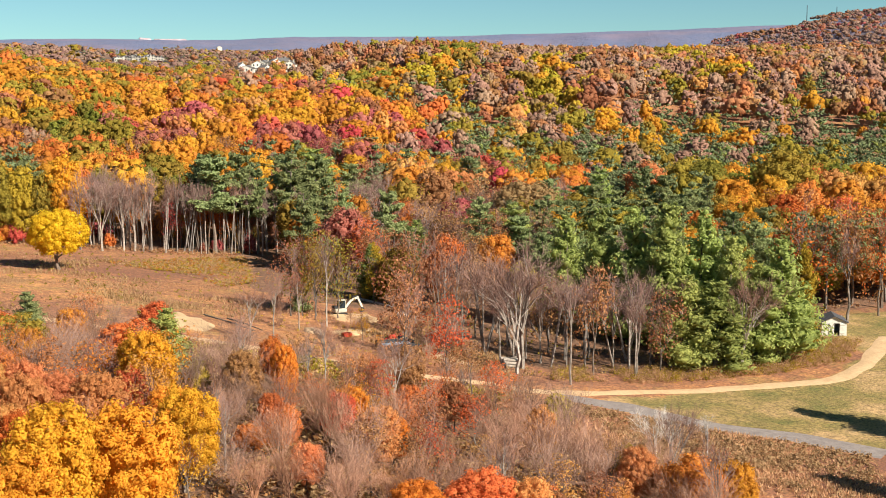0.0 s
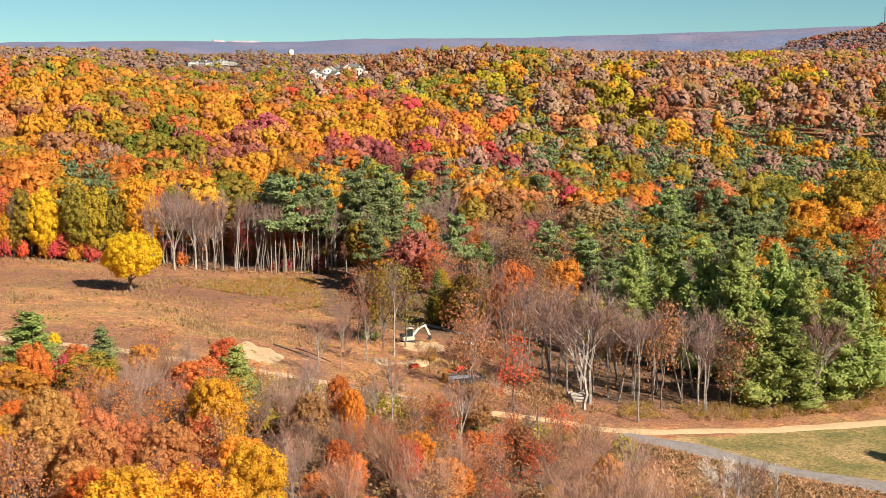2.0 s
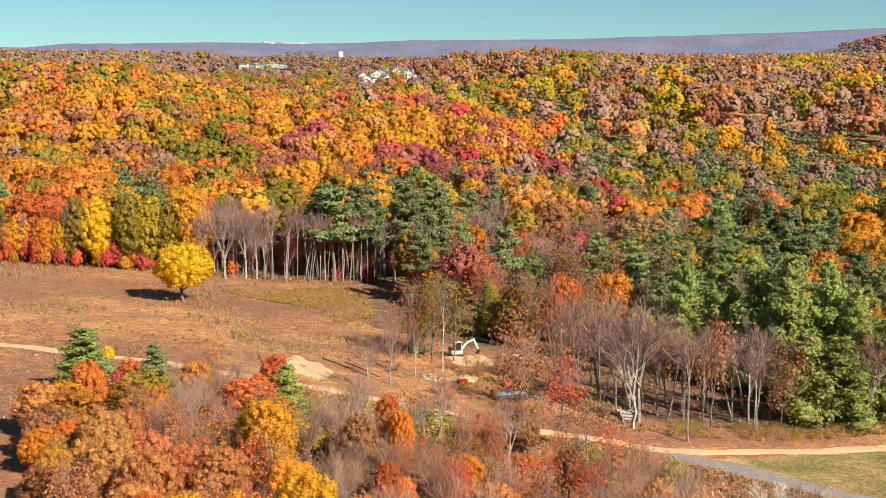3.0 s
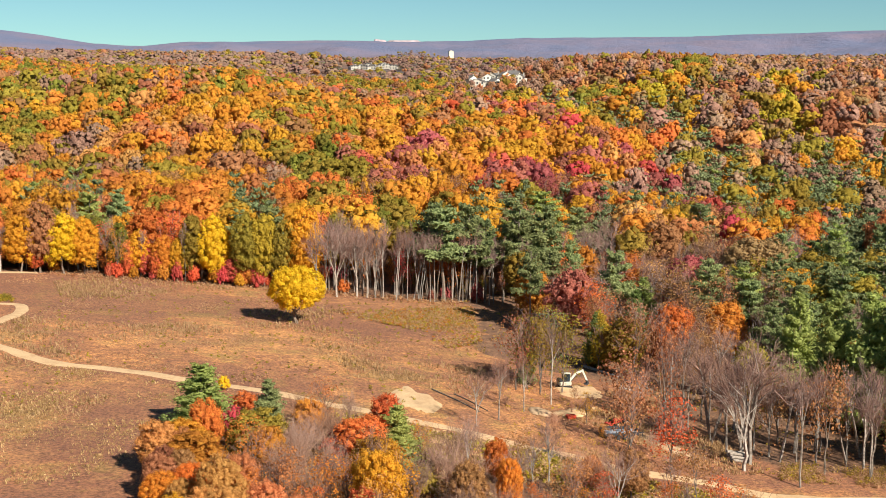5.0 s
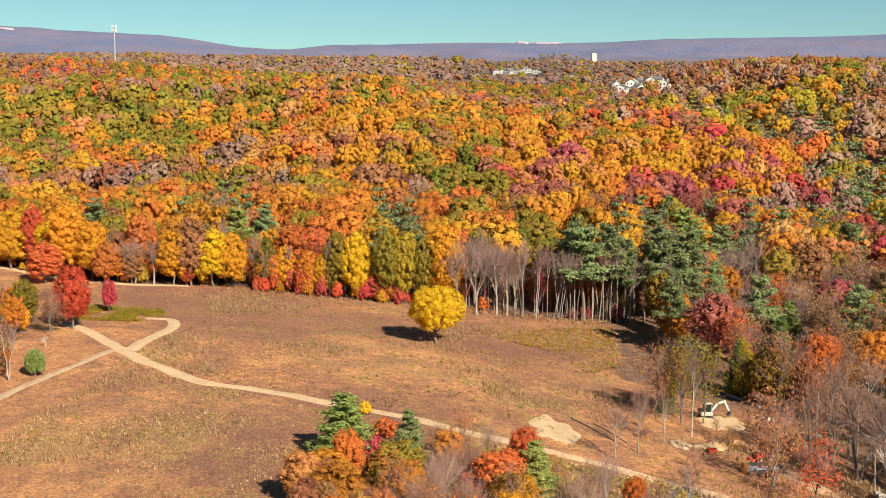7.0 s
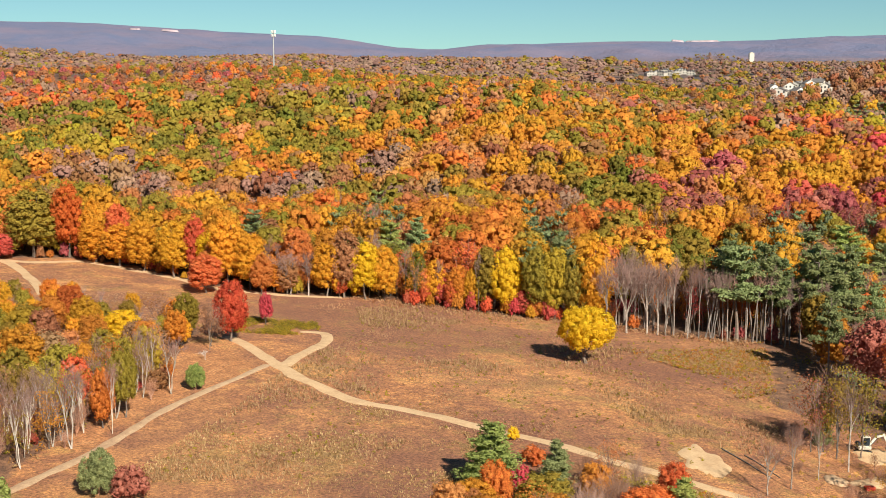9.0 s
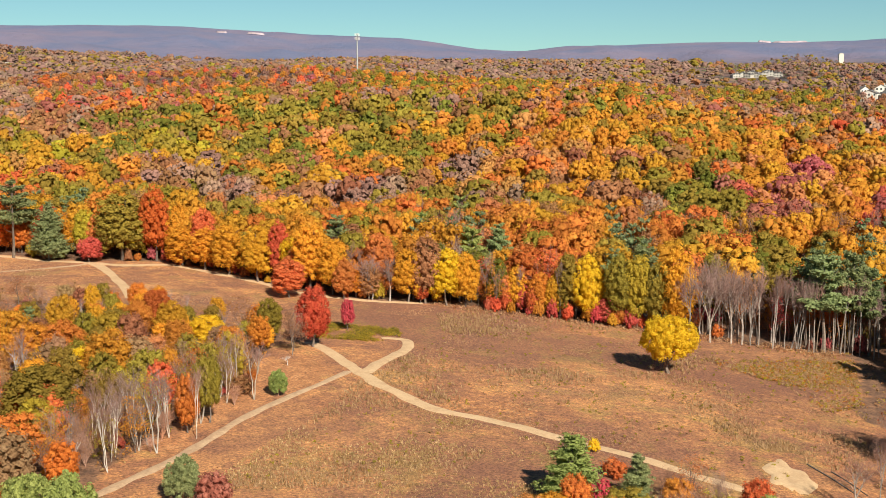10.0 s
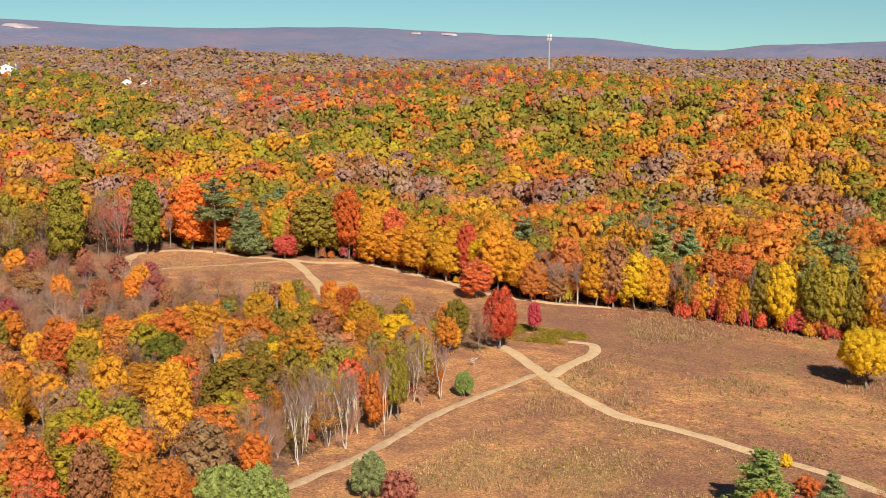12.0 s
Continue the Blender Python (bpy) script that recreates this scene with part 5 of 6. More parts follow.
# ---- the nearest rows of the woods, tree by tree ----
def free(x, y, gap):
    return all((x - a) ** 2 + (y - b) ** 2 > (gap + c) ** 2 for a, b, c in TAKEN)


CONIFERS = ("pine", "fir")


def wood_tree(rng, x, y, h, leaves, name=""):
    """A woodland tree of the right habit for its leaves."""
    TAKEN.append((x, y, 0.5))
    if leaves in CONIFERS:
        return plant(PINE[rng.integers(4)], x, y, h * 1.12, rng.uniform(0.9, 1.3), leaves, label=f"tall {HUES[leaves]} pine with tufted layered boughs", group="pines", rng=rng)
    if leaves == "twig":
        return plant(BARE[rng.integers(4)], x, y, h * 0.95, rng.uniform(0.8, 1.1), label="leafless grey tree with fine brown twigs", group="bare trees", rng=rng)
    if leaves in ("rust", "tan", "peach", "red") and rng.random() < (1.0 if x > 20 and y < 262 else 0.6):
        return plant(SPARSE[rng.integers(4)], x, y, h, rng.uniform(0.9, 1.2), leaves, label=f"thin tree with scattered {HUES[leaves]} leaves", group="thin-leaved trees", rng=rng)
    t = plant(BROAD[rng.integers(6)], x, y, h, rng.uniform(0.8, 1.15), leaves + "_fine" if name and leaves in ("gold", "orange") else leaves, label=f"{'small copse' if name else 'woodland'} tree with {HUES[leaves]} autumn leaves", group="copse trees" if name else "woodland trees", rng=rng)
    if name:
        t.name = name
    return t


rng = rr(8)
xs, ys = scatter(rng, 225, 338, -49, 37, 6.8)
deep = []
for x, y in zip(xs, ys):
    az, r = math.degrees(math.atan2(x, y)), math.hypot(x, y)
    inner = r - float(edge_range(az)) if az < 4.5 else (8 + max(r - 262, 0) if inside(np.array(x), np.array(y), RIGHT_WOOD) or r > 262 else -1)
    if inner < (9 if -6 < az < 5 else 3) or not free(x, y, 1.8):
        continue
    h, leaves = rng.uniform(10.5, 15.0) + (1.5 if inner > 12 else 0), species(rng, x, y)
    if inner < 19 or leaves in ("twig", "rust", "tan"):
        wood_tree(rng, x, y, h, leaves)
    else:
        deep.append((x, y, h, leaves))
crown_batch(rng, *(np.array([d[i] for d in deep]) for i in range(3)), rng.uniform(0.75, 1.1, len(deep)), [d[3] for d in deep], 620, 0.029,
            "dense_woods", "dense autumn woodland in gold, orange and pine green", 36)

# the wood's edge: crowns down to the ground, and coloured shrubs before them
for i, ((ax, ay), (bx, by)) in enumerate(zip(EDGE, EDGE[1:])):
    n = int(math.hypot(bx - ax, by - ay) / 3.4)
    for k in range(n):
        u = (k + rng.uniform(0, 1)) / n
        x, y = ax + (bx - ax) * u, ay + (by - ay) * u
        q = math.hypot(x, y)
        az, s = math.degrees(math.atan2(x, y)), 1 + rng.uniform(2.5, 6) / q
        if az < -7 and i > 1 and free(x * s, y * s, 1.0):
            edge_tree(x * s, y * s, rng.uniform(9.5, 15), rng.uniform(0.75, 1.15), str(rng.choice(["gold", "gold", "gold", "orange", "orange", "olive", "lime", "red", "lime", "yellow", "green"])))
        s = 1 + rng.uniform(-1.2, 1.8) / q + (3 / q if az > -7 else 0)
        if i > 1 and rng.random() < (0.6 if az < -7 else 0.2):
            bush(x * s, y * s, rng.uniform(1.6, 4.2), rng.uniform(0.6, 1.0), str(rng.choice(["crimson", "red", "red", "rust", "gold", "orange", "lime", "maroon"])))

for k in range(14):
    bush(-62 + 42 * (k + rng.uniform(0, 0.8)) / 14, 249.6 + rng.uniform(-0.6, 1.2), rng.uniform(2.6, 5), rng.uniform(0.55, 0.8), ("crimson", "red", "gold", "crimson", "orange")[k % 5])

for k in range(46):
    u = (k + rng.uniform(0, 0.9)) / 46
    x, y = -96 + 80 * u, 246.5 + 4.5 * min(max(u - 0.15, 0) * 5, 1) - 2.5 * u + rng.uniform(0, 5)
    kind = rng.random()
    if kind < 0.45:
        thin_tree(x, y, rng.uniform(5, 12), rng.uniform(0.7, 1.0), str(rng.choice(["crimson", "red", "orange", "gold", "rust", "red"])))
    elif kind < 0.75:
        slender(x, y, rng.uniform(8, 13), rng.uniform(0.5, 0.9), BARK if k % 2 else None)
    else:
        maple(x, y, rng.uniform(3.5, 6.5), rng.uniform(0.7, 1.0), str(rng.choice(["crimson", "red", "gold", "orange"])))

# the pines and bare trees east of the diggings
xs, ys = scatter(rng, 150, 262, 8, 37, 5.6)
for x, y in zip(xs, ys):
    if not inside(np.array(x), np.array(y), RIGHT_WOOD) or not free(x, y, 2.2) or math.hypot(x, y) > 250:
        continue
    az = math.degrees(math.atan2(x, y))
    kinds = "PPPPPVB" if az > 17 and y < 215 else "PPPVPB" if az > 14 and y > 215 else ("TTTBTCC" if y < 215 else "TTQCTQBM")
    wood_tree(rng, x, y, rng.uniform(9.5, 14), str(rng.choice(MIXES[str(rng.choice(list(kinds)))])))

# the copse on the other side of the low track
xs, ys = scatter(rng, 112, 300, -48, -20, 5.2)
for x, y in zip(xs, ys):
    if not inside(np.array(x), np.array(y), LEFT_WOOD) or not free(x, y, 1.5) or math.hypot(x, y) > float(edge_range(math.degrees(math.atan2(x, y)))) - 8 and x > -200:
        continue
    far_left = x < -125 - (y - 150) * 0.2
    leaves = str(rng.choice(MIXES["B" if far_left and y > 150 else str(rng.choice(list("OGYGTGGBOB")))]))
    if far_left and y > 150:
        k = rng.random()
        if k < 0.4:
            thin_tree(x, y, rng.uniform(4, 8), rng.uniform(0.9, 1.3), str(rng.choice(["rust", "rust", "orange", "peach", "maroon"])))
        elif k < 0.65:
            brush(x, y, rng.uniform(4, 7), rng.uniform(0.9, 1.3))
        else:
            wood_tree(rng, x, y, rng.uniform(4.5, 8), str(rng.choice(["rust", "twig", "orange", "twig", "tan", "maroon", "rust"])), "copse_tree")
    else:
        wood_tree(rng, x, y, rng.uniform(6.5, 9.5) * (1 - 0.3 * min(max((y - 150) / 40, 0), 1)), leaves, "copse_tree")

# the thicket in front
xs, ys = scatter(rng, 82, 140, -18, 27, 2.9)
for x, y in zip(xs, ys):
    if not inside(np.array(x), np.array(y), FRONT_WOOD) or not free(x, y, 1.2):
        continue
    if x > 38 and y > 100 or x < 2 and y > 120 and rng.random() < 0.7:
        continue
    k = rng.random()
    if x < -15:
        if k < 0.5:
            maple(x, y, rng.uniform(4.5, 6.5), rng.uniform(0.85, 1.1), str(rng.choice(["gold", "rust", "peach", "orange"])))
        continue
    if x < 3 and y < 106:
        if k < 0.5:
            thin_tree(x, y, rng.uniform(6, 8.5), rng.uniform(0.9, 1.2), str(rng.choice(["peach", "orange", "gold", "peach", "red"])))
        else:
            maple(x, y, rng.uniform(6, 8.5), rng.uniform(0.85, 1.1), str(rng.choice(["peach", "peach", "gold", "orange", "peach"])))
    elif k < 0.45:
        brush(x, y, rng.uniform(4.5, 7.5), rng.uniform(0.9, 1.4))
    elif k < 0.72:
        thin_tree(x, y, rng.uniform(4, 7.5), rng.uniform(0.9, 1.3), str(rng.choice(["rust", "red", "peach", "orange", "rust"])))
    elif k < 0.84:
        maple(x, y, rng.uniform(4, 6.5), rng.uniform(0.8, 1.1), str(rng.choice(["red", "peach", "orange", "rust"])))
    else:
        bare(x, y, rng.uniform(6, 9), 0.9)


# ---- built things ----
def box(bm, x0, x1, y0, y1, z0, z1, bevel=0.0):
    """A box in a bmesh, its edges rounded where bevel is given."""
    made = bmesh.ops.create_cube(bm, size=1.0)["verts"]
    for v in made:
        v.co = (x0 + (v.co.x + 0.5) * (x1 - x0), y0 + (v.co.y + 0.5) * (y1 - y0), z0 + (v.co.z + 0.5) * (z1 - z0))
    if bevel:
        edges = list({e for v in made for e in v.link_edges})
        bmesh.ops.bevel(bm, geom=edges, offset=bevel, segments=2, affect="EDGES")
    return bm


def drum(bm, centre, radius, length, axis="Y", segments=20, bevel=0.0):
    """A cylinder lying along an axis."""
    turn = {"X": Matrix.Rotation(math.pi / 2, 4, "Y"), "Y": Matrix.Rotation(math.pi / 2, 4, "X"), "Z": Matrix.Identity(4)}[axis]
    made = bmesh.ops.create_cone(bm, cap_ends=True, segments=segments, radius1=radius, radius2=radius, depth=length, matrix=Matrix.Translation(centre) @ turn)["verts"]
    if bevel:
        edges = [e for e in {e for v in made for e in v.link_edges} if len(e.link_faces) == 2 and abs(e.calc_face_angle(0)) > 1]
        bmesh.ops.bevel(bm, geom=edges, offset=bevel, segments=2, affect="EDGES")
    return bm


def beam(bm, a, b, wide, high):
    """A square bar from a to b."""
    a, b = Vector(a), Vector(b)
    d = b - a
    m = Matrix.Translation((a + b) / 2) @ d.to_track_quat("X", "Z").to_matrix().to_4x4() @ Matrix.Diagonal((d.length, wide, high, 1))
    bmesh.ops.create_cube(bm, size=1.0, matrix=m)
    return bm


def piece(name, bm, mat, parent, label=""):
    """Links a bmesh as one mesh under a thing."""
    me = bpy.data.meshes.new(name)
    bm.to_mesh(me)
    bm.free()
    me.materials.append(mat)
    ob = new(name, me)
    ob.parent = parent
    if label:
        ob["label"] = label
    return ob


def stand(name, x, y, turn, label, category, sink=0.0, group=""):
    """The Empty at a thing's base, on the ground."""
    ob = new(name)
    ob.matrix_basis = pose(x, y, float(land_z(x, y)) - sink, 0, 0, turn)
    return tagged(ob, label, category, group)


CREAM = plain_material("cream_paint", (0.62, 0.58, 0.49), 0.5)
WHITE = plain_material("white_paint", (0.74, 0.7, 0.62), 0.6, 0.0, 0.15)
DARK = plain_material("dark_steel", (0.05, 0.05, 0.055), 0.5, 0.3)
RUBBER = plain_material("black_rubber", (0.03, 0.03, 0.03), 0.85)
GLASS = plain_material("dark_glass", (0.03, 0.04, 0.05), 0.1, 0.0, 0.1)
RED = plain_material("red_paint", (0.62, 0.07, 0.04), 0.4)
SILVER = plain_material("pale_grey_sheet", (0.5, 0.53, 0.6), 0.45, 0.3)
SHINGLE = plain_material("dark_shingles", (0.075, 0.075, 0.085), 0.9, 0.0, 0.4, 4.0)
GALVANISED = plain_material("galvanised_steel", (0.55, 0.55, 0.54), 0.45, 0.6)
BRICKISH = plain_material("pale_siding", (0.5, 0.46, 0.4), 0.7)
GREYROOF = plain_material("grey_roof", (0.17, 0.155, 0.15), 0.85)
WOOD = bark_material("weathered_wood", (0.3, 0.22, 0.15), (0.5, 0.4, 0.3), 5.0)


def excavator(x, y, turn):
    ex = stand("mini_excavator", x, y, turn, "cream-white mini excavator with raised arm on sandy earth", "excavator", 0.05)
    for s in (-1, 1):
        bm = box(bmesh.new(), -0.95, 0.95, s * 0.62 - 0.17, s * 0.62 + 0.17, 0.0, 0.46, 0.16)
        tr = piece("track", bm, RUBBER, ex, "black rubber crawler track")
        for k in (-0.65, -0.2, 0.25, 0.68):
            piece("wheel", drum(bmesh.new(), (k, s * 0.62 + s * 0.175, 0.22), 0.14, 0.03, "Y", 12), DARK, tr)
    piece("undercarriage", box(bmesh.new(), -0.5, 0.5, -0.46, 0.46, 0.2, 0.55, 0.04), DARK, ex)
    bm = box(bmesh.new(), -1.1, 0.75, -0.75, 0.75, 0.56, 1.15, 0.1)
    body = piece("body", bm, CREAM, ex)
    piece("engine_cover", box(bmesh.new(), -1.22, -0.55, -0.7, 0.7, 1.15, 1.5, 0.12), DARK, ex, "dark engine cover and counterweight")
    cab = piece("cab", box(bmesh.new(), -0.5, 0.5, -0.72, 0.15, 1.15, 2.3, 0.06), GLASS, ex, "cab with dark glass")
    piece("roof", box(bmesh.new(), -0.6, 0.62, -0.78, 0.2, 2.3, 2.4, 0.04), CREAM, cab)
    for px in (-0.5, 0.5):
        for py in (-0.74, 0.15):
            piece("pillar", beam(bmesh.new(), (px, py, 1.1), (px, py, 2.32), 0.07, 0.07), CREAM, cab)
    bm = beam(bmesh.new(), (0.7, 0.35, 0.95), (1.75, 0.35, 2.15), 0.24, 0.32)
    boom = piece("boom", beam(bm, (1.65, 0.35, 2.1), (2.95, 0.35, 2.5), 0.22, 0.28), CREAM, ex)
    piece("boom_ram", beam(bmesh.new(), (0.8, 0.35, 0.7), (1.8, 0.35, 1.85), 0.1, 0.1), DARK, boom)
    stick = piece("stick", beam(bmesh.new(), (2.7, 0.35, 2.62), (3.5, 0.35, 0.95), 0.2, 0.26), CREAM, ex)
    piece("stick_ram", beam(bmesh.new(), (1.9, 0.35, 2.55), (2.75, 0.35, 2.75), 0.1, 0.1), DARK, stick)
    bm = bmesh.new()
    profile = [(3.3, 1.0), (3.65, 0.95), (3.75, 0.55), (3.55, 0.3), (3.2, 0.28), (3.1, 0.5), (3.35, 0.5), (3.5, 0.65)]
    near, far = [bm.verts.new((a, 0.05, z)) for a, z in profile], [bm.verts.new((a, 0.65, z)) for a, z in profile]
    bm.faces.new(near), bm.faces.new(far[::-1])
    for i in range(len(profile)):
        j = (i + 1) % len(profile)
        bm.faces.new((near[i], far[i], far[j], near[j]))
    piece("bucket", bm, DARK, ex)
    piece("blade", box(bmesh.new(), -1.5, -1.42, -0.78, 0.78, 0.05, 0.45, 0.02), DARK, ex)
    return ex


excavator(24.6, 175.6, 12)


def dump_trailer(x, y, turn):
    tr = stand("dump_trailer", x, y, turn, "dark dump trailer with pale grey sheet bed, parked in a clearing", "trailer", 0.03)
    piece("frame", box(bmesh.new(), -2.3, 2.3, -0.85, 0.85, 0.5, 0.62, 0.02), DARK, tr)
    piece("bed", box(bmesh.new(), -2.2, 2.2, -1.0, 0.98, 0.8, 0.9, 0.02), SILVER, tr, "pale grey sheet-metal bed")
    piece("side_wall", box(bmesh.new(), -2.25, 2.25, 1.0, 1.07, 0.6, 1.35, 0.02), DARK, tr)
    piece("side_wall", box(bmesh.new(), -2.25, 2.25, -1.07, -1.0, 0.5, 0.98, 0.02), DARK, tr)
    for s in (-2.28, 2.28):
        piece("end_wall", box(bmesh.new(), s - 0.035, s + 0.035, -1.05, 1.05, 0.6, 1.3, 0.02), DARK, tr)
    for k in range(5):
        piece("stake", box(bmesh.new(), -2.0 + k - 0.04, -2.0 + k + 0.04, 1.075, 1.14, 0.5, 1.38), DARK, tr)
    for s in (-1, 1):
        for k in (-0.45, 0.45):
            w = piece("wheel", drum(bmesh.new(), (k, s * 1.2, 0.38), 0.38, 0.24, "Y", 20, 0.04), RUBBER, tr)
            piece("rim", drum(bmesh.new(), (k, s * 1.33, 0.38), 0.2, 0.03, "Y", 14), DARK, w)
    piece("drawbar", beam(bmesh.new(), (2.3, 0, 0.52), (3.5, 0, 0.5), 0.12, 0.12), DARK, tr)
    piece("jack", beam(bmesh.new(), (3.3, 0, 0.0), (3.3, 0, 0.75), 0.09, 0.09), DARK, tr)
    return tr


dump_trailer(28.1, 149.2, 14)


def tractor(x, y, turn):
    tr = stand("small_tractor", x, y, turn, "small red tractor with a loader, parked on bare earth", "tractor", 0.03)
    piece("chassis", box(bmesh.new(), -0.95, 1.0, -0.3, 0.3, 0.4, 0.62, 0.04), DARK, tr)
    piece("bonnet", box(bmesh.new(), 0.05, 1.15, -0.36, 0.36, 0.6, 1.12, 0.1), RED, tr)
    piece("seat", box(bmesh.new(), -0.75, -0.3, -0.26, 0.26, 0.78, 0.95, 0.05), DARK, tr)
    piece("canopy", box(bmesh.new(), -0.95, 0.05, -0.6, 0.6, 1.95, 2.05, 0.04), RED, tr)
    for sx in (-0.85, -0.05):
        for sy in (-0.52, 0.52):
            piece("post", beam(bmesh.new(), (sx, sy, 0.7), (sx, sy, 1.97), 0.06, 0.06), DARK, tr)
    for s in (-1, 1):
        piece("mudguard", box(bmesh.new(), -1.05, -0.1, s * 0.62 - 0.16, s * 0.62 + 0.16, 0.98, 1.06, 0.03), RED, tr)
        for k, r in ((-0.55, 0.55), (0.8, 0.36)):
            w = piece("wheel", drum(bmesh.new(), (k, s * 0.64, r), r, 0.28, "Y", 22, 0.06), RUBBER, tr)
            piece("rim", drum(bmesh.new(), (k, s * 0.79, r), r * 0.55, 0.03, "Y", 14), CREAM, w)
        piece("loader_arm", beam(bmesh.new(), (-0.1, s * 0.42, 1.1), (1.75, s * 0.42, 0.45), 0.08, 0.14), RED, tr)
    piece("loader_bucket", box(bmesh.new(), 1.65, 2.1, -0.75, 0.75, 0.1, 0.6, 0.05), RED, tr)
    return tr


tractor(29.6, 156.3, 200)


def gable_house(root, w, d, h, ridge, wall, roof, overhang=0.2):
    """Four walls with gables and two roof slopes, the front towards -y."""
    bm = bmesh.new()
    q = [(-w / 2, -d / 2), (w / 2, -d / 2), (w / 2, d / 2), (-w / 2, d / 2)]
    lo, hi = [bm.verts.new((a, b, -0.3)) for a, b in q], [bm.verts.new((a, b, h)) for a, b in q]
    r0, r1 = bm.verts.new((0, -d / 2, ridge)), bm.verts.new((0, d / 2, ridge))
    for i in range(4):
        j = (i + 1) % 4
        bm.faces.new((lo[i], lo[j], hi[j], hi[i]))
    bm.faces.new((hi[0], hi[1], r0)), bm.faces.new((hi[2], hi[3], r1))
    piece("wall", bm, wall, root)
    for s in (-1, 1):
        bm = bmesh.new()
        o = overhang
        slope = (ridge - h) / (w / 2)
        a = [(0, -d / 2 - o, ridge + 0.04), (s * (w / 2 + o), -d / 2 - o, h - slope * o + 0.04), (s * (w / 2 + o), d / 2 + o, h - slope * o + 0.04), (0, d / 2 + o, ridge + 0.04)]
        f = bm.faces.new([bm.verts.new(p) for p in a])
        up = bmesh.ops.extrude_face_region(bm, geom=[f])
        for v in up["geom"]:
            if isinstance(v, bmesh.types.BMVert):
                v.co.z += 0.14
        bmesh.ops.recalc_face_normals(bm, faces=bm.faces)
        piece("roof", bm, roof, root)


def shed(x, y, turn):
    sh = stand("garden_shed", x, y, turn, "small white shed with dark roof, double door half open", "shed")
    w, d, h, ridge = 3.6, 4.2, 2.05, 2.85
    # front wall in pieces round the opening
    bm = bmesh.new()
    box(bm, -w / 2, -0.75, -d / 2, -d / 2 + 0.1, 0, h)
    box(bm, 0.75, w / 2, -d / 2, -d / 2 + 0.1, 0, h)
    box(bm, -0.75, 0.75, -d / 2, -d / 2 + 0.1, 1.88, h)
    g = [bm.verts.new(p) for p in ((-w / 2, -d / 2 + 0.05, h), (w / 2, -d / 2 + 0.05, h), (0, -d / 2 + 0.05, ridge))]
    bm.faces.new(g)
    piece("front_wall", bm, WHITE, sh)
    piece("side_wall", box(bmesh.new(), -w / 2, -w / 2 + 0.1, -d / 2 + 0.1, d / 2, 0, h), WHITE, sh)
    piece("side_wall", box(bmesh.new(), w / 2 - 0.1, w / 2, -d / 2 + 0.1, d / 2, 0, h), WHITE, sh)
    piece("back_wall", box(bmesh.new(), -w / 2 + 0.1, w / 2 - 0.1, d / 2 - 0.1, d / 2, 0, ridge - 0.5), WHITE, sh)
    for s in (-1, 1):
        bm = bmesh.new()
        slope = (ridge - h) / (w / 2)
        a = [(0, -d / 2 - 0.2, ridge + 0.03), (s * (w / 2 + 0.2), -d / 2 - 0.2, h - slope * 0.2 + 0.03), (s * (w / 2 + 0.2), d / 2 + 0.2, h - slope * 0.2 + 0.03), (0, d / 2 + 0.2, ridge + 0.03)]
        f = bm.faces.new([bm.verts.new(p) for p in a])
        for v in bmesh.ops.extrude_face_region(bm, geom=[f])["geom"]:
            if isinstance(v, bmesh.types.BMVert):
                v.co.z += 0.12
        bmesh.ops.recalc_face_normals(bm, faces=bm.faces)
        piece("roof", bm, SHINGLE, sh, "dark shingled roof slope")
    left = piece("door", box(bmesh.new(), -0.76, -0.02, -d / 2 - 0.06, -d / 2 - 0.01, 0.06, 1.9, 0.01), WHITE, sh, "white plank door with crossed battens")
    for a, b in (((-0.72, 0.12), (-0.06, 1.84)), ((-0.72, 1.84), (-0.06, 0.12))):
        piece("batten", beam(bmesh.new(), (a[0], -d / 2 - 0.08, a[1]), (b[0], -d / 2 - 0.08, b[1]), 0.03, 0.09), BRICKISH, left)
    right = piece("door", box(bmesh.new(), 0.78, 1.5, -d / 2 - 0.06, -d / 2 - 0.01, 0.06, 1.9, 0.01), WHITE, sh, "white plank door swung open against the wall")
    for z in (0.35, 1.6):
        piece("batten", box(bmesh.new(), 0.82, 1.46, -d / 2 - 0.085, -d / 2 - 0.062, z - 0.05, z + 0.05), BRICKISH, right)
    piece("floor", box(bmesh.new(), -w / 2 + 0.1, w / 2 - 0.1, -d / 2 + 0.1, d / 2 - 0.1, -0.05, 0.05), WOOD, sh)
    return sh


shed(97.9, 164.6, -22)


def cell_mast(x, y, height):
    ms = stand("cell_mast", x, y, 20, "tall pale steel communications mast above the trees", "mast", 0.5)
    bm = bmesh.new()
    bmesh.ops.create_cone(bm, cap_ends=True, segments=12, radius1=0.75, radius2=0.42, depth=height, matrix=Matrix.Translation((0, 0, height / 2)))
    piece("pole", bm, GALVANISED, ms)
    for z, n in ((height - 1.2, 6), (height - 4.0, 6)):
        ring = piece("platform", drum(bmesh.new(), (0, 0, z - 0.9), 1.4, 0.2, "Z", 16), GALVANISED, ms)
        for k in range(n):
            a = 2 * math.pi * k / n
            piece("antenna", box(bmesh.new(), 1.55 * math.cos(a) - 0.22, 1.55 * math.cos(a) + 0.22, 1.55 * math.sin(a) - 0.22, 1.55 * math.sin(a) + 0.22, z - 1.0, z + 1.2, 0.05), WHITE, ring)
    return ms


cell_mast(-326.5, 903.0, 35.5)


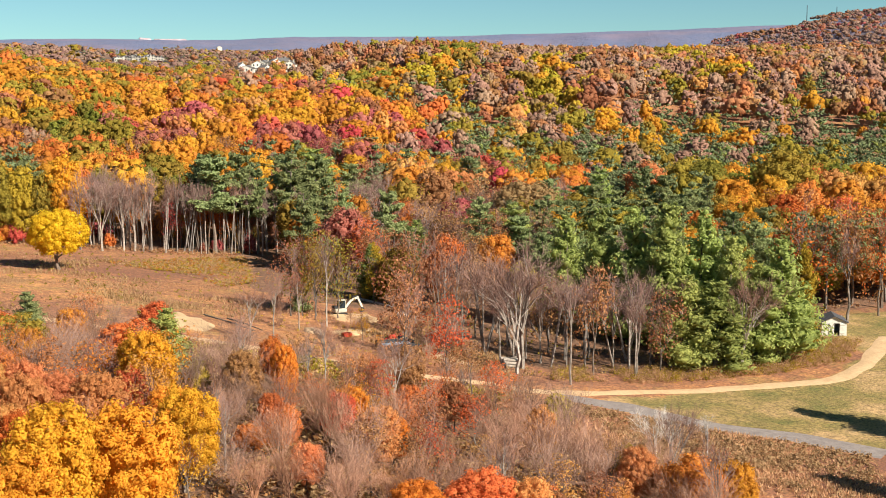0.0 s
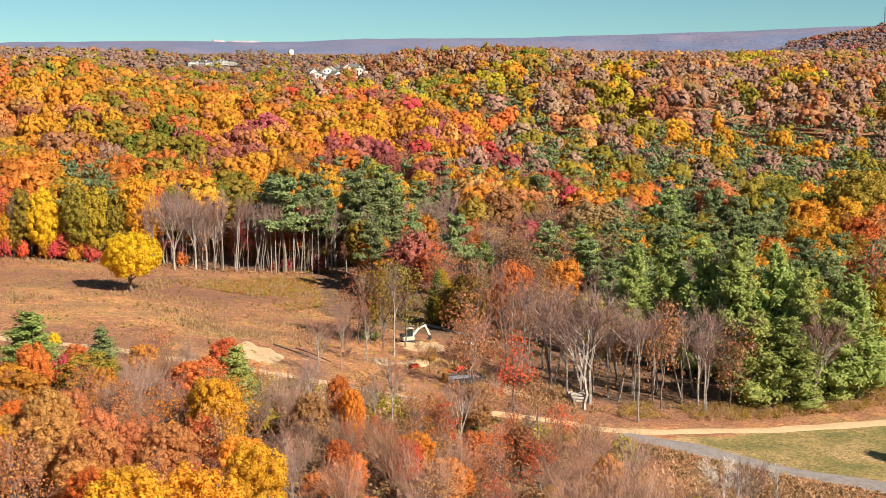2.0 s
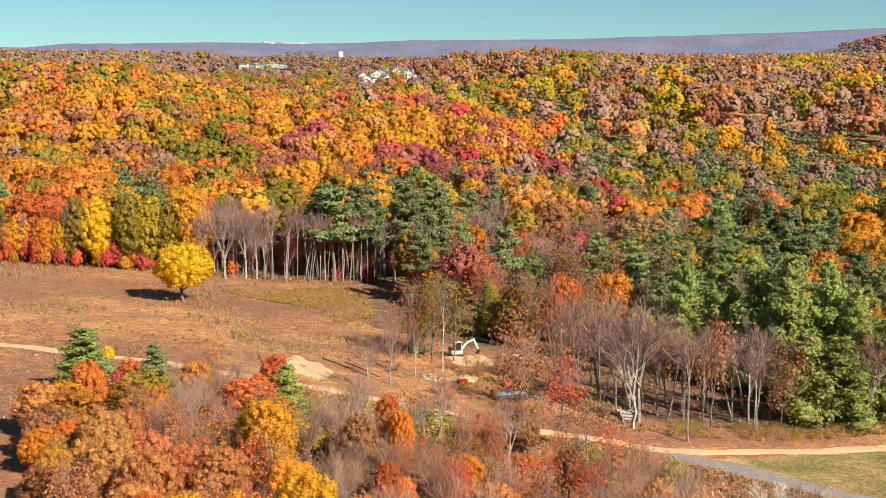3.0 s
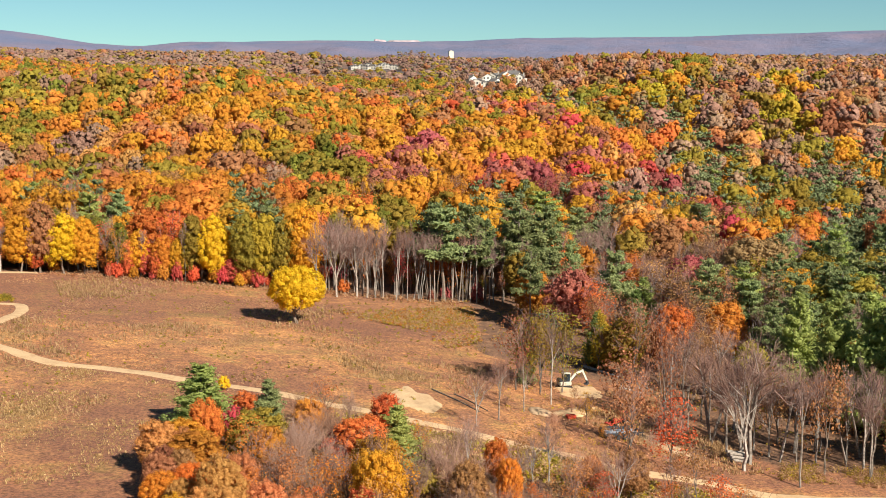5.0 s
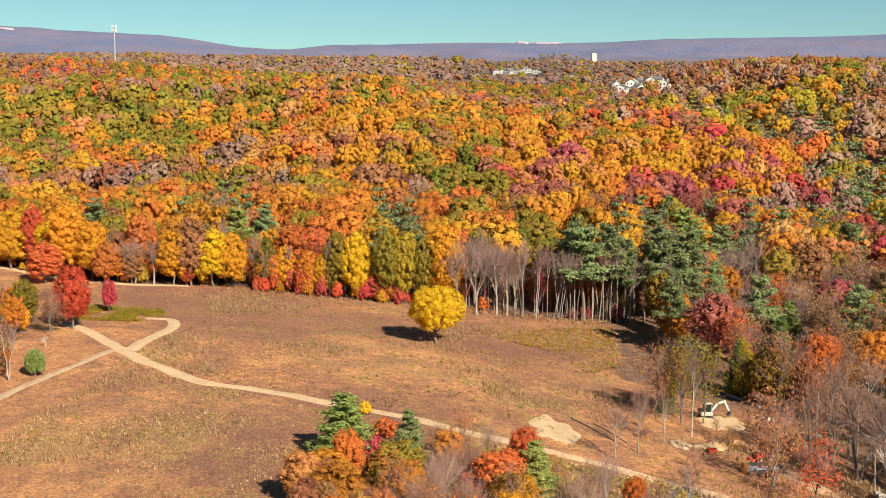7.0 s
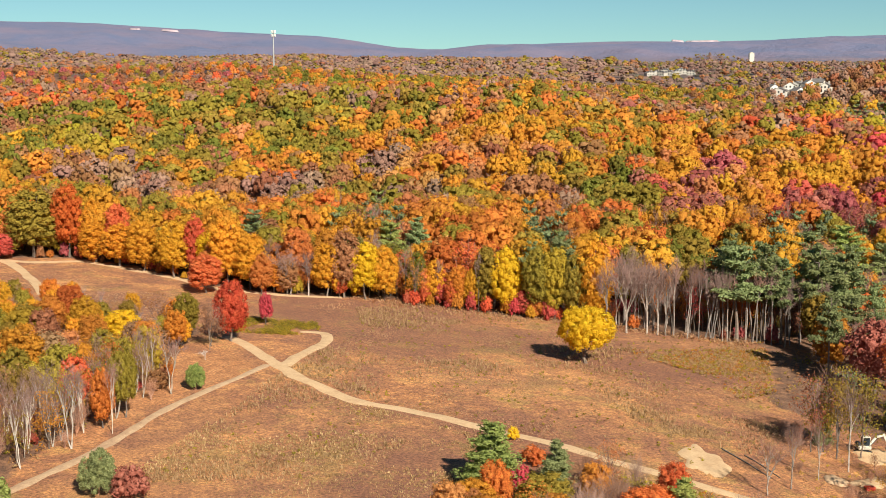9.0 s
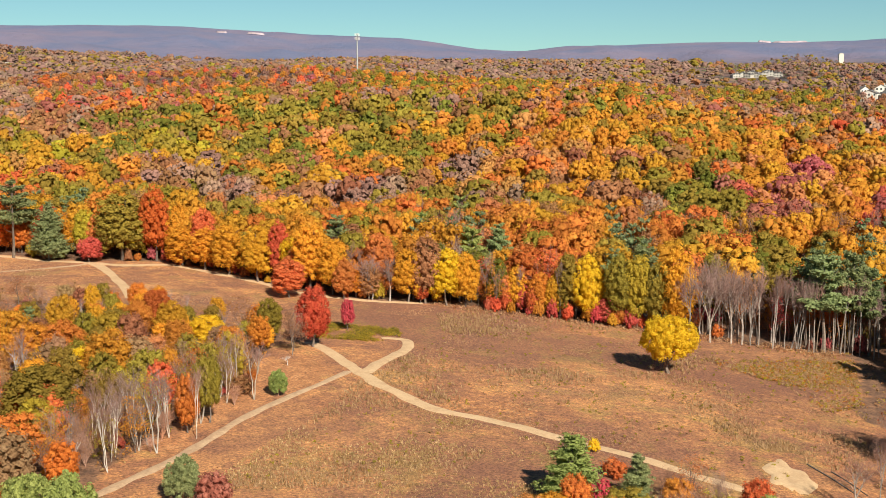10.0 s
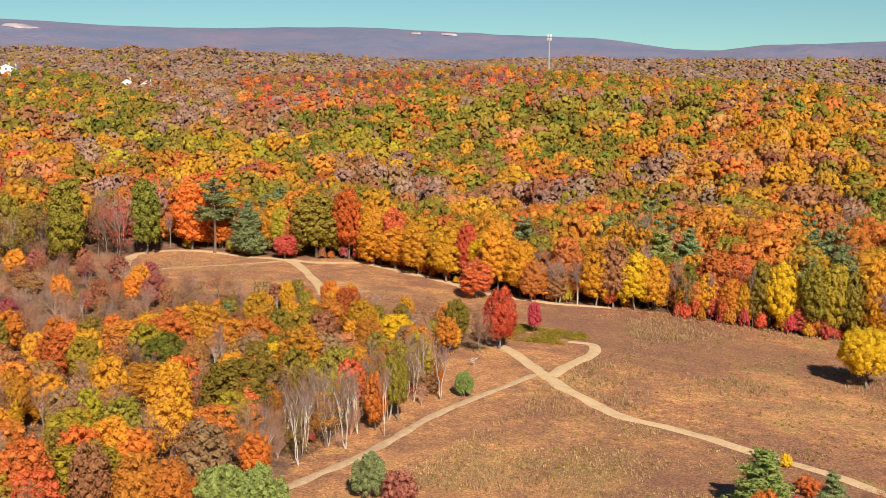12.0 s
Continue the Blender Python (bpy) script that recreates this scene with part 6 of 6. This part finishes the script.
def hill_mast(x, y, height):
    ms = stand("hill_mast", x, y, 0, "thin lattice mast on the far wooded hilltop", "mast", 1.0, "hill masts")
    for k in range(3):
        a = 2 * math.pi * k / 3
        piece("leg", beam(bmesh.new(), (0.9 * math.cos(a), 0.9 * math.sin(a), 0), (0.3 * math.cos(a), 0.3 * math.sin(a), height), 0.35, 0.35), DARK, ms)
    for k in range(1, 7):
        piece("brace", drum(bmesh.new(), (0, 0, height * k / 7), 0.7, 0.3, "Z", 6), DARK, ms)
    return ms


hill_mast(1167, 2154, 36)
hill_mast(1214, 2128, 24)


def tower_block(x, y):
    tb = stand("tower_block", x, y, 12, "lone pale cream tower building above the valley woods", "building", 1.0)
    piece("wall", box(bmesh.new(), -4, 4, -4, 4, 0, 17, 0.1), CREAM, tb)
    piece("parapet", box(bmesh.new(), -4.2, 4.2, -4.2, 4.2, 17, 18, 0.1), CREAM, tb)
    piece("plant_room", box(bmesh.new(), -2, 2, -2, 2, 18, 19.2, 0.1), BRICKISH, tb)
    return tb


tower_block(70.8, 2148.8)


def house(x, y, turn, w=8, d=10, h=5.2, ridge=7.6, wall=None):
    hs = stand("house", x, y, turn, "pale two-storey house with grey gabled roof among trees", "house", 0.4, "houses on the far hill")
    gable_house(hs, w, d, h, ridge, wall or WHITE, GREYROOF, 0.4)
    for z in (1.0, 3.6):
        for s in (-w / 3, 0, w / 3):
            piece("window", box(bmesh.new(), s - 0.5, s + 0.5, -d / 2 - 0.07, -d / 2 - 0.01, z, z + 1.3), GLASS, hs)
    piece("chimney", box(bmesh.new(), w / 5, w / 5 + 0.8, -0.5, 0.4, h, ridge + 1.0), BRICKISH, hs)
    return hs


house(50, 877, -20, 11, 8, 5.0, 7.4, WHITE)
house(46, 907, 25, 7, 8, 5.0, 7.4, WHITE)
house(58, 900, -5, 8, 8, 5.0, 7.4, WHITE)
house(64, 906, -30, 8, 8, 5.0, 7.4, WHITE)
house(70, 897, 15, 8, 8, 5.0, 7.4, WHITE)
house(78, 907, 70, 10, 8, 5.0, 7.4, WHITE)
house(80, 876, -15, 7, 8, 5.0, 7.4, WHITE)
house(61, 870, 30, 7, 8, 5.0, 7.4, WHITE)
house(-57, 1257, 21, 8, 9, 3.4, 5.0, BRICKISH)
house(-51, 1272, 18, 8, 9, 3.4, 5.0, BRICKISH)
house(-44, 1263, -27, 8, 9, 3.4, 5.0, BRICKISH)
house(-37, 1268, -16, 8, 9, 3.4, 5.0, BRICKISH)
house(-30, 1278, 3, 8, 9, 3.4, 5.0, BRICKISH)
house(-24, 1288, 4, 8, 9, 3.4, 5.0, BRICKISH)
house(-16, 1273, -7, 8, 9, 3.4, 5.0, BRICKISH)
house(-42, 1298, -13, 8, 9, 3.4, 5.0, BRICKISH)
house(-28, 1308, 19, 8, 9, 3.4, 5.0, BRICKISH)
house(-631, 646, 50, 12, 12, 5.0, 7.6, WHITE)
house(-640, 662, 20, 13, 12, 5.0, 7.6, WHITE)
house(-562, 690, 40, 9, 12, 5.0, 7.6, WHITE)
house(-551, 699, 30, 8, 12, 5.0, 7.6, WHITE)
house(-890, 1254, 30, 14, 10, 2.6, 4.2, BRICKISH)
house(-1257, 1860, 30, 13, 12, 5, 8, WHITE)


# ---- bare earth: the sand bank and the digger's pad ----
def earth_patch(name, x, y, rx, ry, rise, mat, label, seed=0, turn=0.0, lift=0.1):
    """A low uneven spread of earth with a ragged outline."""
    verts, faces, n, rings_ = [(x, y, float(land_z(x, y)) + rise + lift)], [], 36, 6
    c, s = math.cos(radians(turn)), math.sin(radians(turn))
    for k in range(1, rings_ + 1):
        u = k / rings_
        for i in range(n):
            a = 2 * math.pi * i / n
            rag = 1 + 0.3 * (float(rough_noise(math.cos(a) * 2.2 + seed * 9, math.sin(a) * 2.2, 1)) - 0.5) * 2 + 0.3 * (float(rough_noise(math.cos(a) * 7 + seed * 5, math.sin(a) * 7, 1)) - 0.5)
            ex, ey = rx * u * rag * math.cos(a), ry * u * rag * math.sin(a)
            px, py = x + ex * c - ey * s, y + ex * s + ey * c
            bump = rise * (1 - u * u) + 0.14 * (float(rough_noise(px, py, 1.1, seed)) - 0.5) * (u < 1)
            verts.append((px, py, float(land_z(px, py)) + (lift + 0.04 if k < rings_ else -0.15) + bump))
    tri = [(0, 1 + i, 1 + (i + 1) % n) for i in range(n)]
    for k in range(rings_ - 1):
        for i in range(n):
            a, b = 1 + k * n + i, 1 + k * n + (i + 1) % n
            tri += [(a, a + n, b + n), (a, b + n, b)]
    return tagged(new(name, mesh_from(name, verts, tri, [mat], None, True)), label, "earth", kind="structure")


earth_patch("sand_bank", 2.3, 153.6, 2.8, 6.6, 0.0, SAND, "bare pale sand bank in the meadow", 1, 8)
earth_patch("sand_pad", 26.2, 173.8, 3.6, 4.6, 0.1, SAND, "bare sandy pad under the excavator", 2, -10)
earth_patch("dug_earth", 24.0, 160.0, 1.6, 6.0, 0.15, SAND, "strip of bare dug earth", 3, -35)
earth_patch("dug_earth", 33.0, 150.0, 1.5, 6.5, 0.1, FAINT, "strip of bare dug earth", 4, 35)
earth_patch("dug_earth", 19.0, 157.0, 1.6, 2.4, 0.3, FAINT, "small heap of bare dug earth", 5, 10)

# rock colour with the mauve haze of the distance mixed in
HAZY = plain_material("hazy_bare_rock", (0.42, 0.33, 0.36), 0.9, 0.0, 0.35, 0.03)
earth_patch("quarry_scar", -26, 3898, 46, 12, 0.0, HAZY, "pale quarry scar on the far hillside", 0, 0, 5.0)
earth_patch("quarry_scar", -96, 3877, 16, 10, 0.0, HAZY, "pale quarry scar on the far hillside", 1, 0, 5.0)
earth_patch("quarry_scar", -1626, 3321, 16, 10, 0.0, HAZY, "pale quarry scar on the far hillside", 2, 0, 5.0)
earth_patch("quarry_scar", -1514, 3319, 26, 10, 0.0, HAZY, "pale quarry scar on the far hillside", 3, 0, 5.0)
earth_patch("quarry_scar", -1924, 2100, 34, 26, 0.0, HAZY, "pale quarry scar on the far hillside", 4, 0, 5.0)
earth_patch("quarry_scar", -2375, 2499, 60, 14, 0.0, HAZY, "pale quarry scar on the far hillside", 5, 0, 5.0)


# ---- logs and odds and ends round the diggings ----
def log(x0, y0, x1, y1, radius, label, group="", lift=0.0, mat=None):
    """A felled trunk lying on the ground, slightly crooked, with cut ends."""
    n = 7
    pts = []
    for i in range(n):
        u = i / (n - 1)
        x, y = x0 + (x1 - x0) * u, y0 + (y1 - y0) * u
        pts.append((x + 0.1 * math.sin(u * 5), y + 0.08 * math.cos(u * 4), float(land_z(x, y)) + radius * 0.8 + lift))
    v, f = tube(pts, [radius * (1.1 - 0.35 * i / (n - 1)) for i in range(n)], 8)
    bm = bmesh.new()
    vs = [bm.verts.new(p) for p in v]
    for q in f:
        bm.faces.new([vs[i] for i in q])
    bm.faces.new(vs[:8]), bm.faces.new(vs[-8:])
    bmesh.ops.recalc_face_normals(bm, faces=bm.faces)
    me = bpy.data.meshes.new("log")
    bm.to_mesh(me)
    bm.free()
    me.materials.append(mat or PALE_BARK)
    return tagged(new("log", me), label, "log", group)


log(29.8, 192.6, 35.0, 186.2, 0.22, "long pale felled trunk lying in the weeds")
# two dark logs added in place of shaded ruts beside the sand bank
log(4.6, 161.5, 10.6, 151.6, 0.1, "dark log standing in for a dark rut beside the sand bank", mat=BARK)
log(7.6, 160.4, 11.8, 152.6, 0.09, "dark log standing in for a dark rut beside the sand bank", mat=BARK)
log(35.2, 185.4, 38.6, 180.6, 0.16, "thin pale felled trunk lying in the weeds")
rng = rr(77)
for row in range(3):
    for k in range(5 - row):
        y = 145.6 + 0.46 * k + 0.23 * row
        log(41.4 + rng.uniform(-0.2, 0.2), y, 44.2 + rng.uniform(-0.3, 0.3), y + 0.1, 0.2, "cut pale log stacked in a wood pile", "wood pile", 0.36 * row)


def barrel(x, y, turn, mat, label):
    b = stand("barrel", x, y, turn, label, "barrel", 0.02)
    piece("body", drum(bmesh.new(), (0, 0, 0.32), 0.31, 0.95, "Y", 20, 0.05), mat, b)
    for s in (-0.16, 0.16):
        piece("hoop", drum(bmesh.new(), (0, s, 0.32), 0.33, 0.05, "Y", 20, 0.01), DARK, b)
    return b


barrel(33.8, 178.9, 60, WHITE, "white plastic barrel lying in the weeds")
barrel(34.7, 179.3, 20, WHITE, "white plastic barrel lying in the weeds")


def tub(x, y, turn):
    b = stand("tub", x, y, turn, "red plastic tub lying on the dug earth", "tub", 0.02)
    for s in (-1, 1):
        piece("side", box(bmesh.new(), -0.6, 0.6, s * 0.4 - 0.03, s * 0.4 + 0.03, 0.03, 0.5, 0.02), RED, b)
        piece("end", box(bmesh.new(), s * 0.6 - 0.03, s * 0.6 + 0.03, -0.36, 0.36, 0.03, 0.5, 0.02), RED, b)
    piece("bottom", box(bmesh.new(), -0.56, 0.56, -0.36, 0.36, 0.0, 0.05, 0.01), RED, b)
    return b


tub(22.9, 156.1, 20)
dead_tree(-75.8, 177.5, 1.7, 2.2)


# ---- scrub and grass ----
def scrub(name, ring, count, high, mixes, label, seed, blades=14, size=0.32, keep=None):
    """Low growth over a stretch of ground: clumps of small leaf sprays, joined."""
    rng = rr(seed)
    xs_, ys_ = [p[0] for p in ring], [p[1] for p in ring]
    x, y = rng.uniform(min(xs_), max(xs_), count * 4), rng.uniform(min(ys_), max(ys_), count * 4)
    ok = inside(x, y, ring) & (rough_noise(x, y, 6, seed) + 0.5 * rng.random(len(x)) > 0.55)
    for t in (TRACK_MAIN, TRACK_LOW, TRACK_BEND, TRACK_FAR, TRACK_CROSS, GRAVEL):
        ok &= near_line(x, y, t) > 2.2
    x, y = x[ok][:count], y[ok][:count]
    n = len(x)
    h = high * rng.uniform(0.4, 1.2, n)
    off = rng.normal(0, 0.42, (n, blades, 3)) * np.stack([h * 0.9, h * 0.9, h * 0], -1)[:, None]
    off[..., 2] = np.abs(rng.normal(0.45, 0.3, (n, blades))) * h[:, None]
    c = np.stack([x, y, ground_z(x, y)], -1)[:, None] + off
    nrm = unit(off + (0, 0, 0.3))
    v, f = sprays(c.reshape(-1, 3), nrm.reshape(-1, 3), np.full(n * blades, size), rng, 0.5, 1.2)
    kinds = rng.choice(len(mixes), n).repeat(blades)
    me = mesh_from(name, v, f, [LEAF[m] for m in mixes], np.tile(kinds, 2))
    return tagged(new(name, me), label, "scrub", kind="stuff")


MEADOW = [(-60, 120), (-62, 175), (-60, 215), (-72, 248), (-40, 249), (14, 249), (14, 200), (12, 160), (-4, 146), (-34, 152), (-36, 130)]
UPPER = [(-76, 196), (-70, 246), (-130, 262), (-190, 256), (-186, 226), (-140, 215), (-100, 205)]
def grass(name, ring, count, seed, label, high=0.16, mixes=("straw", "tan")):
    """Dry grass: thin upright tufts, joined."""
    rng = rr(seed)
    xs_, ys_ = [p[0] for p in ring], [p[1] for p in ring]
    x, y = rng.uniform(min(xs_), max(xs_), count * 4), rng.uniform(min(ys_), max(ys_), count * 4)
    ok = inside(x, y, ring) & (rough_noise(x, y, 19, seed) * 0.8 + rough_noise(x, y, 6, seed + 1) * 0.5 + 0.35 * rng.random(len(x)) > 0.95)
    for t in (TRACK_MAIN, TRACK_LOW, TRACK_BEND, TRACK_FAR, TRACK_CROSS):
        ok &= near_line(x, y, t) > 1.6
    x, y = x[ok][:count], y[ok][:count]
    n, k = len(x), 4
    a = rng.uniform(0, 2 * math.pi, (n, k))
    h = high * rng.uniform(0.5, 1.4, (n, k))
    base = np.stack([x, y, ground_z(x, y) - 0.05], -1)[:, None] + np.stack([np.cos(a), np.sin(a), a * 0], -1) * 0.12
    side = np.stack([-np.sin(a), np.cos(a), a * 0], -1) * 0.08
    tip = base + np.stack([np.cos(a) * h * 0.5, np.sin(a) * h * 0.5, h], -1)
    v = np.stack([base - side, base + side, tip], 2).reshape(-1, 3)
    me = mesh_from(name, v, np.arange(3 * n * k).reshape(-1, 3), [LEAF[m] for m in mixes], rng.choice(2, n, p=[0.8, 0.2]).repeat(k))
    return tagged(new(name, me), label, "grass", kind="stuff")


grass("dry_grass", MEADOW, 11000, 41, "tufts of dry tan grass over the meadow")
grass("dry_grass", [(42, 128), (52, 123), (72, 107), (62, 88), (46, 88), (40, 108)], 5000, 43, "dry tan grass beside the gravel road", 0.34)
grass("dry_grass", DIGGINGS, 3500, 44, "dry tan grass over the dug slope", 0.5)
grass("dry_grass", UPPER, 4500, 42, "tufts of dry grass in the upper meadow")
VERGE = [(46, 139.5), (60, 139), (75, 141), (90, 147), (99, 158), (92, 161), (82, 152), (66, 146), (48, 146)]
MOWN = [(-62, 105), (-62, 172), (-38, 157), (-25, 150), (-22, 132), (-26, 95)]
grass("tall_grass", MEADOW, 9000, 61, "clumps of tall dry tan grass over the meadow", 0.5)
grass("tall_grass", MOWN, 6000, 62, "clumps of dry tan grass in the mown field", 0.26, ("tan", "straw"))
scrub("meadow_weeds", MEADOW, 700, 0.4, ("lime", "straw", "olive"), "scattered olive weeds over the meadow", 63, 12, 0.2)
scrub("goldenrod_scrub", VERGE, 1900, 0.85, ("olive", "straw", "lime", "straw", "tan"), "olive and tan goldenrod scrub along the wood", 51, 30, 0.13)
scrub("green_scrub", [(-80, 200), (-70, 202), (-66, 210), (-70, 216), (-84, 214)], 900, 0.7, ("lime", "olive", "green", "lime"), "green weeds between the two tracks", 52, 26, 0.14)
scrub("low_scrub", DIGGINGS, 500, 0.6, ("straw", "lime", "straw", "tan"), "dry golden weeds over the dug slope", 53, 16, 0.15)
scrub("low_scrub", FRONT_WOOD, 4200, 1.1, ("tan", "rust", "straw", "rust"), "brown undergrowth below the thicket", 54, 10)
scrub("low_scrub", [(-8, 141), (10, 137), (30, 133), (40, 128), (30, 124), (0, 128)], 2200, 0.8, ("olive", "straw", "tan", "lime"), "olive weeds beside the dirt track", 55, 10)
scrub("low_scrub", RIGHT_WOOD, 2600, 1.0, ("rust", "tan", "olive"), "brown undergrowth below the trees", 56, 8)
scrub("low_scrub", LEFT_WOOD, 4200, 1.2, ("rust", "orange", "tan", "rust", "olive"), "rusty undergrowth below the copse", 57, 8)
scrub("low_scrub", [(44, 128), (52, 123), (70, 108), (62, 92), (46, 108)], 1500, 0.5, ("straw", "tan", "straw"), "dry brown grass beside the gravel road", 58, 10, 0.24)
scrub("low_scrub", [(-14, 226), (14, 246), (14, 205), (8, 196), (0, 214)], 2000, 0.5, ("straw", "lime", "straw", "tan", "orange"), "golden weeds on the meadow's slope", 59, 12, 0.2)
scrub("low_scrub", [(-74, 247), (-40, 246), (10, 246), (14, 251), (-4, 251), (-40, 252), (-74, 253)], 600, 0.7, ("straw", "tan", "rust"), "dry weeds along the wood's edge", 60, 10, 0.24)


# the stock trees themselves are not part of the place
for root in STOCK:
    for o in list(root.children):
        bpy.data.objects.remove(o)
    bpy.data.objects.remove(root)
